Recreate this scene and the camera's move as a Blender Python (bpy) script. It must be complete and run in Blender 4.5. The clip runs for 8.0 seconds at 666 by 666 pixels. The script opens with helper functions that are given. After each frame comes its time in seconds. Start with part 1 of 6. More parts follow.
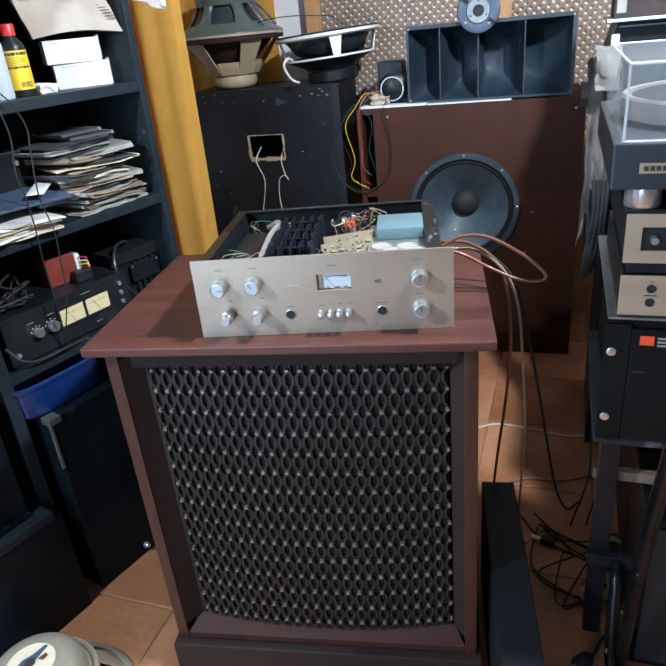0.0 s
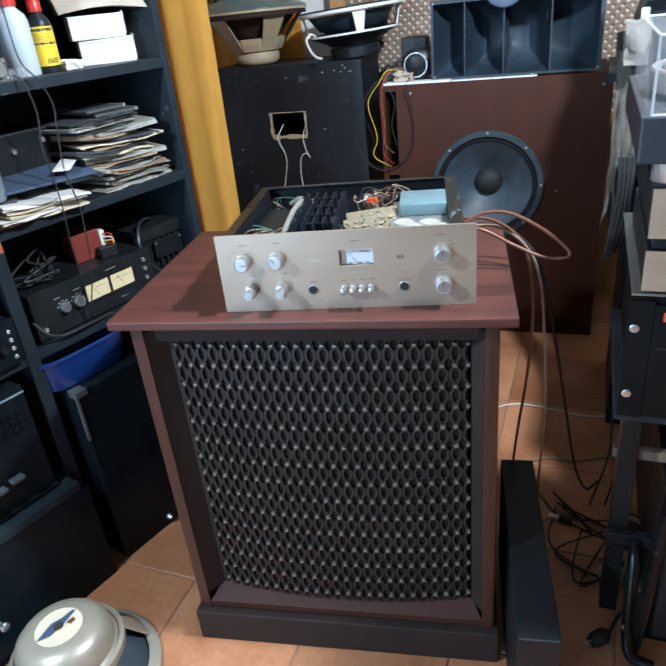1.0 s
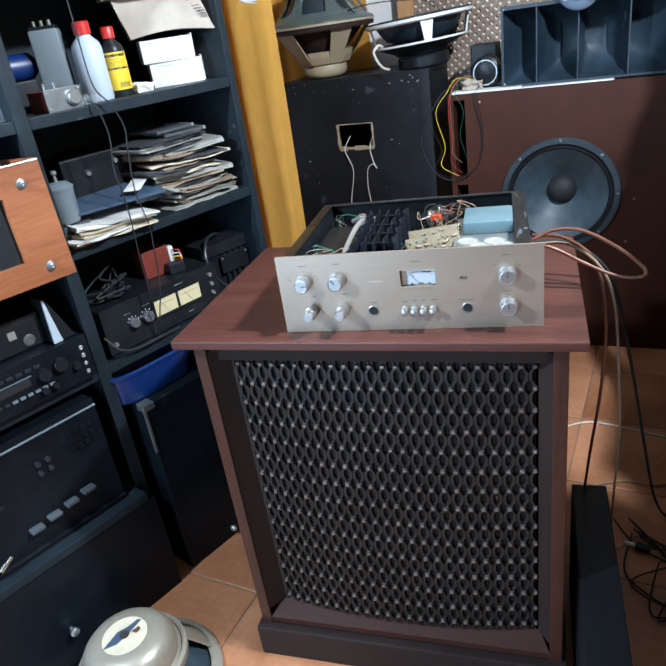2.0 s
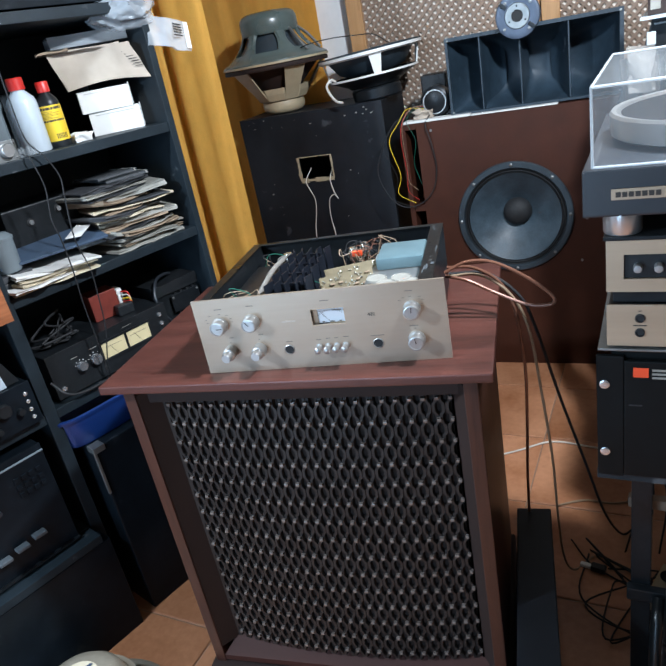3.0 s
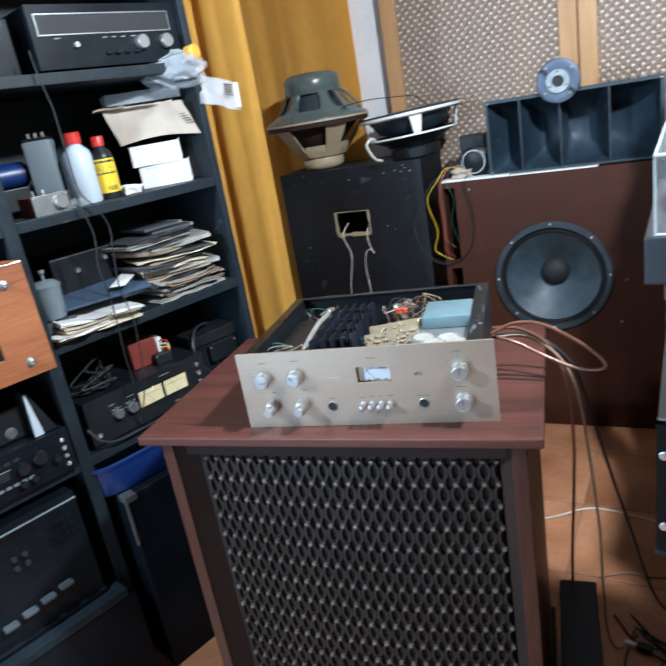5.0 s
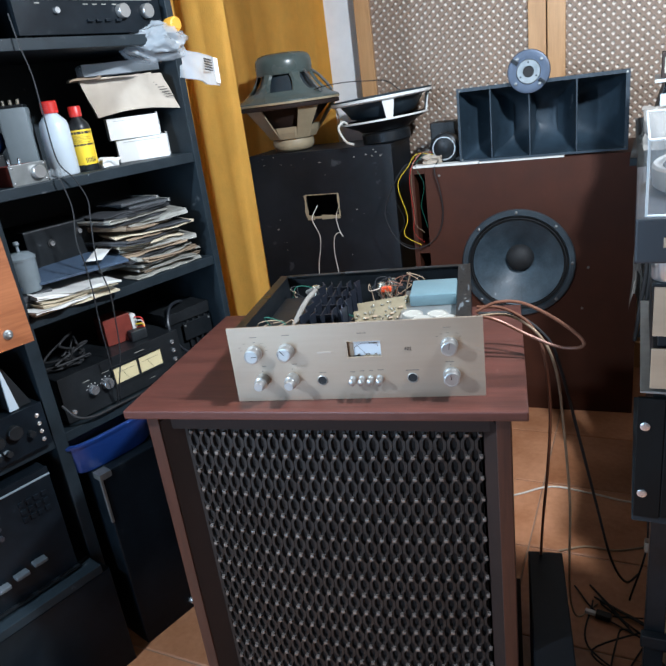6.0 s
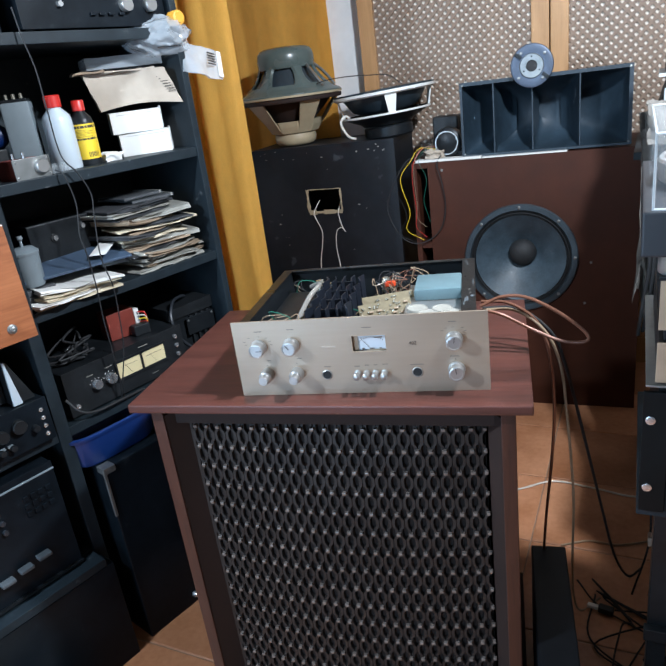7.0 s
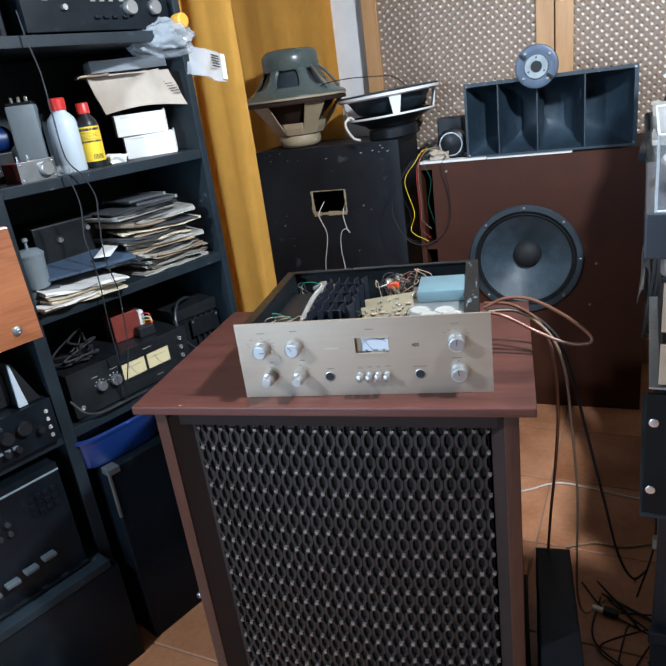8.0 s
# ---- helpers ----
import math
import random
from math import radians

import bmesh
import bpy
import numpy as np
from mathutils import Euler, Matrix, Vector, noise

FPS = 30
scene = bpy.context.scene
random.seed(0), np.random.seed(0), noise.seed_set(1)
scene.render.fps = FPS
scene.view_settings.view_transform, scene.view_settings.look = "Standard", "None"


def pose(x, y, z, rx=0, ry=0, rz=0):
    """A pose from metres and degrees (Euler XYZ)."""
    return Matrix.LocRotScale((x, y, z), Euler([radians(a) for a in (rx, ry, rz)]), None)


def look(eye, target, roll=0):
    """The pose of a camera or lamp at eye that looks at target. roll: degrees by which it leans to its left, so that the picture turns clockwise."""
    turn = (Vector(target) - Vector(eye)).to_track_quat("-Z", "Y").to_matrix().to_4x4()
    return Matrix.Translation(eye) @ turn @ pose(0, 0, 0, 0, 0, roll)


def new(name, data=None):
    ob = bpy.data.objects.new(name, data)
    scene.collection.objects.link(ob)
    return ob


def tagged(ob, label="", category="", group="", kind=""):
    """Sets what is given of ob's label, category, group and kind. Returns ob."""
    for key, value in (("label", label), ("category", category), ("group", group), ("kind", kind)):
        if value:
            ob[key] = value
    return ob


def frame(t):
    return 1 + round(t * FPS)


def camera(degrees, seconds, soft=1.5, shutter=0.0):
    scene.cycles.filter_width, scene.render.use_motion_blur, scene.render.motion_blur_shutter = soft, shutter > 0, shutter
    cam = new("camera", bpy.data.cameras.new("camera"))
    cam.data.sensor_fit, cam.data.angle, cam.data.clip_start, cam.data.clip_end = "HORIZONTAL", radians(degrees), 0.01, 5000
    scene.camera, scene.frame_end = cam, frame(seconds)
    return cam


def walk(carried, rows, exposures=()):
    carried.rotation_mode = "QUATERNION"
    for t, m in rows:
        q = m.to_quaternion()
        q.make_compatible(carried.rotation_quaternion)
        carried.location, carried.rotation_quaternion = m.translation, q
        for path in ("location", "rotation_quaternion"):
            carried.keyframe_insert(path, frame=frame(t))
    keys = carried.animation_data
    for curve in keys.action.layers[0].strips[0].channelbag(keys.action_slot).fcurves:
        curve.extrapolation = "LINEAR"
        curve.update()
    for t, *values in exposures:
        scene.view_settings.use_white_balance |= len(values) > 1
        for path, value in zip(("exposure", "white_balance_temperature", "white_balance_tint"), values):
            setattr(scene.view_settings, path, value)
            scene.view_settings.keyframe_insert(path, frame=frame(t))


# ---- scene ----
cam = camera(54.1, 8.0, soft=1.8, shutter=0.4)
PATH = [
    (0, (0.256, -0.938, 1.314), (-0.068, 0.84, 0.457), -5.7),
    (0.5, (0.268, -0.947, 1.312), (-0.032, 0.833, 0.449), -5.9),
    (1, (0.253, -0.951, 1.31), (-0.13, 0.792, 0.406), -6.1),
    (1.5, (0.239, -0.935, 1.319), (-0.255, 0.785, 0.426), -7.0),
    (1.7, (0.24, -0.93, 1.321), (-0.305, 0.778, 0.434), -7.3),
    (2.8, (0.396, -0.896, 1.336), (-0.229, 0.827, 0.535), -11.2),
    (3, (0.412, -0.891, 1.336), (-0.184, 0.841, 0.534), -11.2),
    (3.5, (0.426, -0.884, 1.334), (-0.188, 0.847, 0.543), -10.7),
    (4, (0.4, -0.881, 1.323), (-0.491, 0.748, 0.579), -10.4),
    (4.5, (0.382, -0.879, 1.33), (-0.562, 0.737, 0.625), -10.3),
    (5, (0.377, -0.886, 1.347), (-0.283, 0.887, 0.701), -9.9),
    (5.2, (0.365, -0.9, 1.349), (-0.223, 0.899, 0.702), -8.9),
    (6.3, (0.313, -0.927, 1.341), (-0.207, 0.867, 0.625), -7.6),
    (6.5, (0.312, -0.927, 1.34), (-0.206, 0.867, 0.623), -7.6),
    (7, (0.313, -0.929, 1.343), (-0.212, 0.863, 0.626), -7.6),
    (7.5, (0.316, -0.927, 1.346), (-0.219, 0.864, 0.632), -7.8),
    (8, (0.318, -0.928, 1.344), (-0.224, 0.861, 0.632), -7.8),
]
walk(cam, [(t, look(eye, target, roll)) for t, eye, target, roll in PATH], [(0.0, 0.1, 5500, 6), (0.5, 0.1, 5500, 6), (1.0, 0.2, 5400, 5), (1.5, 0.25, 5300, 4), (3.0, 0.0, 5500, 6), (4.5, 0.05, 5400, 5), (5.0, 0.12, 5450, 5), (6.5, 0.0, 5500, 6), (8.0, 0.0, 5500, 6)])

# ---- light ----
world = bpy.data.worlds.new("room_ambience")
scene.world = world
world.use_nodes = True
world.node_tree.nodes["Background"].inputs[0].default_value = (0.75, 0.85, 1.0, 1)
world.node_tree.nodes["Background"].inputs[1].default_value = 0.02


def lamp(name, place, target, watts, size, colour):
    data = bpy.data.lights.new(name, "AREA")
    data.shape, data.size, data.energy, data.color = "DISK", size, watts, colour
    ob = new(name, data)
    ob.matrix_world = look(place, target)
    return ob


bulb = bpy.data.lights.new("ceiling_lamp_light", "POINT")
bulb.energy, bulb.shadow_soft_size, bulb.color = 230, 0.05, (1.0, 0.97, 0.94)
new("ceiling_lamp_light", bulb).location = (0.92, -0.03, 2.14)
lamp("wall_lamp_light", (-0.95, -0.84, 1.76), (0.0, 0.3, 0.85), 27, 0.06, (0.92, 0.97, 1.0))
# Added cool fill lamp behind the camera, no seen source; lifts the dark surfaces
cool_fill = lamp("added_cool_fill", (-0.795, -2.375, 1.05), (-0.45, 0.5, 1.0), 36, 1.0, (0.62, 0.81, 1.0))
cool_fill.data.shape, cool_fill.data.size, cool_fill.data.size_y = "RECTANGLE", 0.9, 1.8


# ---- materials ----
def srgb(h):
    c = [int(h[i:i + 2], 16) / 255 for i in (0, 2, 4)]
    return tuple(v / 12.92 if v <= 0.04045 else ((v + 0.055) / 1.055) ** 2.4 for v in c) + (1,)


def nodes_of(name):
    m = bpy.data.materials.new(name)
    m.use_nodes = True
    t = m.node_tree
    return m, t, t.nodes["Principled BSDF"]


def plain(name, colour, rough=0.5, metal=0.0, vary=0.25, grain=40.0, bump=0.15, wear=None, stretch=(1, 1, 1), spec=0.5):
    """Two scales of colour variation, grain relief and optional pale wear specks."""
    m, t, b = nodes_of(name)
    base = colour if isinstance(colour, tuple) else srgb(colour)
    co = t.nodes.new("ShaderNodeTexCoord")
    mp = t.nodes.new("ShaderNodeMapping")
    mp.inputs["Scale"].default_value = stretch
    t.links.new(co.outputs["Object"], mp.inputs[0])
    big, fine = t.nodes.new("ShaderNodeTexNoise"), t.nodes.new("ShaderNodeTexNoise")
    big.inputs["Scale"].default_value, fine.inputs["Scale"].default_value = grain * 0.15, grain
    big.inputs["Detail"].default_value, fine.inputs["Detail"].default_value = 4, 5
    for n in (big, fine):
        t.links.new(mp.outputs[0], n.inputs["Vector"])
    add = t.nodes.new("ShaderNodeMath")
    add.operation = "MULTIPLY_ADD"
    t.links.new(fine.outputs["Fac"], add.inputs[0])
    add.inputs[1].default_value = 0.5
    t.links.new(big.outputs["Fac"], add.inputs[2])
    ramp = t.nodes.new("ShaderNodeValToRGB")
    lo = tuple(c * (1 - vary) for c in base[:3]) + (1,)
    hi = tuple(min(1, c * (1 + vary)) for c in base[:3]) + (1,)
    ramp.color_ramp.elements[0].position, ramp.color_ramp.elements[1].position = 0.5, 1.0
    ramp.color_ramp.elements[0].color, ramp.color_ramp.elements[1].color = lo, hi
    t.links.new(add.outputs[0], ramp.inputs[0])
    out = ramp.outputs[0]
    if wear:
        sp = t.nodes.new("ShaderNodeTexNoise")
        sp.inputs["Scale"].default_value, sp.inputs["Detail"].default_value = grain * 0.6, 8
        t.links.new(co.outputs["Object"], sp.inputs["Vector"])
        sr = t.nodes.new("ShaderNodeValToRGB")
        sr.color_ramp.elements[0].position, sr.color_ramp.elements[1].position = 0.68, 0.74
        t.links.new(sp.outputs["Fac"], sr.inputs[0])
        mix = t.nodes.new("ShaderNodeMixRGB")
        mix.inputs[2].default_value = srgb(wear)
        t.links.new(sr.outputs[0], mix.inputs[0])
        t.links.new(out, mix.inputs[1])
        out = mix.outputs[0]
    t.links.new(out, b.inputs["Base Color"])
    b.inputs["Roughness"].default_value, b.inputs["Metallic"].default_value = rough, metal
    b.inputs["Specular IOR Level"].default_value = spec
    rr = t.nodes.new("ShaderNodeMapRange")
    rr.inputs[3].default_value, rr.inputs[4].default_value = max(0.03, rough - 0.12), min(1, rough + 0.12)
    t.links.new(big.outputs["Fac"], rr.inputs[0])
    t.links.new(rr.outputs[0], b.inputs["Roughness"])
    if bump:
        bp = t.nodes.new("ShaderNodeBump")
        bp.inputs["Strength"].default_value, bp.inputs["Distance"].default_value = bump, 0.002
        t.links.new(fine.outputs["Fac"], bp.inputs["Height"])
        t.links.new(bp.outputs[0], b.inputs["Normal"])
    return m


def wood(name, dark, light, rough=0.4, along="x", scale=9.0):
    """Veneer: long fibres with slow colour bands."""
    m, t, b = nodes_of(name)
    co, mp = t.nodes.new("ShaderNodeTexCoord"), t.nodes.new("ShaderNodeMapping")
    mp.inputs["Scale"].default_value = {"x": (0.5, 7, 7), "y": (7, 0.5, 7), "z": (7, 7, 0.5)}[along]
    t.links.new(co.outputs["Object"], mp.inputs[0])
    a, f = t.nodes.new("ShaderNodeTexNoise"), t.nodes.new("ShaderNodeTexNoise")
    a.inputs["Scale"].default_value, a.inputs["Detail"].default_value, a.inputs["Distortion"].default_value = scale * 0.35, 3, 0.6
    f.inputs["Scale"].default_value, f.inputs["Detail"].default_value = scale * 3, 8
    for n in (a, f):
        t.links.new(mp.outputs[0], n.inputs["Vector"])
    mx = t.nodes.new("ShaderNodeMath")
    mx.operation = "MULTIPLY_ADD"
    mx.inputs[1].default_value = 0.6
    t.links.new(f.outputs["Fac"], mx.inputs[0])
    t.links.new(a.outputs["Fac"], mx.inputs[2])
    r = t.nodes.new("ShaderNodeValToRGB")
    r.color_ramp.elements[0].position, r.color_ramp.elements[1].position = 0.58, 1.02
    r.color_ramp.elements[0].color, r.color_ramp.elements[1].color = srgb(dark), srgb(light)
    t.links.new(mx.outputs[0], r.inputs[0])
    t.links.new(r.outputs[0], b.inputs["Base Color"])
    b.inputs["Roughness"].default_value = rough
    bp = t.nodes.new("ShaderNodeBump")
    bp.inputs["Strength"].default_value, bp.inputs["Distance"].default_value = 0.15, 0.001
    t.links.new(f.outputs["Fac"], bp.inputs["Height"])
    t.links.new(bp.outputs[0], b.inputs["Normal"])
    return m


def tile_material():
    m, t, b = nodes_of("terracotta_tile")
    co, info = t.nodes.new("ShaderNodeTexCoord"), t.nodes.new("ShaderNodeObjectInfo")
    off = t.nodes.new("ShaderNodeVectorMath")
    off.operation = "ADD"
    t.links.new(co.outputs["Object"], off.inputs[0])
    sc = t.nodes.new("ShaderNodeMath")
    sc.operation = "MULTIPLY"
    sc.inputs[1].default_value = 17.0
    t.links.new(info.outputs["Random"], sc.inputs[0])
    t.links.new(sc.outputs[0], off.inputs[1])
    a, f = t.nodes.new("ShaderNodeTexNoise"), t.nodes.new("ShaderNodeTexNoise")
    a.inputs["Scale"].default_value, f.inputs["Scale"].default_value = 5, 60
    a.inputs["Detail"].default_value = 5
    for n in (a, f):
        t.links.new(off.outputs[0], n.inputs["Vector"])
    mx = t.nodes.new("ShaderNodeMath")
    mx.operation = "MULTIPLY_ADD"
    mx.inputs[1].default_value = 0.3
    t.links.new(f.outputs["Fac"], mx.inputs[0])
    t.links.new(a.outputs["Fac"], mx.inputs[2])
    r = t.nodes.new("ShaderNodeValToRGB")
    r.color_ramp.elements[0].position, r.color_ramp.elements[1].position = 0.4, 0.9
    r.color_ramp.elements[0].color, r.color_ramp.elements[1].color = srgb("8f5c3a"), srgb("be8a66")
    t.links.new(mx.outputs[0], r.inputs[0])
    hs = t.nodes.new("ShaderNodeHueSaturation")
    rg = t.nodes.new("ShaderNodeMapRange")
    rg.inputs[3].default_value, rg.inputs[4].default_value = 0.85, 1.1
    t.links.new(info.outputs["Random"], rg.inputs[0])
    t.links.new(rg.outputs[0], hs.inputs["Value"])
    t.links.new(r.outputs[0], hs.inputs["Color"])
    t.links.new(hs.outputs[0], b.inputs["Base Color"])
    b.inputs["Roughness"].default_value = 0.42
    bp = t.nodes.new("ShaderNodeBump")
    bp.inputs["Strength"].default_value, bp.inputs["Distance"].default_value = 0.1, 0.002
    t.links.new(a.outputs["Fac"], bp.inputs["Height"])
    t.links.new(bp.outputs[0], b.inputs["Normal"])
    return m


def clear(name, tint, rough=0.08, alpha=0.25):
    """Thin clear plastic: mostly see-through with a gloss coat."""
    m, t, b = nodes_of(name)
    b.inputs["Base Color"].default_value = srgb(tint)
    b.inputs["Roughness"].default_value = rough
    b.inputs["Alpha"].default_value = alpha
    n, bp = t.nodes.new("ShaderNodeTexNoise"), t.nodes.new("ShaderNodeBump")
    n.inputs["Scale"].default_value = 30
    bp.inputs["Strength"].default_value, bp.inputs["Distance"].default_value = 0.05, 0.002
    t.links.new(n.outputs["Fac"], bp.inputs["Height"])
    t.links.new(bp.outputs[0], b.inputs["Normal"])
    return m


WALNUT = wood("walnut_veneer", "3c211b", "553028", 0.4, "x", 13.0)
# Same veneer as the top, darkened for the shade on the uprights
WALNUT_V_SHADE = wood("walnut_upright_shade", "2a150f", "44261b", 0.42, "z")
WALNUT_DARK = plain("dark_baffle", "22140f", 0.75, vary=0.3, grain=25)
GRILLE = plain("brown_grey_plastic", "231f1d", 0.5, vary=0.3, grain=60, bump=0.2, spec=0.35)
LEDGE = plain("dark_walnut_ledge", "40241d", 0.62, vary=0.3, grain=20, bump=0.2, stretch=(0.2, 1, 1), spec=0.25)
# Paler and glossier than GRILLE: the bars' glints are put into the colour
BAR_GLINT = plain("glint_brown_plastic", "6b625c", 0.22, vary=0.3, grain=60, bump=0.1)
CLOTH = plain("dark_brown_cloth", "1f1815", 0.95, grain=300, bump=0.5)
BLACK_LAM = plain("black_laminate", "1c2328", 0.5, vary=0.4, grain=30, wear="4a4d50", bump=0.15, spec=0.2)
BLACK_PAINT = plain("black_painted_board", "171a1f", 0.5, vary=0.4, grain=22, wear="3c3f43", bump=0.3, spec=0.3)
BLACK_PLASTIC = plain("black_plastic", "1b1d1f", 0.4, vary=0.3, grain=80, bump=0.15, spec=0.3)
BLACK_METAL = plain("black_painted_metal", "1a1d20", 0.38, metal=0.2, vary=0.3, grain=90, bump=0.1, spec=0.3)
DARK_GREY = plain("dark_grey_lacquer", "23262b", 0.4, vary=0.15, grain=50, bump=0.05)
CHIPPED = plain("chipped_black_chrome", "1a1c1d", 0.3, metal=0.5, vary=0.4, grain=110, wear="c4c6c4", bump=0.2)
DEEP = plain("deep_black_lacquer", "10151a", 0.35, vary=0.4, grain=40, bump=0.08, wear="1e2226", spec=0.14)
SCUFF = plain("scuffed_bare_metal", "464b4f", 0.5, vary=0.3, grain=60, bump=0.1)
RACK_BLACK = plain("matt_black_enamel", "0d0f10", 0.5, vary=0.3, grain=70, bump=0.08, spec=0.12)
RUBBER = plain("black_rubber", "161719", 0.7, vary=0.3, grain=70)
BROWN_PAINT = plain("brown_painted_wood", "371a0d", 0.6, vary=0.35, grain=14, bump=0.25, spec=0.28)
CURTAIN = plain("mustard_curtain_cloth", "ecb955", 0.85, vary=0.05, grain=160, bump=0.25, stretch=(2, 2, 1))
# DULL_WALL and CEIL: unseen surfaces, colours kept dark to limit bounced light
DULL_WALL = plain("grey_brown_plaster", "574f46", 0.9, vary=0.12, grain=25, bump=0.3)
WHITE_WALL = plain("white_plaster", "d8dadb", 0.9, vary=0.08, grain=25, bump=0.3)
CEIL = plain("ceiling_plaster", "7d766c", 0.95, vary=0.06, grain=20, bump=0.2)
PINE = wood("honey_pine", "a37b4f", "b88f61", 0.5, "z")
LATTICE = plain("tan_lattice_wood", "806c5b", 0.6, vary=0.25, grain=40, bump=0.2)
GROUT = plain("grout", "8c7460", 0.9, vary=0.2, grain=60)
TILE = tile_material()
SILVER = plain("champagne_anodised", "a39483", 0.36, metal=0.55, vary=0.05, grain=200, bump=0.04, stretch=(0.05, 1, 1))
CHAMP = plain("dull_champagne", "a8957e", 0.42, metal=0.4, vary=0.06, grain=200, bump=0.04, stretch=(0.05, 1, 1))
ALU = plain("turned_aluminium", "aeadab", 0.34, metal=0.82, vary=0.08, grain=120, bump=0.06)
STEEL = plain("dull_steel", "8b8d8c", 0.4, metal=0.8, vary=0.25, grain=50, bump=0.15)
CHROME = plain("chrome", "c6c8ca", 0.27, metal=0.85, vary=0.1, grain=30, bump=0.03)
WHITE_PLASTIC = plain("white_plastic", "dcdcd8", 0.4, vary=0.06, grain=50, bump=0.05)
PRINT = plain("brown_print", "6e655b", 0.7, vary=0.1, bump=0)
INK = plain("dark_print", "2c2824", 0.7, vary=0.1, bump=0)
FAINT = plain("faint_print", "a79b8d", 0.6, vary=0.1, bump=0)
METER = plain("meter_face", "c4c9cf", 0.5, vary=0.04, grain=30, bump=0)
AMBER = plain("cream_meter_face", "cfc196", 0.5, vary=0.06, grain=30, bump=0)
BLUE_TIN = plain("pale_blue_lacquer", "5a6f75", 0.42, vary=0.15, grain=40, bump=0.08)
HEATSINK = plain("blue_black_anodised", "1e222b", 0.45, metal=0.3, vary=0.3, grain=60)
PCB = plain("green_circuit_board", "6a5f45", 0.55, vary=0.25, grain=120)
SOLDER = plain("solder", "c9c6b8", 0.25, metal=0.9, vary=0.2, grain=150)
CREAM = plain("cream_lacquer", "a3967b", 0.45, vary=0.15, grain=35)
SAGE = plain("sage_grey_lacquer", "525d5b", 0.28, vary=0.15, grain=35, bump=0.08)
BEIGE_METAL = plain("beige_hammered_metal", "a39b8b", 0.38, metal=0.35, vary=0.12, grain=60)
SLATE = plain("slate_grey_casting", "4b5566", 0.45, metal=0.3, vary=0.15, grain=60)
CONE = plain("paper_cone", "37434c", 0.5, vary=0.3, grain=120, bump=0.3)
CONE_FRAME = plain("blue_grey_cast_frame", "2a333a", 0.5, vary=0.3, grain=50, bump=0.15)
HORN = plain("black_glassfibre", "24313c", 0.5, vary=0.4, grain=35, wear="59626b", bump=0.25)
CARD = plain("grey_cardboard", "a79b8c", 0.85, vary=0.15, grain=30, bump=0.3)
WHITE_CARD = plain("white_card", "d5d4d0", 0.7, vary=0.06, grain=25, bump=0.1)
PAPER = plain("aged_paper", "c9bda4", 0.9, vary=0.2, grain=30, bump=0.3)
NEWSPRINT = plain("brown_newsprint", "8d7b66", 0.9, vary=0.35, grain=45, bump=0.3)
PAPER_GREY = plain("grey_paper", "8a8880", 0.85, vary=0.3, grain=50, bump=0.3)
PAPER_DARK = plain("dark_printed_paper", "3a3b3e", 0.6, vary=0.5, grain=35, bump=0.2)
PAPER_BLUE = plain("slate_blue_card", "3d4c60", 0.6, vary=0.2, grain=30, bump=0.15)
RED = plain("red_plastic", "b3241c", 0.4, vary=0.12, grain=50, bump=0.05)
YELLOW = plain("yellow_print", "d8b81e", 0.5, vary=0.1, grain=40, bump=0.05)
CAP_YELLOW = plain("amber_yellow_plastic", "d09a34", 0.4, vary=0.1, grain=40, bump=0.05)
MILKY = plain("milky_plastic", "b4bdc4", 0.35, vary=0.08, grain=25, bump=0.05)
TEAL = plain("teal_plastic", "0d9796", 0.45, vary=0.08, grain=30, bump=0.05)
BLUE = plain("blue_plastic", "11285a", 0.4, vary=0.12, grain=30, bump=0.08)
GREY_PAINT = plain("grey_paint", "6c757a", 0.45, vary=0.12, grain=40, bump=0.1)
ORANGE_WOOD = wood("orange_veneer", "784527", "99603c", 0.38, "x")
TRANSFORMER = plain("rust_red_lacquer", "6e2a1e", 0.55, vary=0.3, grain=50)
COPPER = plain("clear_insulated_copper", "75503f", 0.3, metal=0.3, vary=0.2, grain=60)
GREY_CLOTH = plain("dusty_grey_cloth", "75716b", 0.95, vary=0.3, grain=60, bump=0.6)
ORANGE = plain("orange_print", "d8481c", 0.5, vary=0.08, bump=0)
GREEN_WIRE = plain("green_insulation", "1e5a48", 0.45, bump=0)
LATTICE_BACK = plain("cream_backing_paper", "ded3c6", 0.8, vary=0.1, grain=20, bump=0.1)
BAG = clear("clear_plastic_bag", "c3cad0", 0.14, 0.42)
LID = clear("scratched_acrylic", "c8ced2", 0.1, 0.07)
LID_EDGE = clear("acrylic_edge", "cdd3d6", 0.15, 0.6)
BIN = clear("frosted_tub", "a5adb2", 0.2, 0.22)
WHITE_WIRE = plain("white_insulation", "cfcac0", 0.45, bump=0)
TAN_WIRE = plain("tan_insulation", "8f7a62", 0.45, bump=0)


# ---- builders ----
def thing(name, m, label, category, group="", kind=""):
    ob = tagged(new(name), label, category, group, kind)
    ob.empty_display_size = 0.02
    ob.matrix_world = m
    return ob


def part(name, bm, material, parent=None, label="", m=None, smooth=False):
    me = bpy.data.meshes.new(name)
    if smooth:
        for f in bm.faces:
            f.smooth = True
    bm.to_mesh(me)
    bm.free()
    mats = material if isinstance(material, (list, tuple)) else [material]
    for x in mats:
        me.materials.append(x)
    if smooth:
        me.set_sharp_from_angle(angle=radians(38))
    ob = new(name, me)
    ob.parent = parent
    if m is not None:
        ob.matrix_local = m
    if label:
        ob["label"] = label
    return ob


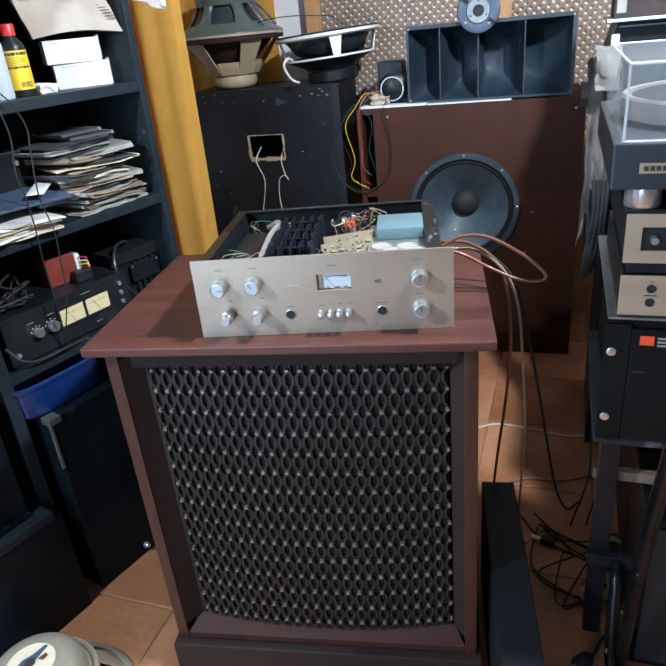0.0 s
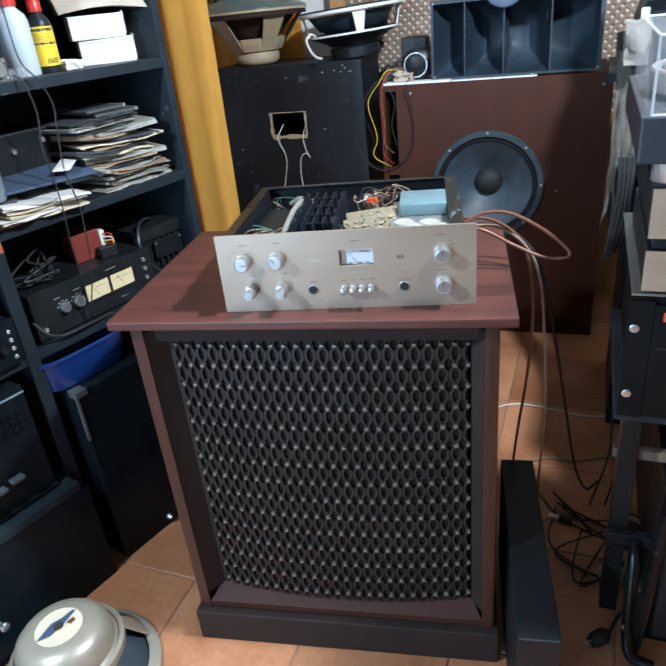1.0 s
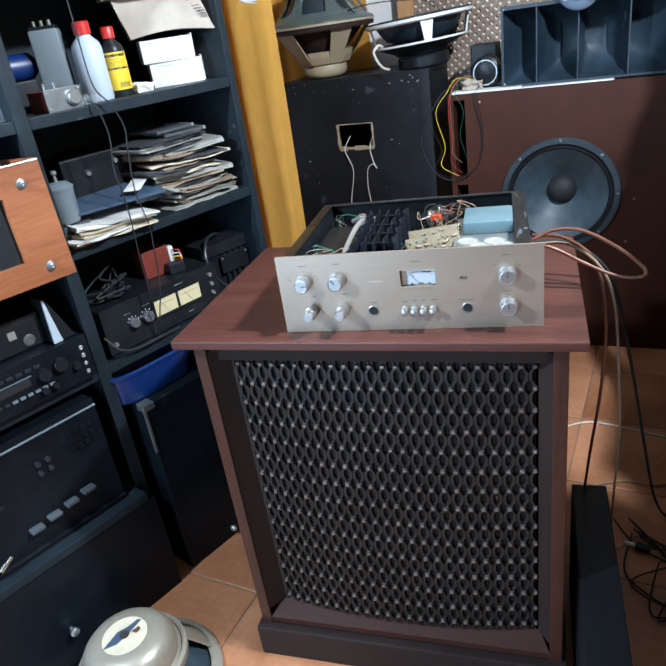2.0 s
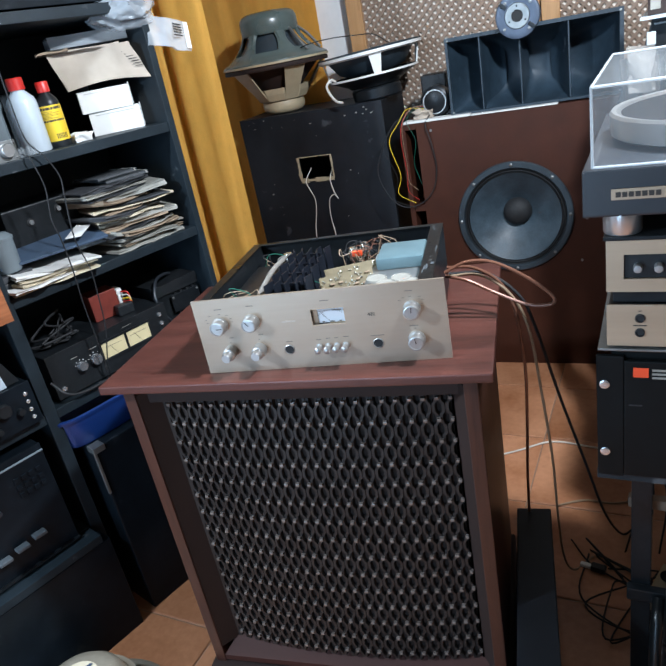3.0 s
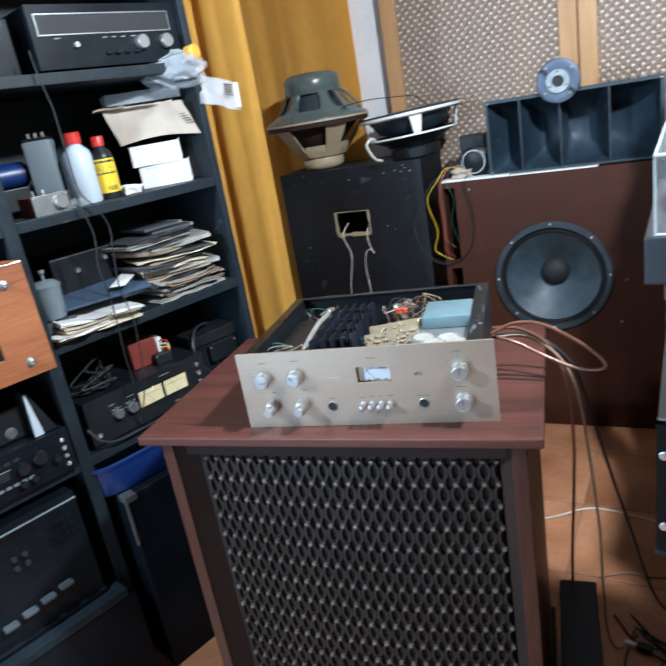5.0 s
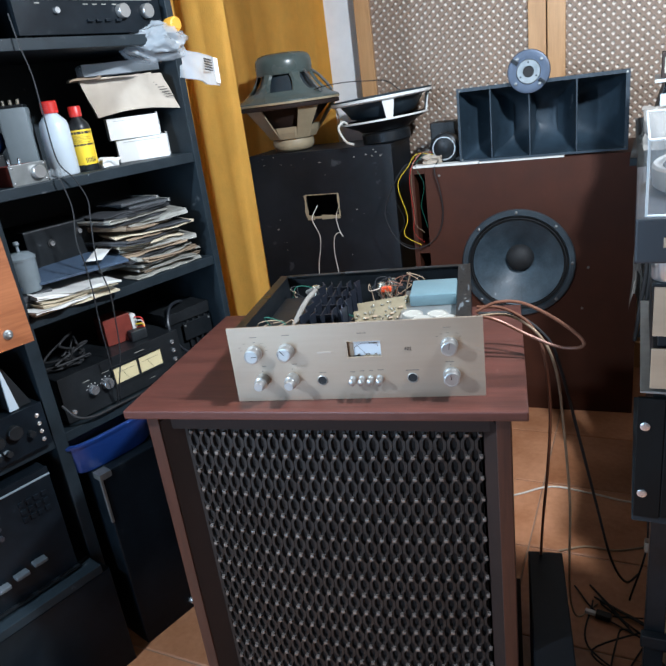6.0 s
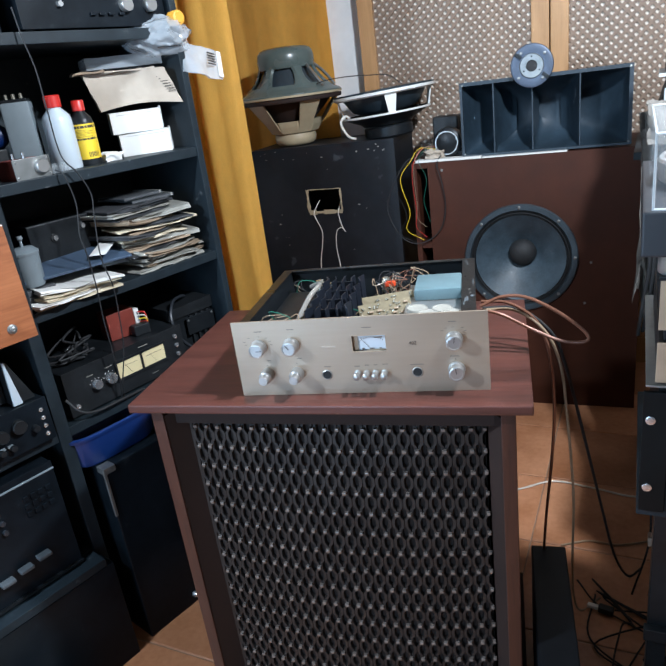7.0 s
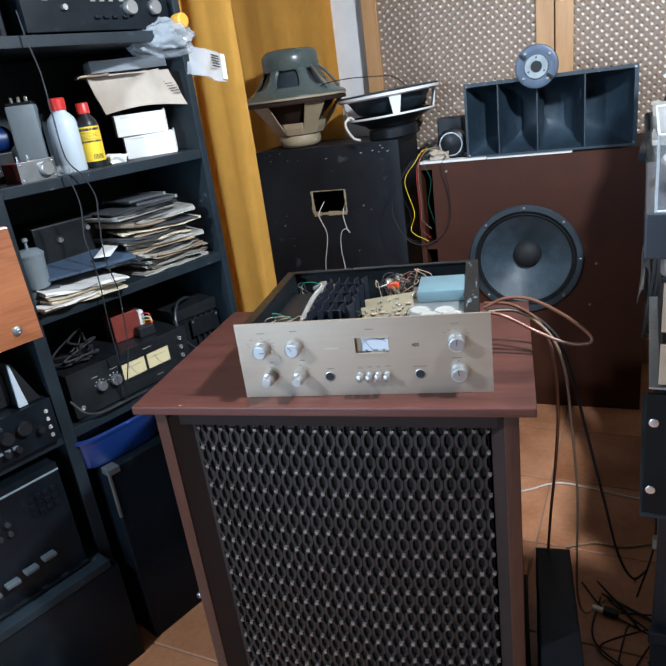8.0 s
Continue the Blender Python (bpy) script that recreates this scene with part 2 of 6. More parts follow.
def solo(name, bm, material, m, label, category, group="", kind="", smooth=False):
    ob = part(name, bm, material, None, label, None, smooth)
    ob.matrix_world = m
    return tagged(ob, label, category, group, kind)


def box(x0, x1, y0, y1, z0, z1, bevel=0.002, bm=None, index=0):
    bm = bm or bmesh.new()
    g = bmesh.ops.create_cube(bm, size=1, matrix=Matrix.Translation(((x0 + x1) / 2, (y0 + y1) / 2, (z0 + z1) / 2)) @ Matrix.Diagonal((x1 - x0, y1 - y0, z1 - z0, 1)))
    vs = g["verts"]
    fs = list({f for v in vs for f in v.link_faces})
    for f in fs:
        f.material_index = index
    if bevel:
        es = list({e for v in vs for e in v.link_edges})
        bmesh.ops.bevel(bm, geom=es, offset=min(bevel, 0.45 * min(x1 - x0, y1 - y0, z1 - z0)), segments=2, profile=0.6, affect="EDGES", material=-1)
    return bm


def lathe(profile, steps=32, bm=None, m=None, index=0):
    """Turn (radius, height) pairs about z."""
    bm = bm or bmesh.new()
    rings = []
    for r, z in profile:
        if r < 1e-5:
            v = bm.verts.new((0, 0, z))
            rings.append([v])
        else:
            rings.append([bm.verts.new((r * math.cos(2 * math.pi * k / steps), r * math.sin(2 * math.pi * k / steps), z)) for k in range(steps)])
    made = [v for g in rings for v in g]
    for a, b in zip(rings, rings[1:]):
        for k in range(steps):
            q = [a[k % len(a)], a[(k + 1) % len(a)], b[(k + 1) % len(b)], b[k % len(b)]]
            q = list(dict.fromkeys(q))
            if len(q) > 2:
                bm.faces.new(q).material_index = index
    if m is not None:
        bmesh.ops.transform(bm, matrix=m, verts=made)
    bmesh.ops.recalc_face_normals(bm, faces=list({f for v in made for f in v.link_faces}))
    return bm


def rod(r, z0, z1, edge=0.001, steps=24, bm=None, m=None, index=0):
    e = min(edge, r * 0.4, (z1 - z0) * 0.4)
    return lathe([(0, z0), (r - e, z0), (r, z0 + e), (r, z1 - e), (r - e, z1), (0, z1)], steps, bm, m, index)


def spline(points, per=8):
    p = [Vector(q) for q in points]
    p = [2 * p[0] - p[1]] + p + [2 * p[-1] - p[-2]]
    out = []
    for i in range(1, len(p) - 2):
        a, b, c, d = p[i - 1:i + 3]
        for k in range(per):
            u = k / per
            out.append(0.5 * (2 * b + (c - a) * u + (2 * a - 5 * b + 4 * c - d) * u * u + (3 * b - a - 3 * c + d) * u ** 3))
    return out + [p[-2]]


def tube(points, r, per=8, steps=8, bm=None, index=0):
    bm = bm or bmesh.new()
    line = spline(points, per) if per else [Vector(q) for q in points]
    rings, up = [], Vector((0.31, 0.17, 0.93))
    for i, c in enumerate(line):
        d = (line[min(i + 1, len(line) - 1)] - line[max(i - 1, 0)]).normalized()
        a = d.cross(up)
        a = (a if a.length > 1e-3 else d.cross(Vector((1, 0, 0)))).normalized()
        b = d.cross(a)
        up = a.cross(d)
        rings.append([bm.verts.new(c + r * (math.cos(2 * math.pi * k / steps) * a + math.sin(2 * math.pi * k / steps) * b)) for k in range(steps)])
    for p, q in zip(rings, rings[1:]):
        for k in range(steps):
            bm.faces.new((p[k], p[(k + 1) % steps], q[(k + 1) % steps], q[k])).material_index = index
    bm.faces.new(rings[0][::-1]).material_index = index
    bm.faces.new(rings[-1]).material_index = index
    return bm


def cable(name, points, r, material, label, category="cable", per=8):
    return solo(name, tube(points, r, per), material, Matrix(), label, category, smooth=True)


def prism(outline, z0, z1, bevel=0.0, bm=None, index=0):
    """A slab with the given outline in x and y."""
    bm = bm or bmesh.new()
    lo, hi = [bm.verts.new((x, y, z0)) for x, y in outline], [bm.verts.new((x, y, z1)) for x, y in outline]
    fs = [bm.faces.new(lo[::-1]), bm.faces.new(hi)]
    n = len(outline)
    for k in range(n):
        fs.append(bm.faces.new((lo[k], lo[(k + 1) % n], hi[(k + 1) % n], hi[k])))
    for f in fs:
        f.material_index = index
    bmesh.ops.recalc_face_normals(bm, faces=fs)
    if bevel:
        bmesh.ops.bevel(bm, geom=list({e for f in fs for e in f.edges}), offset=bevel, segments=2, profile=0.6, affect="EDGES", material=-1)
    return bm


def frame_of_holes(x0, x1, z0, z1, holes, y0, y1):
    """An upright board with rectangular openings that go through it."""
    xs = sorted({x0, x1, *[h[0] for h in holes], *[h[1] for h in holes]})
    zs = sorted({z0, z1, *[h[2] for h in holes], *[h[3] for h in holes]})
    solid = {}
    for i in range(len(xs) - 1):
        for k in range(len(zs) - 1):
            cx, cz = (xs[i] + xs[i + 1]) / 2, (zs[k] + zs[k + 1]) / 2
            solid[i, k] = not any(h[0] < cx < h[1] and h[2] < cz < h[3] for h in holes)
    bm = bmesh.new()
    vert = {}

    def v(i, k, y):
        if (i, k, y) not in vert:
            vert[i, k, y] = bm.verts.new((xs[i], y, zs[k]))
        return vert[i, k, y]
    for (i, k), s in solid.items():
        if not s:
            continue
        bm.faces.new((v(i, k, y0), v(i + 1, k, y0), v(i + 1, k + 1, y0), v(i, k + 1, y0)))
        bm.faces.new((v(i, k, y1), v(i, k + 1, y1), v(i + 1, k + 1, y1), v(i + 1, k, y1)))
        for di, dk, a, b in ((-1, 0, (i, k), (i, k + 1)), (1, 0, (i + 1, k), (i + 1, k + 1)), (0, -1, (i, k), (i + 1, k)), (0, 1, (i, k + 1), (i + 1, k + 1))):
            if not solid.get((i + di, k + dk), False):
                bm.faces.new((v(*a, y0), v(*b, y0), v(*b, y1), v(*a, y1)))
    bmesh.ops.recalc_face_normals(bm, faces=bm.faces)
    return bm


def crumple(x0, x1, y0, y1, z0, z1, amount=0.01, cuts=5, seed=0.0, freq=14.0):
    """A soft crushed block."""
    bm = box(x0, x1, y0, y1, z0, z1, 0)
    bmesh.ops.subdivide_edges(bm, edges=bm.edges, cuts=cuts, use_grid_fill=True)
    c = Vector(((x0 + x1) / 2, (y0 + y1) / 2, (z0 + z1) / 2))
    for v in bm.verts:
        p = v.co * freq + Vector((seed, seed * 1.7, -seed))
        d = noise.noise_vector(p) * amount + noise.noise_vector(p * 2.7) * amount * 0.5
        if v.co.z < z0 + 1e-4:
            d.z = abs(d.z) * 0.2
        v.co += d
    return bm


FRONT = Matrix.Rotation(radians(90), 4, "X")  # turns a lathe's axis towards the viewer's side


def facing(x, y, z, s=1.0):
    """Lathe axis pointing to -y at the place given."""
    return Matrix.Translation((x, y, z)) @ FRONT @ Matrix.Scale(s, 4)



# ---- room ----
K = pose(0.375, 1.59, 0, 0, 0, -7)        # back of the room, its speakers and lattice doors
B = Matrix.Translation((-0.709, 0.213, 0)) @ Matrix.Rotation(math.atan2(0.488, 0.233), 4, "Z")   # bookcase front
R = pose(0.483, -0.07, 0, 0, 0, -10)      # equipment rack
F = pose(0, 0, 0, 0, 0, -10.5)            # floor tiling

solo("floor", box(-3.0, 3.0, -3.2, 3.2, -0.12, -0.004, 0), GROUT, F, "terracotta tiled floor with pale grout", "floor", kind="structure")
floor_ob = bpy.data.objects["floor"]
solo("ceiling", box(-3.0, 3.0, -3.2, 3.2, 2.5, 2.6, 0), CEIL, F, "plain dull plaster ceiling", "ceiling", kind="structure")
solo("wall_north", box(-2.4, 2.4, 0.50, 0.62, -0.004, 2.5, 0), WHITE_WALL, K, "white plaster wall behind lattice doors", "wall", kind="structure")
solo("wall_west", box(-2.9, 0.62, 0.35, 0.45, -0.004, 2.5, 0), WHITE_WALL, B, "white plaster wall behind the bookcase", "wall", kind="structure")
solo("wall_east", box(1.75, 1.87, -2.6, 2.2, -0.004, 2.5, 0), DULL_WALL, F, "plain grey-brown plaster wall", "wall", kind="structure")
solo("wall_corner", box(-1.85, -1.73, -1.2, 0.5, -0.004, 2.5, 0), WHITE_WALL, K, "white plaster wall behind the curtains", "wall", kind="structure")
# Unseen wall; its opening is added for the cool fill lamp
solo("wall_south", frame_of_holes(-2.6, 2.2, -0.004, 2.5, [(-0.85, 0.15, 0.0, 2.05)], -2.62, -2.5), DULL_WALL, F, "grey-brown wall out of view, opening left for the fill lamp", "wall", kind="structure")


# ---- speaker cabinet with a lattice grille ----
def lattice_cabinet():
    c = thing("speaker_cabinet", Matrix(), "walnut veneered floor speaker cabinet with moulded brown grille", "speaker")
    part("top", box(-0.366, 0.345, 0.0, 0.50, 0.823, 0.840, 0.003), WALNUT, c, "walnut veneered overhanging top board")
    part("side_panel", box(-0.342, -0.318, 0.03, 0.48, 0.085, 0.8229, 0.002), WALNUT_V_SHADE, c)
    part("side_panel", box(0.294, 0.318, 0.03, 0.48, 0.085, 0.8229, 0.002), WALNUT_V_SHADE, c)
    part("back_panel", box(-0.318, 0.294, 0.455, 0.475, 0.085, 0.8229, 0.002), WALNUT_DARK, c)
    part("baffle", box(-0.318, 0.294, 0.075, 0.09, 0.085, 0.8229, 0.001), CLOTH, c, "dark brown speaker cloth")
    # slanted inner frame
    for a, b in ((-0.318, -0.286), (0.294, 0.268)):
        q = [(a, 0.034), (b, 0.072), (b, 0.076), (a, 0.076)]
        part("grille_surround", prism(q if a < b else q[::-1], 0.13, 0.80, 0), WALNUT_DARK, c, "dark stained grille surround")
    part("top_rail", box(-0.318, 0.294, 0.05, 0.074, 0.775, 0.8229, 0.002), WALNUT_DARK, c)
    bm = bmesh.new()
    v = [bm.verts.new(p) for p in ((-0.318, 0.032, 0.09), (0.294, 0.032, 0.09), (0.294, 0.032, 0.105), (-0.318, 0.032, 0.105), (-0.29, 0.074, 0.138), (0.27, 0.074, 0.138), (0.294, 0.076, 0.09), (-0.318, 0.076, 0.09))]
    for q in ((0, 1, 2, 3), (3, 2, 5, 4), (4, 5, 6, 7), (7, 6, 1, 0), (0, 3, 4, 7), (1, 6, 5, 2)):
        bm.faces.new([v[k] for k in q])
    bmesh.ops.recalc_face_normals(bm, faces=bm.faces)
    part("bottom_rail", bm, LEDGE, c, "sloping walnut ledge below the grille")
    part("plinth", box(-0.352, 0.328, 0.012, 0.485, 0.0, 0.086, 0.004), WALNUT_DARK, c, "dark wooden plinth")
    # moulded grille: pairs of wavy ribs with short bars
    bm = bmesh.new()
    x0, x1, z0, z1, p, q = -0.286, 0.270, 0.132, 0.776, 0.02355, 0.0435

    def bulge(x, z):
        """The moulded grille swells forward between its edges."""
        u, v = (x - (x0 + x1) / 2) / ((x1 - x0) / 2), (z - z0) / (z1 - z0)
        return 0.026 * (1 - min(1.0, abs(u)) ** 2.2) * (1 - max(0.0, v) ** 3 * 0.7)

    def ribbon(points, w, y0, y1):
        ring = []
        for x, z in points:
            ring.append([bm.verts.new(s) for s in ((x - w, y1 - bulge(x, z), z), (x - w * 0.55, y0 - bulge(x, z), z), (x + w * 0.55, y0 - bulge(x, z), z), (x + w, y1 - bulge(x, z), z))])
        for a, b in zip(ring, ring[1:]):
            for k in range(3):
                bm.faces.new((a[k], a[k + 1], b[k + 1], b[k]))
    cols = int((x1 - x0) / p) + 1
    for i in range(cols + 1):
        for s in (-1, 1):
            pts = []
            n = int((z1 - z0) / q * 12)
            for k in range(n + 1):
                z = z0 + (z1 - z0) * k / n
                u = (z - z0) / q
                w = 0.5 - 0.5 * math.cos(2 * math.pi * u)
                w = 0.5 + 0.5 * math.tanh(2.6 * (2 * w - 1)) / math.tanh(2.6)
                x = x0 + i * p + s * p * (0.135 + 0.225 * w)
                pts.append((min(max(x, x0), x1), z))
            ribbon(pts, 0.0050, 0.0665, 0.074)
    bmesh.ops.recalc_face_normals(bm, faces=bm.faces)
    grille = part("grille", bm, GRILLE, c, "moulded brown plastic openwork grille")
    bm = bmesh.new()
    sheet = [[bm.verts.new((x0 + (x1 - x0) * i / 24, 0.0745 - bulge(x0 + (x1 - x0) * i / 24, z0 + (z1 - z0) * k / 12), z0 + (z1 - z0) * k / 12)) for i in range(25)] for k in range(13)]
    for a, b in zip(sheet, sheet[1:]):
        for i in range(24):
            bm.faces.new((a[i], a[i + 1], b[i + 1], b[i]))
    part("speaker_cloth", bm, CLOTH, c, "dark brown speaker cloth behind the grille", smooth=True)
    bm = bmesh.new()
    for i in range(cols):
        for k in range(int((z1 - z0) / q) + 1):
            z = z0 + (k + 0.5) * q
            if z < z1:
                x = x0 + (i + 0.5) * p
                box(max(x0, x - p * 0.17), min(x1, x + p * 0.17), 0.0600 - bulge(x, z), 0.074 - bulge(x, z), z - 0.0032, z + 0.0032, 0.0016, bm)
    tagged(part("grille_bar", bm, BAR_GLINT, grille), "short cross bars, glints put in as paler colour", kind="stuff")


lattice_cabinet()


# ---- stereo amplifier ----
AMP = pose(-0.150, 0.041, 0.8405, 0, 0, 2.6)
PW, PH = 0.43, 0.139


def at_panel(u, v):
    return u * PW, PH * (1 - v)


def writing(name, text, size, m, material, parent):
    cu = bpy.data.curves.new(name, "FONT")
    cu.body, cu.size, cu.align_x, cu.align_y, cu.extrude = text, size, "CENTER", "CENTER", 0.0002
    tmp = bpy.data.objects.new(name, cu)
    scene.collection.objects.link(tmp)
    me = bpy.data.meshes.new_from_object(tmp)
    bpy.data.objects.remove(tmp)
    me.materials.append(material)
    ob = new(name, me)
    ob.parent = parent
    ob.matrix_local = m
    return ob


def amplifier():
    a = thing("amplifier", AMP, "silver-fronted stereo amplifier with its cover removed, on the cabinet", "amplifier")
    mu, mv = (0.483, 0.614), (0.24, 0.445)
    hx0, hx1, hz0, hz1 = mu[0] * PW, mu[1] * PW, PH * (1 - mv[1]), PH * (1 - mv[0])
    front = part("front_panel", frame_of_holes(0, PW, 0, PH, [(hx0, hx1, hz0, hz1)], -0.004, 0.0), SILVER, a, "champagne anodised aluminium front panel")
    meter = part("level_meter", box(hx0, hx1, 0.0045, 0.012, hz0, hz1, 0), METER, a, "white level meter set behind a window")
    part("bezel", frame_of_holes(hx0 - 0.001, hx1 + 0.001, hz0 - 0.001, hz1 + 0.001, [(hx0, hx1, hz0, hz1)], -0.0046, -0.0042), CHAMP, meter)
    # Strip coloured as the shade inside the meter window's left end
    part("shade_strip", box(hx0, hx0 + 0.009, 0.003, 0.0044, hz0, hz1, 0), CHAMP, meter)
    part("needle", tube([(hx0 + 0.028, 0.0035, hz0 + 0.003), (hx0 + 0.013, 0.0035, hz1 - 0.007)], 0.0003, 0, 5), PRINT, meter)
    bm = bmesh.new()
    for k in range(14):
        ang = radians(140 - k * 7)
        box(hx0 + 0.032 + 0.028 * math.cos(ang) - 0.0004, hx0 + 0.032 + 0.028 * math.cos(ang) + 0.0004, 0.0035, 0.0044, hz0 + 0.024 * math.sin(ang) - 0.002, hz0 + 0.024 * math.sin(ang) - 0.0002, 0, bm)
    box(hx0 + 0.036, hx0 + 0.050, 0.0035, 0.0044, hz1 - 0.0075, hz1 - 0.006, 0, bm)
    for dx, w in ((0.015, 0.004), (0.028, 0.008), (0.044, 0.004)):
        box(hx0 + dx, hx0 + dx + w, 0.0035, 0.0044, hz0 + 0.001, hz0 + 0.0028, 0, bm)
    part("meter_scale", bm, PRINT, meter)

    def knob(name, u, v, r, depth, angle, ringed=True):
        x, z = at_panel(u, v)
        k = part(name, lathe([(r * 0.98, 0), (r, 0.001), (r * 0.97, depth * 0.3), (r * 0.9, depth * 0.32), (r * 0.9, depth - 0.002), (r * 0.86, depth - 0.0005), (r * 0.72, depth), (r * 0.70, depth - 0.001), (0, depth - 0.001)], 40), ALU, a, "turned aluminium knob", facing(x, -0.0042, z), True)
        line = box(-0.0005, 0.0005, 0.0, r * 0.75, depth - 0.0008, depth - 0.0002, 0)
        part("pointer", line, INK, k, m=Matrix.Rotation(radians(angle), 4, "Z"))
    knob("knob", 0.103, 0.335, 0.0142, 0.021, -88)
    knob("knob", 0.238, 0.325, 0.0142, 0.021, 35)
    knob("knob", 0.873, 0.330, 0.0142, 0.021, -6)
    knob("knob", 0.876, 0.715, 0.0142, 0.021, 6)
    for u in (0.122, 0.247):
        x, z = at_panel(u, 0.70)
        part("tone_knob", lathe([(0.0115, 0), (0.0118, 0.001), (0.0112, 0.018), (0.0085, 0.0195), (0.0082, 0.030), (0.0074, 0.032), (0, 0.032)], 32), ALU, a, "long stepped aluminium knob", facing(x, -0.0042, z), True)
    for u in (0.492, 0.528, 0.563, 0.599):
        x, z = at_panel(u, 0.735)
        part("push_button", lathe([(0.0062, 0), (0.0062, 0.0015), (0.0048, 0.002), (0.0048, 0.012), (0.0058, 0.013), (0.0058, 0.016), (0.0035, 0.0178), (0, 0.018)], 24), ALU, a, "", facing(x, -0.0042, z), True)
    for u in (0.368, 0.727):
        x, z = at_panel(u, 0.735)
        j = part("jack_socket", lathe([(0.0088, 0), (0.009, 0.0012), (0.0078, 0.002), (0.0075, 0.0004), (0, 0.0003)], 28), ALU, a, "", facing(x, -0.0042, z), True)
        part("socket_hole", lathe([(0, 0.0012), (0.0073, 0.0012), (0.0073, 0.0004)], 24), RUBBER, j)
    # small print as bars
    def bar(u, v, w, h, material=PRINT):
        x, z = at_panel(u, v)
        part("print", box(x - w / 2, x + w / 2, -0.0045, -0.0042, z - h / 2, z + h / 2, 0), material, front)
    for u, v, w in ((0.107, 0.13, 0.015), (0.242, 0.12, 0.014), (0.545, 0.135, 0.017), (0.868, 0.11, 0.014), (0.135, 0.52, 0.008), (0.262, 0.505, 0.010), (0.871, 0.545, 0.016), (0.373, 0.63, 0.013), (0.727, 0.635, 0.025), (0.493, 0.635, 0.010), (0.532, 0.625, 0.008), (0.566, 0.625, 0.007), (0.604, 0.62, 0.011)):
        bar(u, v, w * 0.9, 0.0015)
    for u, v in ((0.05, 0.30), (0.045, 0.26), (0.065, 0.21), (0.108, 0.195), (0.138, 0.215), (0.152, 0.26), (0.155, 0.305), (0.83, 0.22), (0.845, 0.19), (0.87, 0.18), (0.905, 0.19), (0.915, 0.23), (0.91, 0.28)):
        bar(u, v, 0.0045, 0.0009)
    for u, v in ((0.125, 0.585), (0.25, 0.57), (0.874, 0.585)):
        bar(u, v, 0.002, 0.002)
    bar(0.388, 0.365, 0.024, 0.0028, FAINT)
    x, z = at_panel(0.717, 0.36)
    writing("model_number", "402", 0.0085, Matrix.Translation((x, -0.0043, z)) @ FRONT, INK, front)
    # chassis
    part("side_wall", box(0.026, 0.028, 0.0, 0.315, 0.010, 0.133, 0), BLACK_METAL, a)
    part("side_wall", box(0.409, 0.411, 0.0, 0.315, 0.010, 0.133, 0), BLACK_METAL, a)
    part("top_flange", box(0.012, 0.030, 0.0, 0.315, 0.1335, 0.136, 0.0006), CHIPPED, a)
    part("top_flange", box(0.388, 0.412, 0.0, 0.315, 0.1335, 0.136, 0.0006), CHIPPED, a, "scuffed dark steel flange")
    part("back_wall", box(0.026, 0.411, 0.313, 0.3155, 0.010, 0.133, 0), BLACK_METAL, a)
    part("top_flange", box(0.030, 0.388, 0.303, 0.317, 0.1335, 0.1358, 0.0006), CHIPPED, a)
    rnd = random.Random(8)
    bm = bmesh.new()
    for k in range(15):
        x, y = (rnd.uniform(0.391, 0.409), rnd.uniform(0.02, 0.30)) if k < 7 else (rnd.uniform(0.05, 0.38), rnd.uniform(0.306, 0.314))
        w, d = (rnd.uniform(0.0012, 0.004), rnd.uniform(0.006, 0.020)) if k < 7 else (rnd.uniform(0.006, 0.03), rnd.uniform(0.0006, 0.0016))
        bm.faces.new([bm.verts.new((x + w * rnd.uniform(0.5, 1.2) * math.cos(a), y + d * rnd.uniform(0.5, 1.2) * math.sin(a), 0.13645)) for a in (0, 0.9, 1.9, 2.8, 3.7, 4.6, 5.5)])
    part("scuff", bm, SCUFF, a, "pale scuffs in the black paint")["kind"] = "stuff"
    part("chassis_floor", box(0.026, 0.411, 0.0, 0.315, 0.010, 0.014, 0), BLACK_METAL, a)
    for x in (0.05, 0.38):
        for y in (0.03, 0.28):
            part("foot", rod(0.012, -0.0005, 0.0102, 0.002, 16), RUBBER, a, m=Matrix.Translation((x, y, 0)))
    # transformer cans
    t = part("transformer", box(0.298, 0.388, 0.075, 0.20, 0.014, 0.1125, 0.006), BLUE_TIN, a, "pale blue lacquered transformer can", smooth=True)
    part("cover", box(0.304, 0.388, 0.120, 0.214, 0.117, 0.139, 0.005), BLUE_TIN, t, smooth=True)
    part("mounting_flange", box(0.290, 0.392, 0.066, 0.218, 0.113, 0.117, 0.001), ALU, t)
    for x, y in ((0.315, 0.050), (0.357, 0.044), (0.335, 0.022), (0.372, 0.020)):
        part("capacitor_can", lathe([(0, 0.014), (0.018, 0.014), (0.018, 0.128), (0.0165, 0.131), (0.015, 0.1295), (0, 0.1295)], 28), PAPER_GREY, a, "dull grey capacitor can", Matrix.Translation((x, y, 0)), True)
    # finned heat sinks
    for y in (0.055, 0.105, 0.155, 0.21):
        hs = part("heat_sink", box(0.140, 0.182, y - 0.002, y + 0.002, 0.03, 0.135, 0), HEATSINK, a, "blue-black finned heat sink")
        for k, x in enumerate((0.132, 0.146, 0.161, 0.176, 0.190)):
            lean = (k - 2) * 0.004
            part("fin", prism([(x - 0.001 + lean, y - 0.024), (x + 0.001 + lean, y - 0.024), (x + 0.001, y), (x + 0.001 + lean, y + 0.018), (x - 0.001 + lean, y + 0.018), (x - 0.001, y)], 0.03, 0.142, 0), HEATSINK, hs)
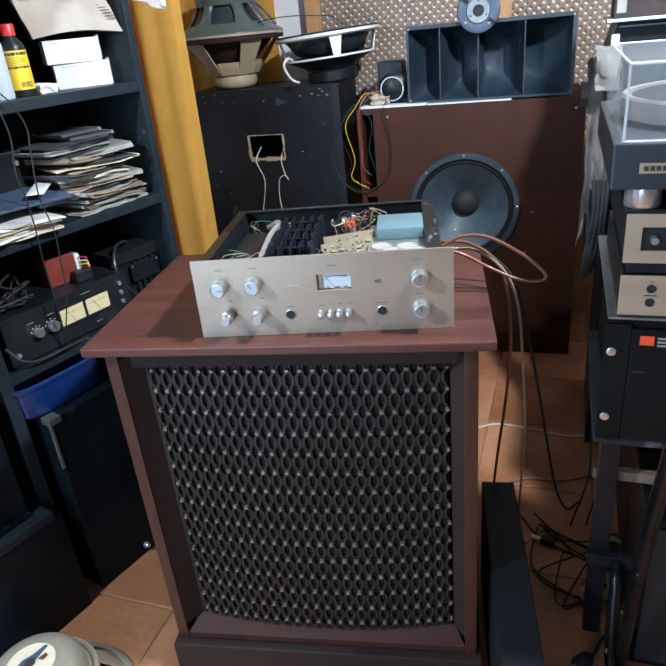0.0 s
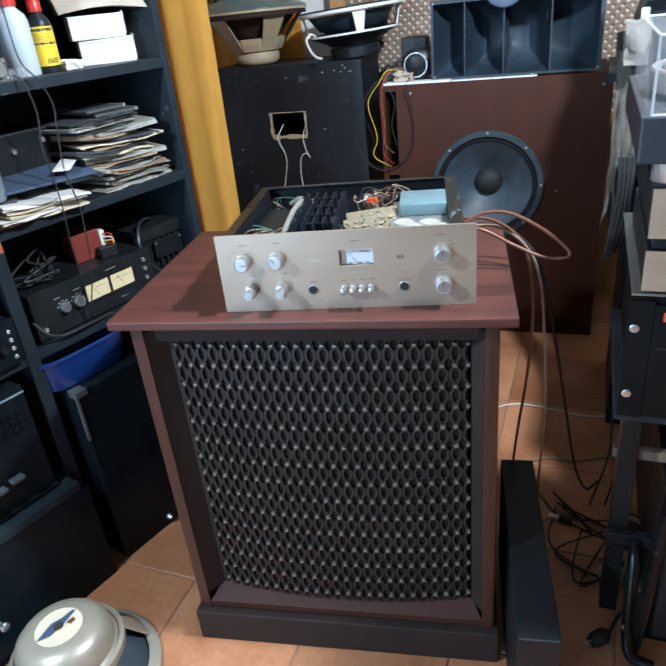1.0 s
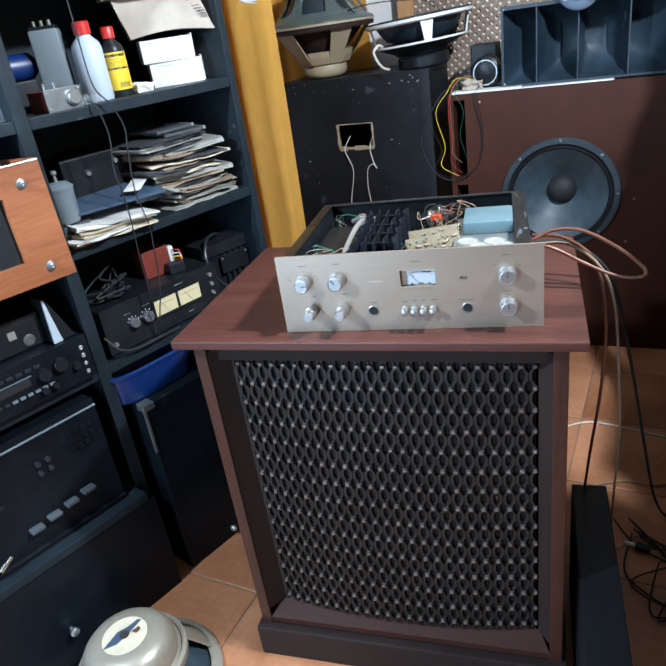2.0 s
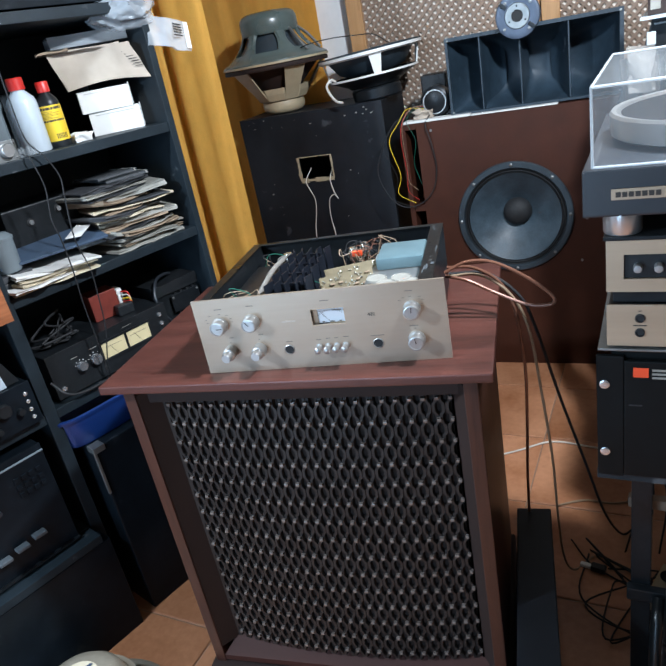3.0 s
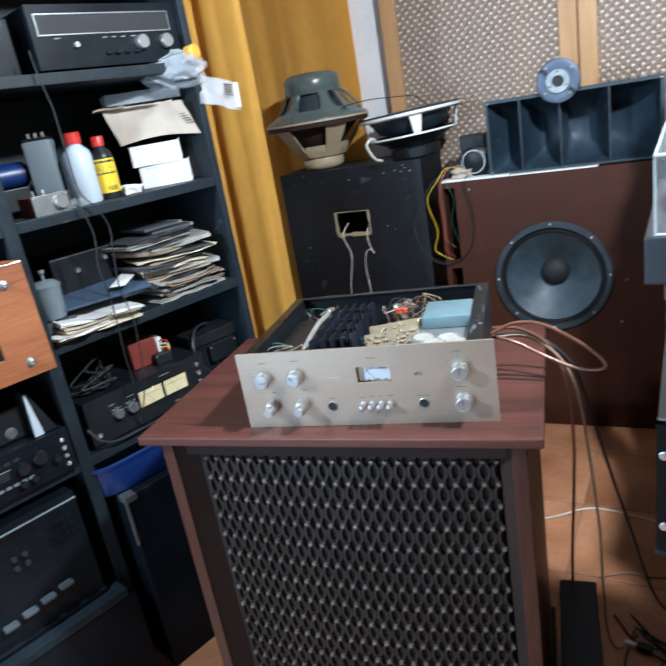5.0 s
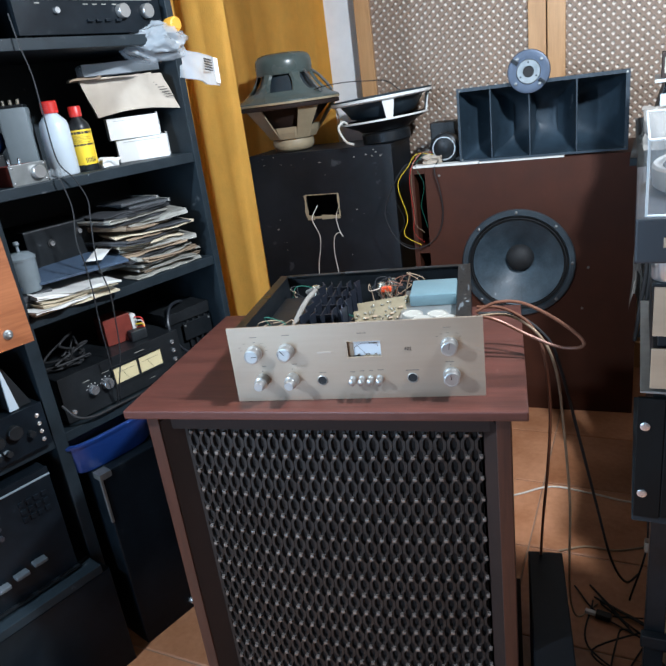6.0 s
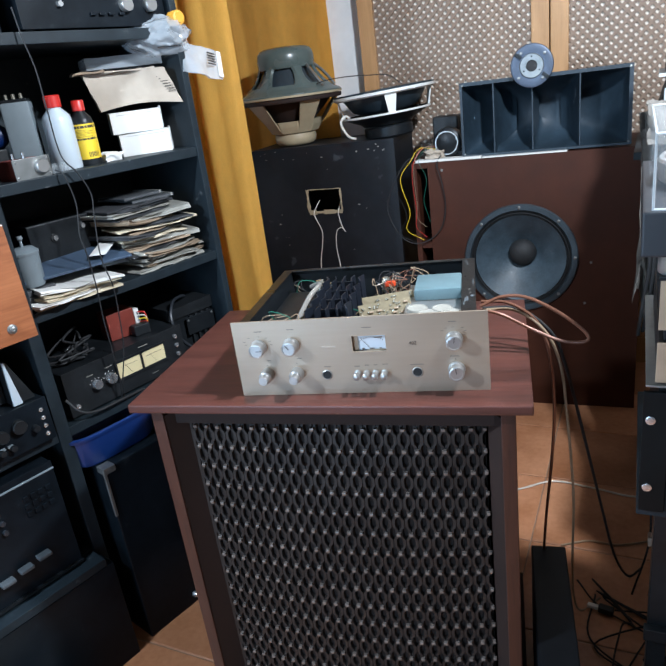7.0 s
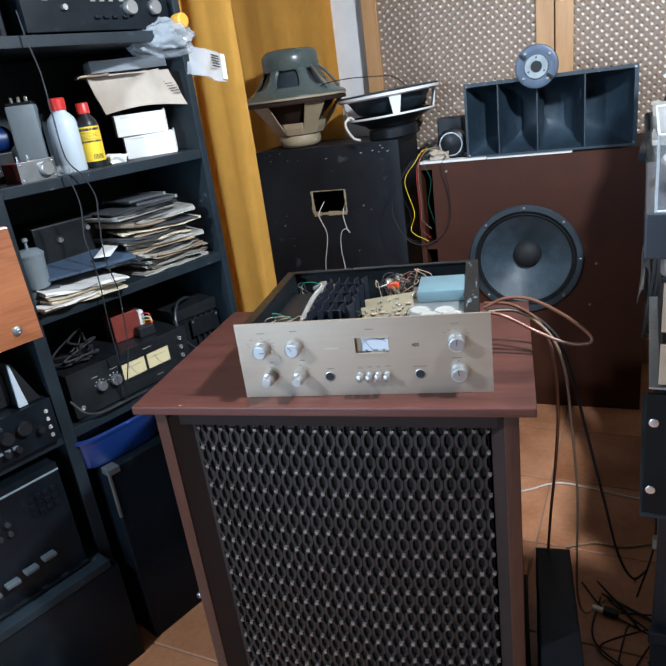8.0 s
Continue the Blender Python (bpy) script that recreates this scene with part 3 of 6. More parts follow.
        part("fin", box(0.128, 0.194, y - 0.026, y - 0.0245, 0.03, 0.128, 0), HEATSINK, hs)
    # leaning circuit boards
    rnd = random.Random(5)
    for k, (y, tilt) in enumerate(((0.075, 24), (0.115, 20))):
        m = pose(0.262, y, 0.085, 62, 0, tilt)
        bd = part("circuit_board", box(-0.048, 0.048, -0.045, 0.050, -0.0008, 0.0008, 0), PCB, a, "green circuit board with soldered joints", m)
        bm = bmesh.new()
        for _ in range(85):
            lathe([(0.0022, 0), (0.0016, 0.0016), (0, 0.0024)], 7, bm, Matrix.Translation((rnd.uniform(-0.045, 0.045), rnd.uniform(-0.03, 0.047), 0.0009)))
        part("solder_joint", bm, SOLDER, bd)["kind"] = "stuff"
        for _ in range(9):
            x, y2 = rnd.uniform(-0.04, 0.04), rnd.uniform(-0.02, 0.045)
            part("resistor", box(x - 0.004, x + 0.004, y2 - 0.0015, y2 + 0.0015, 0.001, 0.004, 0.0005), TAN_WIRE, bd)
    sub = part("sub_chassis", box(0.040, 0.110, 0.05, 0.24, 0.03, 0.110, 0.002), BLACK_METAL, a, "black inner screening box")
    part("screened_lead", tube([(0.108, 0.02, 0.118), (0.112, 0.06, 0.132), (0.116, 0.12, 0.142), (0.118, 0.18, 0.140), (0.10, 0.225, 0.128), (0.085, 0.245, 0.118)], 0.0045), GREY_CLOTH, a, "braided grey screened lead", smooth=True)
    for x, y in ((0.128, 0.235), (0.100, 0.26), (0.238, 0.25), (0.256, 0.275)):
        part("terminal", lathe([(0, 0.03), (0.011, 0.03), (0.011, 0.118), (0.008, 0.126), (0, 0.128)], 20), SOLDER, a, "", Matrix.Translation((x, y, 0)), True)
    part("fuse", box(0.238, 0.258, 0.232, 0.241, 0.112, 0.122, 0.002), ORANGE, a, "orange component")
    hues = (TAN_WIRE, RUBBER, TAN_WIRE, GREEN_WIRE, RUBBER, TAN_WIRE, RUBBER, COPPER)
    spots = ((0.065, 0.035, 0.122), (0.09, 0.03, 0.124), (0.07, 0.26, 0.11), (0.215, 0.12, 0.10), (0.24, 0.24, 0.118), (0.275, 0.26, 0.118), (0.30, 0.27, 0.115), (0.26, 0.22, 0.115))
    for i, (x, y, z) in enumerate(spots):
        for _ in range(3):
            pts = [(x + rnd.uniform(-0.03, 0.03), y + rnd.uniform(-0.015, 0.02), z - 0.03 if k in (0, 4) else z + rnd.uniform(-0.008, 0.022)) for k in range(5)]
            part("wire", tube(pts, 0.0009, 6, 6), hues[(i + _) % 8], a, smooth=True)


amplifier()


# ---- bookcase ----
BL, BM, BR = -0.575, 0.0, 0.572
LEVELS = (0.657, 0.945, 1.226, 1.515)


def bookcase():
    c = thing("bookcase", B, "tall worn black laminate bookcase crammed with audio parts", "bookcase")
    part("side_panel", box(BR - 0.020, BR, 0.0, 0.33, 0.0, 1.98, 0.002), BLACK_LAM, c)
    part("side_panel", box(BL, BL + 0.020, 0.0, 0.33, 0.0, 1.98, 0.002), BLACK_LAM, c)
    part("upright", box(-0.015, 0.015, 0.0, 0.33, 0.0, 1.98, 0.002), BLACK_LAM, c)
    part("top_board", box(BL, BR, 0.0, 0.33, 1.981, 2.003, 0.002), BLACK_LAM, c)
    part("back_panel", box(BL, BR, 0.331, 0.338, 0.0, 1.98, 0), BLACK_LAM, c)
    for x0, x1 in ((BL + 0.0205, -0.0155), (0.0155, BR - 0.0205)):
        for z in (*LEVELS, 1.80):
            part("shelf", box(x0, x1, 0.003, 0.33, z - 0.024, z, 0.0015), BLACK_LAM, c)
    part("shelf", box(BL + 0.0205, -0.0205, 0.003, 0.33, 0.30, 0.324, 0.0015), BLACK_LAM, c)
    d = part("door", box(BL + 0.002, -0.002, -0.056, -0.001, 0.0, 0.298, 0.002), DEEP, c, "black laminate cupboard door")
    part("door_knob", lathe([(0.004, 0), (0.004, 0.012), (0.010, 0.015), (0.011, 0.022), (0.007, 0.026), (0, 0.027)], 20), CHROME, d, "", facing(-0.30, -0.056, 0.115), True)
    part("door_strip", box(BL, -0.0205, -0.058, -0.0005, 0.300, 0.322, 0.002), BLACK_LAM, c)


bookcase()


def on(x, y, z, rz=0.0, rx=0.0, ry=0.0):
    """A place in the bookcase: along its front, into its depth, height."""
    return B @ pose(x, y, z, rx, ry, rz)


# ---- things on the bookcase, column beside the curtain ----
def bottle(name, m, r, h, body, cap, label, band=None):
    b = thing(name, m, label, "bottle")
    part("body", lathe([(0, 0), (r * 0.95, 0), (r, 0.004), (r, h * 0.66), (r * 0.9, h * 0.73), (r * 0.48, h * 0.82), (r * 0.45, h * 0.86), (0, h * 0.86)], 28), body, b, smooth=True)
    part("cap", lathe([(0, h * 0.84), (r * 0.56, h * 0.84), (r * 0.56, h * 0.985), (r * 0.5, h), (0, h)], 24), cap, b, "red screw cap", smooth=True)
    if band:
        part("paper_label", lathe([(r * 1.01, h * 0.10), (r * 1.02, h * 0.10), (r * 1.02, h * 0.64), (r * 1.01, h * 0.64)], 28), band, b, "yellow printed label", smooth=True)
        def printed(a0, a1, z0, z1):
            bm = bmesh.new()
            n = 8
            ring = [[bm.verts.new((r * q * math.sin(radians(a0 + (a1 - a0) * i / n)), -r * q * math.cos(radians(a0 + (a1 - a0) * i / n)), z)) for q, z in ((1.022, z0), (1.03, z0), (1.03, z1), (1.022, z1))] for i in range(n + 1)]
            for p, q in zip(ring, ring[1:]):
                for i in range(4):
                    bm.faces.new((p[i], p[(i + 1) % 4], q[(i + 1) % 4], q[i]))
            part("print", bm, INK, b)
        for z0, z1 in ((0.575, 0.615), (0.395, 0.425)):
            printed(-75, 75, h * z0, h * z1)
        for k, end in enumerate((20, 55, 45, 60, 10, 50)):
            printed(-60, end, h * (0.545 - 0.02 * k), h * (0.550 - 0.02 * k))
        for k in range(7):
            printed(5 + 8 * k, 9 + 8 * k, h * 0.13, h * 0.21)
    return b


Z1 = LEVELS[2]
bottle("plastic_bottle", on(0.232, 0.085, Z1, -36), 0.033, 0.165, MILKY, RED, "milky plastic bottle with a red cap")
bottle("solvent_bottle", on(0.290, 0.080, Z1, -36), 0.026, 0.148, BLACK_PLASTIC, RED, "yellow labelled solvent bottle with red cap", YELLOW)


def knob_box():
    c = thing("potentiometer_box", on(0.068, 0.012, Z1, 4), "small aluminium box with one round knob", "box")
    part("front_plate", box(0, 0.088, 0.0, 0.003, 0.0, 0.044, 0.0008), STEEL, c)
    part("body", box(0.002, 0.086, 0.003, 0.07, 0.0, 0.042, 0.001), TRANSFORMER, c, "red-brown box body")
    part("knob", lathe([(0.015, 0), (0.015, 0.01), (0.0135, 0.012), (0, 0.012)], 28), ALU, c, "", facing(0.062, 0, 0.023), True)
    for x, z in ((0.006, 0.006), (0.006, 0.038), (0.082, 0.006), (0.082, 0.038)):
        part("screw", lathe([(0.002, 0), (0.002, 0.001), (0, 0.0014)], 10), CHROME, c, "", facing(x, 0, z))
    for x in (0.02, 0.045):
        part("terminal_post", rod(0.003, 0.042, 0.056, 0.001, 12), CHROME, c, m=Matrix.Translation((x, 0.03, 0)))


knob_box()


def metal_can():
    c = thing("transformer_can", on(0.130, 0.130, Z1, -34), "tall grey painted metal transformer can", "transformer")
    part("body", box(0, 0.062, 0, 0.07, 0, 0.160, 0.006), GREY_PAINT, c, smooth=True)
    part("lid", box(0.003, 0.059, 0.003, 0.067, 0.1602, 0.166, 0.002), BLACK_METAL, c)
    for x in (0.014, 0.030, 0.046):
        part("terminal", rod(0.004, 0.166, 0.178, 0.001, 12), SOLDER, c, m=Matrix.Translation((x, 0.03, 0)))
    part("label_plate", box(0.0621, 0.0627, 0.02, 0.05, 0.03, 0.10, 0), BLACK_PLASTIC, c)


metal_can()
t = thing("spray_can", on(0.035, 0.175, Z1 + 0.093, 0), "blue spray can with a red end, lying on boxes", "can")
part("body", lathe([(0, 0), (0.027, 0), (0.028, 0.003), (0.028, 0.10), (0.02, 0.11), (0, 0.11)], 28), BLUE, t, m=Matrix.Rotation(radians(90), 4, "Y"), smooth=True)
part("cap", lathe([(0, -0.004), (0.029, -0.004), (0.029, 0.012), (0.0285, 0.014)], 28), RED, t, "red plastic cap", Matrix.Rotation(radians(90), 4, "Y"), True)
solo("parts_box", box(0, 0.095, 0.05, 0.14, 0, 0.064, 0.002), BLACK_PLASTIC, on(0.028, 0.085, Z1), "low black parts box on the shelf", "box")


def carton(name, m, w, d, h, material, label):
    c = thing(name, m, label, "box")
    part("body", box(0, w, 0, d, 0, h - 0.0015, 0.0012), material, c)
    part("lid", box(-0.001, w + 0.001, -0.001, d, h - 0.0013, h, 0.0004), material, c)
    part("side_flap", prism([(w + 0.0014, 0.002), (w + 0.0028, 0.002), (w + 0.0075, d - 0.004), (w + 0.0060, d - 0.004)], 0.003, h + 0.004, 0.0004), material, c)
    part("end_seam", box(w * 0.12, w * 0.9, -0.0016, -0.0011, h * 0.86, h * 0.875, 0), PAPER_GREY, c)
    return c


carton("white_carton", on(0.402, 0.112, Z1, -30), 0.128, 0.075, 0.056, WHITE_CARD, "small plain white cardboard carton on the shelf")
carton("white_carton", on(0.388, 0.112, Z1 + 0.0565, -28), 0.126, 0.075, 0.052, WHITE_CARD, "small plain white carton stacked on another")
bm = crumple(0, 0.175, 0, 0.085, 0, 0.088, 0.005, 9, 3.0)
for v in bm.verts:
    # the top leans over to one side, the lower edge sags, one end is folded in
    u, w = v.co.x / 0.175, v.co.z / 0.088
    v.co.x += -0.028 * w * (1 - u) + 0.030 * (1 - w) * u
    v.co.y += 0.012 * math.sin(5 * u) * w
    v.co.z += 0.010 * math.sin(3.2 * u) * (1 - w) + 0.006 * w * (1 - u)
c = thing("crushed_box", on(0.372, 0.118, Z1 + 0.114, -30), "crushed grey cardboard box with torn flaps", "box")
part("body", bm, CARD, c, smooth=True)
for k in range(7):
    part("print", box(0.150 + 0.004 * k, 0.166 + 0.005 * k, -0.0072, -0.0062, 0.066 - 0.006 * k, 0.0676 - 0.006 * k, 0), INK, c)
part("torn_flap", crumple(-0.048, 0.030, -0.016, 0.07, 0.090, 0.094, 0.007, 6, 8.0, 26), NEWSPRINT, c, "torn brown cardboard flap")
part("top_flap", crumple(0.02, 0.150, -0.004, 0.07, 0.089, 0.092, 0.005, 6, 4.0, 22), CARD, c, "loose top flap")
solo("plastic_tray", crumple(0, 0.19, 0, 0.09, 0, 0.028, 0.003, 4, 2.0), BAG, on(0.365, 0.130, Z1 + 0.212, -22), "flat clear plastic tray on the crushed box", "tray")


def crinkled_bag(name, m, w, d, h, label, seed):
    bm = bmesh.new()
    bmesh.ops.create_icosphere(bm, subdivisions=5, radius=0.5)
    off = Vector((seed, seed * 0.7, -seed))
    for v in bm.verts:
        p = v.co * 2.4 + off
        p += 0.5 * noise.noise_vector(v.co * 2.0 - off)
        crease = 1 - abs(noise.noise(p * 1.6)) * 2.2
        fine = 1 - abs(noise.noise(p * 3.9 + off)) * 2.0
        v.co *= 0.86 + 0.26 * noise.noise(p * 0.8) + 0.13 * max(-0.5, crease) + 0.055 * max(-0.5, fine)
        v.co = Vector((v.co.x * w, v.co.y * d, max(v.co.z, -0.42) * h + 0.42 * h))
    return solo(name, bm, BAG, m, label, "plastic bag", smooth=True)


crinkled_bag("plastic_bag", on(0.545, 0.055, Z1 + 0.226), 0.20, 0.16, 0.105, "crumpled clear plastic bag on the boxes", 1.0)
bm = box(0, 0.13, 0, 0.004, 0, 0.075, 0)
bmesh.ops.subdivide_edges(bm, edges=bm.edges, cuts=7, use_grid_fill=True)
for v in bm.verts:
    v.co.y += 0.012 * noise.noise(v.co * 25) - 0.02 * v.co.x
    v.co.z += 0.008 * noise.noise(v.co * 17 + Vector((3, 0, 0)))
c = thing("plastic_pouch", on(0.555, -0.006, Z1 + 0.185, 0, -14, 14), "clear plastic pouch with printed flap", "plastic bag")
part("film", bm, BAG, c, smooth=True)
part("printed_flap", box(0.112, 0.126, -0.007, -0.005, 0.005, 0.072, 0), WHITE_CARD, c, "white printed edge")
for k in range(5):
    part("print", box(0.075, 0.10, -0.012, -0.0105, 0.03 + 0.007 * k, 0.033 + 0.007 * k, 0), INK, c)
solo("tissue_wad", crumple(0, 0.05, 0, 0.05, 0, 0.02, 0.008, 4, 5.0, 40), WHITE_CARD, on(0.318, 0.06, Z1), "small crumpled white paper wad", "paper")
for k in range(4):
    solo("glass_vial", lathe([(0, 0), (0.007, 0), (0.007, 0.016), (0.003, 0.022), (0, 0.022)], 14), BIN, on(0.163 + 0.012 * k, 0.035 + 0.006 * (k % 2), Z1), "tiny clear plastic pot on the shelf", "jar", "tiny pots", smooth=True)

# receiver on the top shelf
Z0 = LEVELS[3]
c = thing("hifi_amplifier", on(0.175, 0.02, Z0), "black hi-fi amplifier with two aluminium knobs", "amplifier")
part("body", box(0, 0.375, 0.006, 0.27, 0.008, 0.135, 0.002), DEEP, c)
part("front_panel", box(0, 0.375, 0, 0.006, 0.006, 0.138, 0.001), DEEP, c)
part("display_window", box(0.016, 0.350, -0.0012, -0.0002, 0.077, 0.117, 0), RUBBER, c, "dark tinted display window")
part("display_frame", frame_of_holes(0.014, 0.352, 0.075, 0.119, [(0.0162, 0.3498, 0.0772, 0.1168)], -0.003, -0.0002), STEEL, c, "thin bright window frame")
for x in (0.262, 0.330):
    part("knob", lathe([(0.016, 0), (0.016, 0.014), (0.0145, 0.016), (0, 0.016)], 28), ALU, c, "turned aluminium knob", facing(x, 0, 0.052), True)
part("knob", lathe([(0.006, 0), (0.006, 0.01), (0, 0.01)], 16), CHROME, c, "", facing(0.095, 0, 0.054), True)
for x in (0.165, 0.188, 0.212, 0.24):
    part("switch", box(x, x + 0.014, -0.008, 0, 0.030, 0.036, 0.001), DEEP, c)
    part("print", box(x, x + 0.012, -0.0006, -0.0001, 0.066, 0.068, 0), PAPER_GREY, c)
part("print", box(0.05, 0.062, -0.0006, -0.0001, 0.068, 0.070, 0), PAPER_GREY, c)
for x in (0.03, 0.345):
    part("foot", rod(0.012, 0, 0.008, 0.001, 16), RUBBER, c, m=Matrix.Translation((x, 0.03, 0)))
solo("yellow_cap", lathe([(0, -0.016), (0.015, -0.016), (0.0175, -0.013), (0.018, 0.010), (0.0165, 0.014), (0.0125, 0.015), (0.0115, 0.017), (0, 0.017)], 32), CAP_YELLOW, on(0.560, -0.004, Z0 + 0.018, 0, 90, 18), "yellow plastic screw cap on the shelf edge", "cap", smooth=True)
solo("black_case", box(0, 0.12, 0, 0.2, 0, 0.12, 0.003), DEEP, on(0.03, 0.06, Z0), "black equipment case on the top shelf", "box")

# papers and records
Z2 = LEVELS[1]
rnd = random.Random(11)


def heap(name, x, y, z, w, d, count, mats, label, category, lean=0.0, thick=(0.003, 0.010), slip=0.014, curl=0.02):
    """A sagging pile of magazines, each one a thing with fanned pages and curled ends."""
    for k in range(count):
        h = rnd.uniform(*thick)
        ww, dd = w * rnd.uniform(0.78, 1.06), d * rnd.uniform(0.85, 1.03)
        bm = box(-ww / 2, ww / 2, 0, dd, 0, h, 0)
        bmesh.ops.subdivide_edges(bm, edges=[e for e in bm.edges if abs(e.verts[0].co.x - e.verts[1].co.x) > 0.01], cuts=11)
        bmesh.ops.subdivide_edges(bm, edges=[e for e in bm.edges if abs(e.verts[0].co.z - e.verts[1].co.z) > 0.0005], cuts=3)
        s = rnd.uniform(0, 50)
        up = curl * rnd.uniform(0.0, 1.0) * k / count
        over = curl * rnd.uniform(-0.3, 0.4) * k / count
        for v in bm.verts:
            u, page = v.co.x / ww * 2, v.co.z / h
            layer = noise.noise(Vector((round(page * 4) * 3.7, s, 1.0)))
            q = noise.noise(Vector((v.co.x * 11 + s, v.co.y * 7, s)))
            v.co.z += abs(q) * 0.010 * (0.5 + 0.5 * page) + (up * max(0.0, -u) ** 2.5 + over * max(0.0, u) ** 2.5) * (0.6 + 0.4 * page)
            v.co.x += 0.007 * layer
            v.co.y += 0.008 * layer + 0.012 * noise.noise(Vector((v.co.x * 22, s, page)))
        solo(name, bm, mats[k % len(mats)], on(x + rnd.uniform(-slip, slip), y + rnd.uniform(-slip, slip) * 0.8, z, rnd.uniform(-16, 16), lean, rnd.uniform(-1.6, 1.6)), label, category, label)
        z += h + 0.0030
    return z


z = heap("newspaper", 0.425, 0.015, Z2, 0.235, 0.24, 6, (PAPER_GREY, NEWSPRINT, PAPER_GREY), "folded grey newspaper in a stack", "newspaper", thick=(0.004, 0.007))
z = heap("magazine", 0.40, 0.030, z, 0.215, 0.22, 10, (PAPER_DARK, NEWSPRINT, PAPER_GREY, PAPER, PAPER_DARK, NEWSPRINT, PAPER), "worn magazine with curled yellowed pages", "magazine", thick=(0.003, 0.011), curl=0.035)
z = heap("record_sleeve", 0.385, 0.045, z, 0.20, 0.20, 4, (PAPER_DARK, PAPER_GREY, PAPER_DARK), "thin dark record sleeve on the stack", "record sleeve", thick=(0.003, 0.006))
for k, (x, yy) in enumerate(((0.42, 0.05), (0.40, 0.06))):
    c = thing("disc_case", on(x, yy, z + 0.011 * k, -8 + 10 * k), "clear plastic disc case on the stack", "disc case", "disc cases")
    part("case", box(-0.06, 0.06, 0, 0.12, 0, 0.009, 0.001), LID, c)
    part("inlay", box(-0.058, 0.052, 0.003, 0.117, 0.002, 0.0055, 0), PAPER_DARK, c, "dark printed inlay")
    part("spine", box(0.053, 0.0585, 0.003, 0.117, 0.001, 0.008, 0), PAPER_GREY, c, "pale spine")
z = heap("loose_paper", 0.135, -0.012, Z2, 0.225, 0.24, 5, (PAPER, WHITE_CARD, PAPER), "loose yellowed paper sheets on the shelf", "paper", thick=(0.001, 0.004))
solo("blue_folder", box(-0.13, 0.13, 0, 0.19, 0, 0.006, 0.001), PAPER_BLUE, on(0.165, 0.03, z + 0.024, -10, 8), "slate blue card folder on the papers", "folder")
solo("white_sheet", box(-0.02, 0.02, 0, 0.21, 0, 0.0015, 0), WHITE_CARD, on(0.215, 0.03, z + 0.046, -48, 6), "white paper sheet on the blue folder", "paper")
solo("grey_device", box(0, 0.07, 0, 0.06, 0, 0.022, 0.003), GREY_PAINT, on(0.232, 0.05, z + 0.008, -12), "small grey plastic device on papers", "device")
c = thing("grey_jar", on(0.062, 0.07, Z2 + 0.045), "grey enamelled jar with a lid knob", "jar")
part("body", lathe([(0, 0), (0.026, 0), (0.029, 0.004), (0.031, 0.075), (0, 0.075)], 28), GREY_PAINT, c, smooth=True)
part("lid", lathe([(0.0325, 0.074), (0.033, 0.080), (0.022, 0.090), (0.004, 0.092), (0.003, 0.105), (0.007, 0.110), (0.006, 0.116), (0, 0.117)], 28), GREY_PAINT, c, smooth=True)
for k in range(3):
    solo("book", box(0, 0.075, 0, 0.14, 0, 0.0135, 0.001), PAPER_DARK, on(0.026, 0.03 + 0.004 * k, Z2 + 0.0145 * k, 2 * k), "flat dark paperback under the jar", "book", "books")


def dark_unit(x, y, z, w, d, h, knobs, label):
    c = thing("control_unit", on(x, y, z), label, "audio unit")
    part("body", box(0, w, 0, d, 0, h, 0.003), BLACK_METAL, c)
    for kx, kz in knobs:
        k = part("rotary_knob", lathe([(0.006, 0), (0.006, 0.008), (0, 0.008)], 20), CHROME, c, "", facing(kx, 0, kz), True)
        part("dial", lathe([(0.010, 0), (0.010, 0.003), (0.006, 0.003)], 24), RUBBER, k)


dark_unit(0.115, 0.14, Z2 + 0.03, 0.19, 0.15, 0.135, ((0.062, 0.095), (0.140, 0.108)), "black metal control unit with two knobs")
solo("box_file", box(0, 0.20, 0, 0.15, 0, 0.028, 0.002), PAPER_DARK, on(0.11, 0.145, Z2 + 0.001), "dark box file lying flat", "box file")

# level-meter unit and transformers
Z3 = LEVELS[0]
c = thing("meter_unit", on(0.040, 0.022, Z3, 0), "black audio unit with two cream level meters", "audio unit")
part("body", box(0, 0.355, 0.005, 0.24, 0.006, 0.120, 0.003), BLACK_METAL, c)
part("front_panel", box(0, 0.355, 0, 0.005, 0.006, 0.122, 0.001), BLACK_PLASTIC, c)
part("meter_frame", frame_of_holes(0.138, 0.294, 0.044, 0.098, [(0.143, 0.213, 0.050, 0.092), (0.219, 0.289, 0.050, 0.092)], -0.005, -0.0002), BLACK_PLASTIC, c)
for x in (0.143, 0.219):
    g = part("level_meter", box(x, x + 0.070, -0.0022, -0.0004, 0.050, 0.092, 0), AMBER, c, "cream level meter face")
    part("needle", tube([(x + 0.040, -0.003, 0.052), (x + 0.022, -0.003, 0.084)], 0.0003, 0, 5), INK, g)
    part("scale", box(x + 0.010, x + 0.060, -0.0028, -0.0023, 0.0775, 0.0783, 0), PRINT, g)
for x, r in ((0.080, 0.012), (0.120, 0.014)):
    k = part("knob", lathe([(r, 0), (r, 0.012), (r * 0.9, 0.014), (0, 0.014)], 28), CHROME, c, "", facing(x, 0, 0.064), True)
    for j in range(5):
        a = radians(20 + 35 * j)
        part("print", box((r + 0.004) * math.cos(a) - 0.001, (r + 0.004) * math.cos(a) + 0.001, (r + 0.004) * math.sin(a) - 0.001, (r + 0.004) * math.sin(a) + 0.001, 0.0002, 0.0006, 0), WHITE_CARD, k)
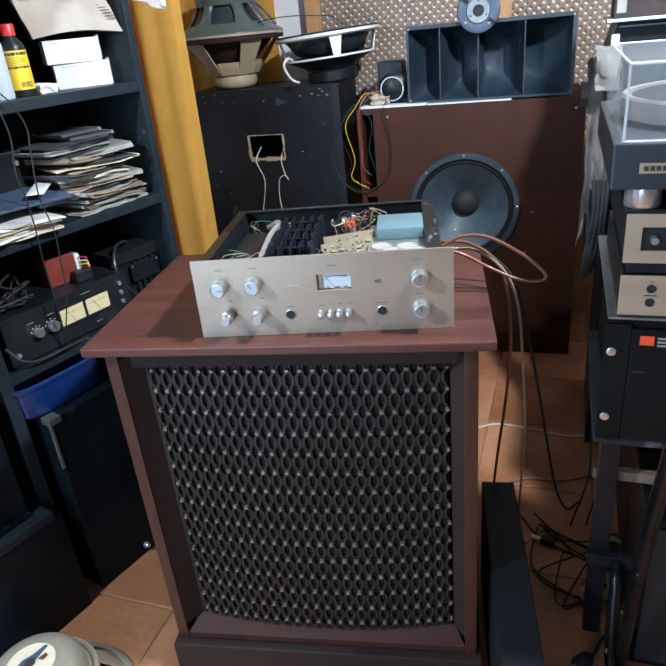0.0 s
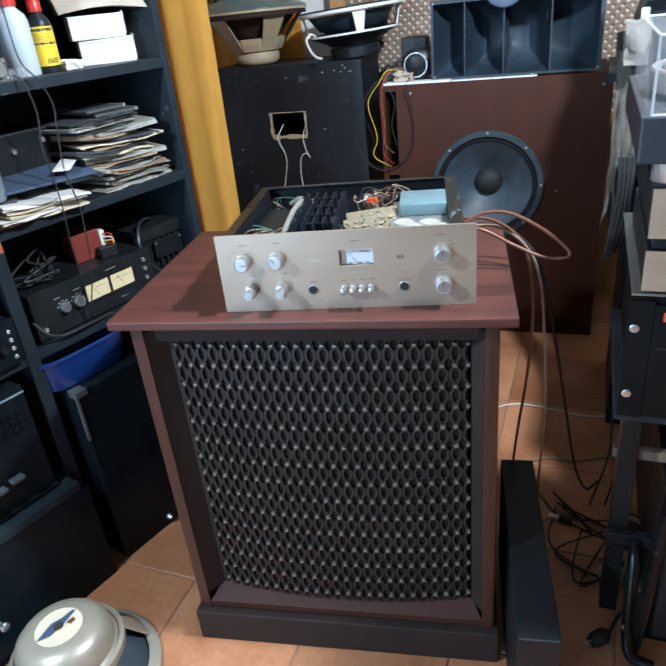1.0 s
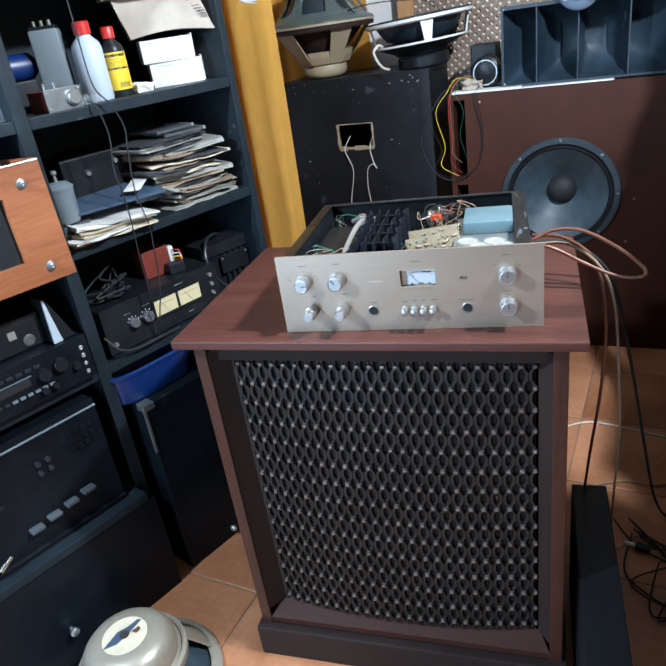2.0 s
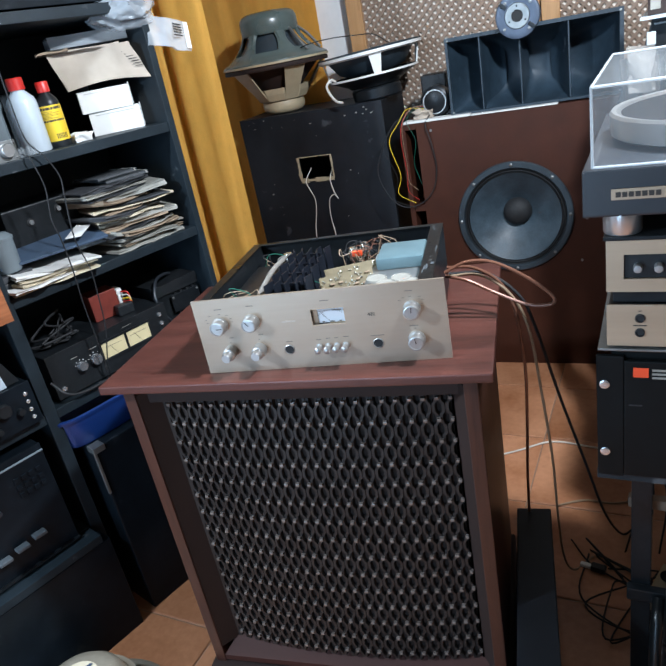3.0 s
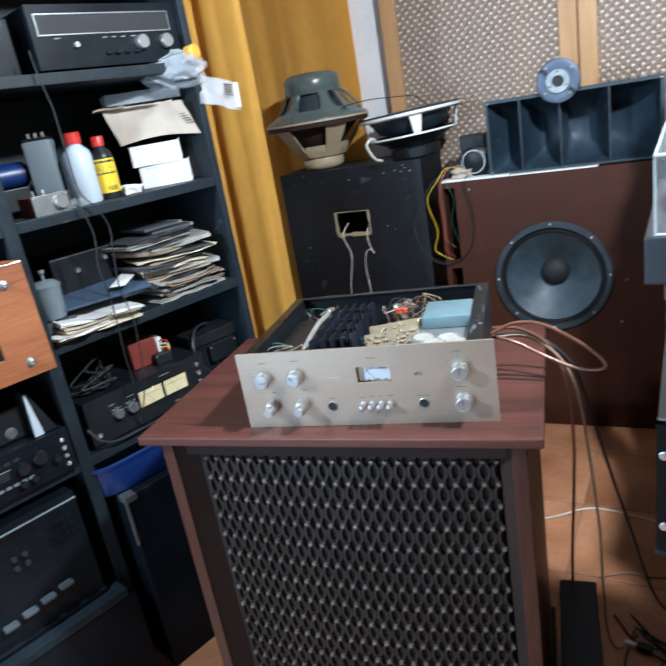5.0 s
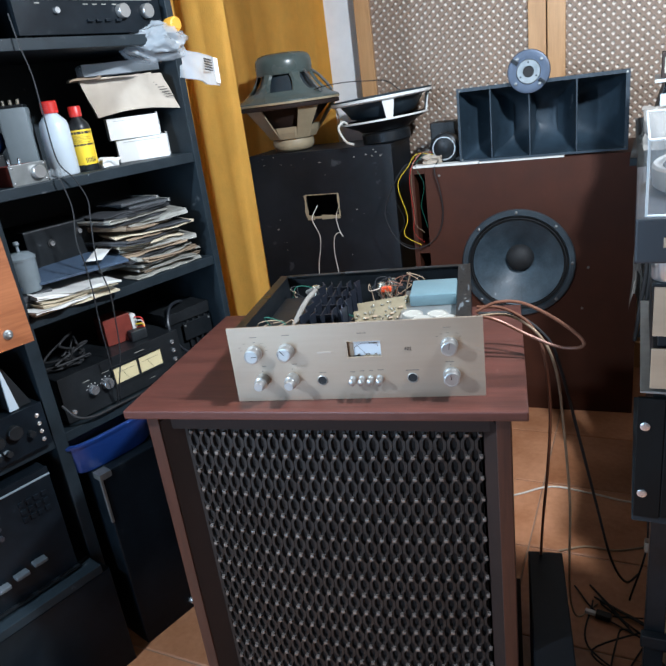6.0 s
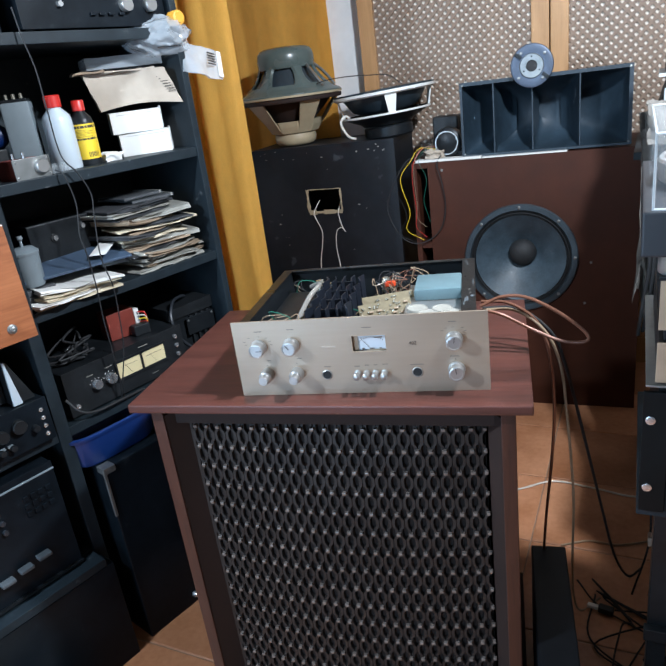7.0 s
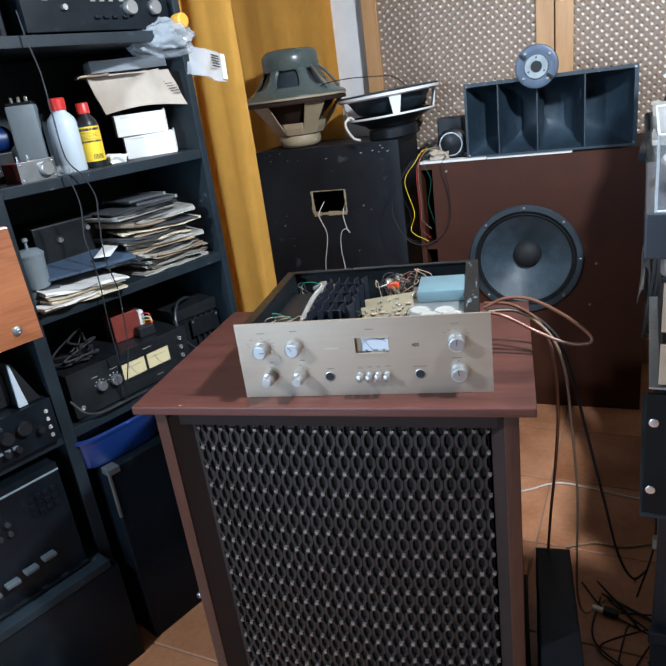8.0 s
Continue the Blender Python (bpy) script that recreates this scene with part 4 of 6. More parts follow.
for x, zz in ((0.330, 0.095), (0.330, 0.070), (0.330, 0.045), (0.020, 0.03)):
    part("socket", lathe([(0.006, 0), (0.006, 0.004), (0.003, 0.005), (0, 0.003)], 16), CHROME, c, "", facing(x, 0, zz), True)
part("print", box(0.215, 0.243, -0.0006, -0.0001, 0.1065, 0.108, 0), PAPER_GREY, c)
part("print", box(0.24, 0.258, -0.0006, -0.0001, 0.023, 0.0242, 0), PAPER_GREY, c)
part("print", box(0.06, 0.078, -0.0006, -0.0001, 0.0905, 0.0918, 0), PAPER_GREY, c)
part("print", box(0.112, 0.133, -0.0006, -0.0001, 0.0925, 0.0938, 0), PAPER_GREY, c)
for x in (0.02, 0.335):
    part("foot", rod(0.009, 0, 0.0065, 0.001, 14), RUBBER, c, m=Matrix.Translation((x, 0.03, 0)))
c = thing("transformer", on(0.232, 0.10, Z3 + 0.1205, -8), "rust-red transformer with coloured leads, on the meter unit", "transformer")
part("core", box(0, 0.075, 0, 0.06, 0, 0.072, 0.002), TRANSFORMER, c)
part("winding", box(0.078, 0.095, 0.006, 0.054, 0.008, 0.064, 0.006), WHITE_CARD, c, smooth=True)
for k, mt in enumerate((RED, WHITE_WIRE, YELLOW, RED)):
    part("lead", tube([(0.088, 0.002, 0.055 - 0.01 * k), (0.100, -0.014, 0.052 - 0.008 * k), (0.104, -0.010, 0.02), (0.098, -0.004, 0.006)], 0.002), mt, c, smooth=True)
part("terminal_block", box(0.055, 0.10, -0.03, -0.004, 0, 0.028, 0.003), BLACK_PLASTIC, c)
c = thing("power_supply", on(0.420, 0.08, Z3, -4), "black power supply with a looped mains cable", "power supply")
part("body", box(-0.018, 0.128, 0, 0.16, 0, 0.118, 0.005), BLACK_METAL, c)
part("cover", crumple(-0.020, 0.130, -0.006, 0.15, 0.1185, 0.150, 0.004, 6, 6.0, 22), BLACK_PLASTIC, c, "dull black moulded cover", smooth=True)
for k in range(4):
    part("rib", box(0.046 + 0.020 * k, 0.054 + 0.020 * k, -0.009, -0.0002, 0.02, 0.115, 0.002), BLACK_PLASTIC, c)
part("core_plate", box(0.030, 0.124, -0.014, -0.0095, 0.060, 0.112, 0.002), BLACK_METAL, c)
for x in (0.036, 0.118):
    part("screw", lathe([(0.0035, 0), (0.0035, 0.002), (0, 0.003)], 10), STEEL, c, "", facing(x, -0.014, 0.104))
part("mains_cable", tube([(0.085, 0.06, 0.153), (0.05, 0.03, 0.166), (0.005, -0.004, 0.168), (-0.026, -0.032, 0.135), (-0.022, -0.042, 0.085), (0.004, -0.046, 0.045), (0.045, -0.046, 0.018), (0.095, -0.045, 0.006)], 0.0045), DARK_GREY, c, smooth=True)
rnd = random.Random(3)
for k in range(6):
    pts = [(0.05 + rnd.uniform(0, 0.12), 0.05 + rnd.uniform(0, 0.07), Z3 + 0.129 + 0.008 * k * (0.5 + (j in (2, 3)))) for j in range(6)]
    solo("audio_lead", tube(pts, 0.003), RUBBER, B, "coiled black audio lead on the meter unit", "cable", "coiled leads", smooth=True)

# long leads hanging down the front of the shelves
solo("hanging_lead", tube([(0.15, -0.004, 1.56), (0.15, -0.015, 1.50), (0.159, -0.018, 1.438), (0.159, -0.02, 1.357), (0.163, -0.02, 1.265), (0.191, -0.02, 1.222), (0.21, -0.02, 1.172), (0.204, -0.02, 1.123), (0.194, -0.02, 1.03), (0.206, -0.02, 0.952), (0.203, -0.02, 0.89), (0.193, -0.02, 0.80), (0.172, -0.012, 0.713), (0.176, 0.010, 0.661)], 0.0016), RUBBER, B, "long black lead hanging down the shelves", "cable", smooth=True)
solo("hanging_lead", tube([(0.157, 0.01, 1.235), (0.157, -0.016, 1.228), (0.162, -0.02, 1.206), (0.168, -0.02, 1.156), (0.157, -0.02, 1.088), (0.162, -0.02, 1.04), (0.164, -0.02, 0.965), (0.160, -0.02, 0.879), (0.161, -0.02, 0.80), (0.165, -0.012, 0.72), (0.168, 0.008, 0.661)], 0.0016), RUBBER, B, "thin black lead hanging down the shelves", "cable", smooth=True)
solo("floor_lead", tube([(0.03, 0.012, 0.72), (0.05, -0.008, 0.685), (0.09, -0.012, 0.670), (0.16, -0.010, 0.668), (0.23, 0.004, 0.661)], 0.0035), RUBBER, B, "black lead curling over the shelf edge", "cable", smooth=True)

# below: basin on a dark speaker box
c = thing("dark_speaker", on(0.045, -0.044, 0.0, -0.6), "black speaker box with worn metal corners", "speaker")
part("body", box(0, 0.50, 0.0, 0.34, 0.0, 0.535, 0.004), DEEP, c)
part("corner_guard", box(-0.002, 0.030, -0.0025, 0.03, 0.52, 0.5365, 0.001), STEEL, c)
part("edge_guard", box(-0.003, 0.004, -0.0028, 0.004, 0.40, 0.53, 0.001), STEEL, c)
part("bolt", lathe([(0.010, 0), (0.010, 0.006), (0.006, 0.014), (0, 0.015)], 16), CHROME, c, "", facing(0.155, -0.001, 0.03), True)
c = thing("plastic_tub", on(0.125, 0.015, 0.5365), "deep blue plastic tub under the shelf", "tub")
out = [(0.125 * math.copysign(abs(math.cos(radians(a))) ** 0.5, math.cos(radians(a))), 0.085 * math.copysign(abs(math.sin(radians(a))) ** 0.5, math.sin(radians(a)))) for a in range(4, 364, 8)]
bm = bmesh.new()
rings = []
for s, zz in ((0.88, 0.0), (0.93, 0.006), (0.99, 0.074), (1.05, 0.076), (1.06, 0.083), (1.0, 0.086), (0.94, 0.078), (0.86, 0.008)):
    rings.append([bm.verts.new((x * s, y * s + 0.05, zz)) for x, y in out])
for a, b in zip(rings, rings[1:]):
    for k in range(len(out)):
        bm.faces.new((a[k], a[(k + 1) % len(out)], b[(k + 1) % len(out)], b[k]))
bm.faces.new(rings[0][::-1])
bm.faces.new(rings[-1])
bmesh.ops.recalc_face_normals(bm, faces=bm.faces)
part("bowl", bm, BLUE, c, smooth=True)

# ---- column towards the camera ----
crinkled_bag("plastic_bag", on(-0.19, 0.07, Z0), 0.24, 0.16, 0.10, "crumpled clear plastic bag on the top shelf", 4.0)
solo("storage_box", box(0, 0.14, 0, 0.2, 0, 0.14, 0.003), DARK_GREY, on(-0.165, 0.14, Z0), "dark grey storage box behind the bag", "box")
solo("mint_box", box(0, 0.05, 0, 0.03, 0, 0.016, 0.003), WHITE_CARD, on(0.022, 0.008, Z0), "small white box on the shelf edge", "box")
c = thing("teal_tub", on(-0.178, 0.045, Z1), "teal plastic tub holding tools", "tub")
part("wall", lathe([(0, 0), (0.034, 0), (0.036, 0.003), (0.039, 0.052), (0.037, 0.052), (0.034, 0.005), (0, 0.005)], 32), TEAL, c, smooth=True)
c = thing("tin_can", on(-0.246, 0.04, Z1), "shiny open tin can of small tools", "can")
part("wall", lathe([(0, 0), (0.030, 0), (0.031, 0.002), (0.030, 0.045), (0.031, 0.047), (0.029, 0.046), (0.029, 0.004), (0, 0.004)], 32), ALU, c, smooth=True)
c = thing("parts_tub", on(-0.145, 0.035, Z1, 2), "frosted plastic tub of electronic parts", "tub")
part("tub_wall", frame_of_holes(0, 0.13, 0, 0.056, [], 0.0, 0.003), BIN, c)
part("tub_wall", frame_of_holes(0, 0.13, 0, 0.056, [], 0.127, 0.13), BIN, c)
part("tub_wall", box(-0.003, 0, 0, 0.13, 0, 0.056, 0), BIN, c)
part("tub_wall", box(0.13, 0.133, 0, 0.13, 0, 0.056, 0), BIN, c)
part("tub_floor", box(0, 0.13, 0.0032, 0.1268, 0, 0.003, 0), BIN, c)
rnd = random.Random(9)
for k in range(16):
    mt = (PAPER, RUBBER, STEEL, YELLOW, WHITE_CARD, RUBBER)[k % 6]
    solo("spare_part", crumple(0, rnd.uniform(0.012, 0.03), 0, 0.016, 0, 0.014, 0.004, 2, k, 60), mt, on(-0.135 + rnd.uniform(0, 0.10), 0.05 + rnd.uniform(0, 0.07), Z1 + 0.004 + 0.014 * (k // 5), rnd.uniform(0, 90)), "small electronic spare part in the tub", "part", "spare parts")
for k in range(7):
    pts = [(-0.17 + rnd.uniform(0, 0.15), 0.08 + rnd.uniform(0, 0.1), Z1 + 0.06 + rnd.uniform(0, 0.055) + (0.02 if j == 2 else 0)) for j in range(5)]
    solo("coiled_lead", tube(pts, 0.0024), RUBBER, B, "tangled black lead heaped on the tub", "cable", "tangled leads", smooth=True)
c = thing("screwdriver", B @ Matrix.Translation((-0.235, 0.045, Z1 + 0.052)) @ pose(0, 0, 0, 0, 76, -6), "screwdriver with a yellow handle across the tubs", "screwdriver")
part("blade", rod(0.0022, 0, 0.0845, 0.0005, 10), CHROME, c)
part("handle", lathe([(0, 0.085), (0.004, 0.085), (0.006, 0.090), (0.004, 0.096), (0.0066, 0.102), (0.0066, 0.124), (0.005, 0.128), (0, 0.128)], 14), YELLOW, c, "yellow plastic handle", smooth=True)
solo("folded_cloth", crumple(0, 0.12, 0, 0.1, 0, 0.03, 0.006, 4, 9.0), PAPER_BLUE, on(-0.30, 0.08, Z1 + 0.065, 3), "folded slate cloth on the tubs", "cloth")
solo("tool_case", box(0, 0.20, 0, 0.14, 0, 0.063, 0.003), DARK_GREY, on(-0.34, 0.085, Z1), "flat dark grey tool case", "box")

# wooden portable receiver with perforated front
c = thing("wooden_receiver", on(-0.46, -0.075, 0.924, -1.0, -3), "orange wood receiver with a black perforated front", "radio")
W0, H0 = 0.435, 0.232
part("front_frame", frame_of_holes(0, W0, 0, H0, [(0.06, W0 - 0.090, 0.050, 0.178)], 0, 0.012), ORANGE_WOOD, c, "orange veneered wooden front frame")
part("cabinet_side", box(W0 - 0.016, W0 + 0.004, 0.0125, 0.30, 0, H0 + 0.004, 0.002), ORANGE_WOOD, c)
part("cabinet_side", box(-0.004, 0.016, 0.0125, 0.30, 0, H0 + 0.004, 0.002), ORANGE_WOOD, c)
part("cabinet_floor", box(0.0165, W0 - 0.0165, 0.0125, 0.30, 0.0, 0.012, 0.001), ORANGE_WOOD, c)
part("grille_plate", box(0.055, W0 - 0.085, 0.0125, 0.016, 0.045, 0.183, 0), BLACK_METAL, c, "black perforated metal plate")
bm = bmesh.new()
for i in range(58):
    for j in range(25):
        x, zz = 0.063 + 0.005 * i + 0.0025 * (j % 2), 0.053 + 0.005 * j
        v = [bm.verts.new((x + 0.0016 * math.cos(k * math.pi / 3), 0.0123, zz + 0.0016 * math.sin(k * math.pi / 3))) for k in range(6)]
        bm.faces.new(v)
pf = part("perforation", bm, RUBBER, c)
pf["kind"] = "stuff"
bm = bmesh.new()
for i in range(72):
    box(0.062 + 0.0039 * i, 0.0645 + 0.0039 * i, 0.0035, 0.012, 0.1765, 0.179, 0, bm)
part("mesh_edge", bm, STEEL, c)["kind"] = "stuff"
for x, zz in ((W0 - 0.047, 0.196), (W0 - 0.047, 0.030), (0.03, 0.196), (0.03, 0.030)):
    part("screw", lathe([(0.010, 0), (0.010, 0.002), (0.0065, 0.003), (0.006, 0.009), (0.003, 0.010), (0, 0.008)], 20), STEEL, c, "", facing(x, 0, zz), True)
part("control_panel", box(0.0165, W0 - 0.0165, 0.013, 0.28, H0 - 0.006, H0 - 0.001, 0.001), BLACK_METAL, c)
part("trim_strip", box(0, W0, -0.001, 0.008, H0 + 0.0002, H0 + 0.003, 0.0008), ALU, c, "polished metal trim strip")
for k in range(10):
    x = 0.06 + 0.034 * k
    part("slider", box(x, x + 0.012, 0.03 + 0.015 * (k % 3), 0.045 + 0.015 * (k % 3), H0 - 0.0008, H0 + 0.014, 0.002), BLACK_PLASTIC if k % 2 else STEEL, c)

# papers, wedge and receivers below
c = thing("stereo_receiver", on(-0.555, -0.018, Z3), "black stereo receiver with rows of buttons and knobs", "receiver")
part("body", box(0, 0.53, 0.006, 0.30, 0.006, 0.105, 0.002), DEEP, c)
part("front_panel", box(0, 0.53, 0, 0.006, 0.004, 0.108, 0.001), DEEP, c)
g = part("cassette_door", box(0.135, 0.225, -0.006, -0.0002, 0.018, 0.094, 0.003), DARK_GREY, c, "smoked cassette door with a tape inside")
part("window", box(0.145, 0.215, -0.0072, -0.0062, 0.038, 0.086, 0), SCUFF, g)
part("tape_label", box(0.155, 0.172, -0.0080, -0.0074, 0.066, 0.076, 0), TAN_WIRE, g)
part("print", box(0.178, 0.190, -0.0072, -0.0062, 0.023, 0.032, 0), WHITE_CARD, g)
for k in range(11):
    part("button", box(0.25 + 0.017 * k, 0.262 + 0.017 * k, -0.005, -0.0002, 0.030, 0.036, 0.001), GREY_PAINT if k > 4 else DARK_GREY, c)
for k in range(9):
    part("button", box(0.24 + 0.02 * k, 0.254 + 0.02 * k, -0.004, -0.0002, 0.082, 0.089, 0.001), DARK_GREY, c)
part("display_strip", box(0.25, 0.385, -0.0018, -0.0002, 0.050, 0.068, 0.0005), RUBBER, c)
part("display_trim", box(0.245, 0.39, -0.0024, -0.0002, 0.0705, 0.0722, 0), GREY_PAINT, c, "thin silver trim line")
for x, zz, r in ((0.415, 0.062, 0.014), (0.455, 0.068, 0.016), (0.488, 0.048, 0.008), (0.405, 0.028, 0.007), (0.43, 0.028, 0.007)):
    part("knob", lathe([(r, 0), (r, 0.012), (r * 0.9, 0.014), (0, 0.014)], 24), BLACK_PLASTIC, c, "", facing(x, 0, zz), True)
for k in range(4):
    part("socket", lathe([(0.005, 0), (0.005, 0.003), (0.003, 0.004), (0, 0.002)], 14), CHROME, c, "", facing(0.512, 0, 0.022 + 0.02 * k), True)
c = thing("disc_player", on(-0.51, 0.03, Z3 + 0.1085), "black disc player on the receiver", "disc player")
part("body", box(0, 0.42, 0.004, 0.25, 0.002, 0.072, 0.002), BLACK_METAL, c)
part("front_panel", box(0, 0.42, 0, 0.004, 0.002, 0.074, 0.001), BLACK_PLASTIC, c)
part("badge", box(0.345, 0.362, -0.001, -0.0001, 0.034, 0.052, 0), PAPER_GREY, c)
part("jog_dial", lathe([(0.013, 0), (0.013, 0.002), (0.010, 0.003), (0, 0.003)], 24), STEEL, c, "", facing(0.385, 0, 0.020), True)
for k in range(8):
    part("button", box(0.20 + 0.015 * k, 0.211 + 0.015 * k, -0.003, -0.0001, 0.014, 0.020, 0.0008), DARK_GREY, c)
bm = prism([(0, 0), (0.052, 0), (0.012, 0.10), (0.004, 0.10)], 0, 0.06, 0.001)
c = thing("wedge_speaker", B @ Matrix.Translation((-0.088, 0.062, Z3 + 0.108)) @ Matrix.Rotation(radians(90), 4, "X"), "black wedge-shaped unit with a silver edge", "speaker")
part("body", bm, BLACK_PLASTIC, c)
part("silver_edge", prism([(-0.001, 0), (0.020, 0), (0.006, 0.102), (0.002, 0.102)], 0.0602, 0.066, 0.0006), MILKY, c, "pale silver edge")
Zp = Z3 + 0.1835
for k, (x, rz, mt, nm, lb) in enumerate(((-0.40, 6, PAPER, "envelope", "tan paper envelope on the disc player"), (-0.43, -3, WHITE_CARD, "booklet", "white booklet on the disc player"), (-0.41, 3, YELLOW, "booklet", "yellow booklet in the paper pile"), (-0.40, 0, WHITE_CARD, "booklet", "white booklet in the paper pile"), (-0.42, 5, PAPER_BLUE, "magazine", "blue and black printed magazine on papers"))):
    solo(nm, box(-0.17, 0.20, 0, 0.18, 0, 0.007, 0.001), mt, on(x, -0.055 + 0.01 * k, Zp + 0.0078 * k, rz), lb, "paper")
c = thing("drawing_roll", B @ Matrix.Translation((-0.56, -0.046, Zp + 0.048)) @ pose(0, 0, 0, 0, 90, 1), "cream rolled drawing tied at one end", "paper roll")
part("roll", lathe([(0, 0), (0.009, 0), (0.009, 0.36), (0.007, 0.362), (0.006, 0.34), (0, 0.34)], 16), PAPER, c, smooth=True)
for k in range(5):
    solo("printed_patch", box(-0.03, 0.02, 0, 0.03, 0, 0.0006, 0), PAPER_DARK if k % 2 else PAPER_GREY, on(-0.50 + 0.05 * k, -0.01 + 0.022 * (k % 3), Zp + 0.0392, 8), "dark printed leaflet on the magazine", "leaflet", "leaflets")
c = thing("tape_deck", on(-0.555, -0.015, 0.324), "black component deck with black lever switches", "tape deck")
part("body", box(0, 0.50, 0.006, 0.30, 0.004, 0.285, 0.002), DEEP, c)
part("front_panel", box(0, 0.50, 0, 0.006, 0.003, 0.288, 0.001), DEEP, c)
part("trim_strip", box(0, 0.50, -0.004, -0.0002, 0.268, 0.272, 0.001), GREY_PAINT, c, "brushed metal trim strip")
part("trim_strip", box(0, 0.50, -0.010, -0.0002, 0.004, 0.010, 0.001), BLACK_METAL, c)
# Paler metal puts the light caught by the black levers into their colour
for k in range(4):
    part("lever", box(0.265 + 0.045 * k, 0.297 + 0.045 * k, -0.022, -0.0002, 0.060 + 0.006 * k, 0.069 + 0.006 * k, 0.003), SCUFF, c)
for i in range(4):
    for j in range(3):
        part("button", box(0.415 + 0.018 * i, 0.427 + 0.018 * i, -0.004, -0.0002, 0.185 + 0.02 * j, 0.197 + 0.02 * j, 0.001), DEEP, c)
for k in range(4):
    part("knob", lathe([(0.006, 0), (0.006, 0.008), (0, 0.009)], 16), DARK_GREY, c, "", facing(0.335 + 0.024 * (k % 2), 0, 0.205 - 0.024 * (k // 2)), True)
part("tape_slot", box(0.13, 0.24, -0.0015, -0.0002, 0.150, 0.156, 0), RUBBER, c)
solo("jack_adaptor", lathe([(0, 0), (0.006, 0), (0.006, 0.018), (0.004, 0.02), (0.004, 0.036), (0, 0.037)], 14), SOLDER, on(-0.375, -0.031, 0.348, 0, 0, 60), "brass plug adaptor on the deck ledge", "plug", smooth=True)
solo("pale_lead", tube([(-0.46, -0.03, 0.66), (-0.45, -0.035, 0.60), (-0.455, -0.03, 0.52), (-0.47, -0.03, 0.44), (-0.45, -0.03, 0.37), (-0.40, -0.028, 0.338)], 0.0013), TAN_WIRE, B, "thin pale lead hanging over the deck", "cable", smooth=True)


# ---- back of the room ----
def curtain(name, m, x0, x1, z0, z1, waves, depth, label, seed):
    bm = bmesh.new()
    nx, nz = 150, 14
    rows = []
    for k in range(nz + 1):
        row = []
        for i in range(nx + 1):
            u, w = i / nx, k / nz
            ph = u * waves * 2 * math.pi + 0.5 * math.sin(u * 9 + seed) + 0.25 * math.sin(w * 4 + seed)
            s = math.sin(ph)
            y = depth * (math.copysign(abs(s) ** 0.7, s) + 0.3 * math.sin(2.3 * ph + seed)) * (0.75 + 0.35 * (1 - w))
            row.append(bm.verts.new((x0 + (x1 - x0) * u + 0.006 * math.sin(w * 5 + i * 0.2), y, z0 + (z1 - z0) * w)))
        rows.append(row)
    for a, b in zip(rows, rows[1:]):
        for i in range(nx):
            bm.faces.new((a[i], a[i + 1], b[i + 1], b[i]))
    bmesh.ops.solidify(bm, geom=bm.faces[:], thickness=0.0015)
    return solo(name, bm, CURTAIN, m, label, "curtain", smooth=True)


curtain("curtain", Matrix.Translation((0, 1.04, 0)), -0.86, -0.455, 0.004, 2.35, 2.1, 0.017, "mustard curtain hanging beside the bookcase", 1.0)
curtain("curtain", K @ Matrix.Translation((0, 0.462, 0)), -1.62, -0.862, 0.004, 2.35, 2.8, 0.011, "mustard curtain hanging against the back wall", 2.6)
solo("curtain_pole", tube([(-1.0, 1.04, 2.36), (-0.40, 1.04, 2.36)], 0.010, 0, 12), PINE, Matrix(), "plain wooden curtain pole", "curtain pole", kind="structure", smooth=True)


def lattice_door(x0, x1, z0, z1):
    d = thing("lattice_door", K, "pine framed door with a diagonal lattice panel", "door", "lattice doors", "structure")
    w = 0.068
    part("stile", box(x0, x0 + w, 0.435, 0.470, 0.0, z1, 0.003), PINE, d)
    part("stile", box(x1 - w, x1, 0.435, 0.470, 0.0, z1, 0.003), PINE, d)
    for a, b in ((0.0, 0.12), (z0 - 0.08, z0), (z1 - 0.08, z1 - 0.0005)):
        part("rail", box(x0 + w + 0.0005, x1 - w - 0.0005, 0.437, 0.468, a, b, 0.002), PINE, d)
    part("lower_panel", box(x0 + w + 0.001, x1 - w - 0.001, 0.448, 0.460, 0.121, z0 - 0.081, 0), PINE, d)
    ax, bx, az, bz = x0 + w - 0.004, x1 - w + 0.004, z0 - 0.004, z1 - 0.076
    step, hw = 0.0346, 0.0058
    part("backing", box(ax, bx, 0.4605, 0.4640, az, bz, 0), LATTICE_BACK, d, "cream backing behind the lattice")
    for layer, s in ((0.4470, 1), (0.4535, -1)):
        k = 0
        while True:
            c = (az - bx if s > 0 else az + ax) + k * step
            k += 1
            if c > (bz - ax if s > 0 else bz + bx):
                break
            # the line z = s * x + c, cut to the panel
            lo = max(ax, (az - c) if s > 0 else (c - bz))
            hi = min(bx, (bz - c) if s > 0 else (c - az))
            if hi - lo < 0.02:
                continue
            half = (hi - lo) / 2 * math.sqrt(2) - hw
            if half < 0.01:
                continue
            m = Matrix.Translation(((lo + hi) / 2, layer, s * (lo + hi) / 2 + c)) @ Matrix.Rotation(radians(-45 * s), 4, "Y")
            part("slat", box(-half, half, -0.0031, 0.0031, -hw, hw, 0), LATTICE, d, m=m)


lattice_door(-0.716, 0.064, 0.80, 2.06)
lattice_door(0.069, 0.86, 0.80, 2.06)


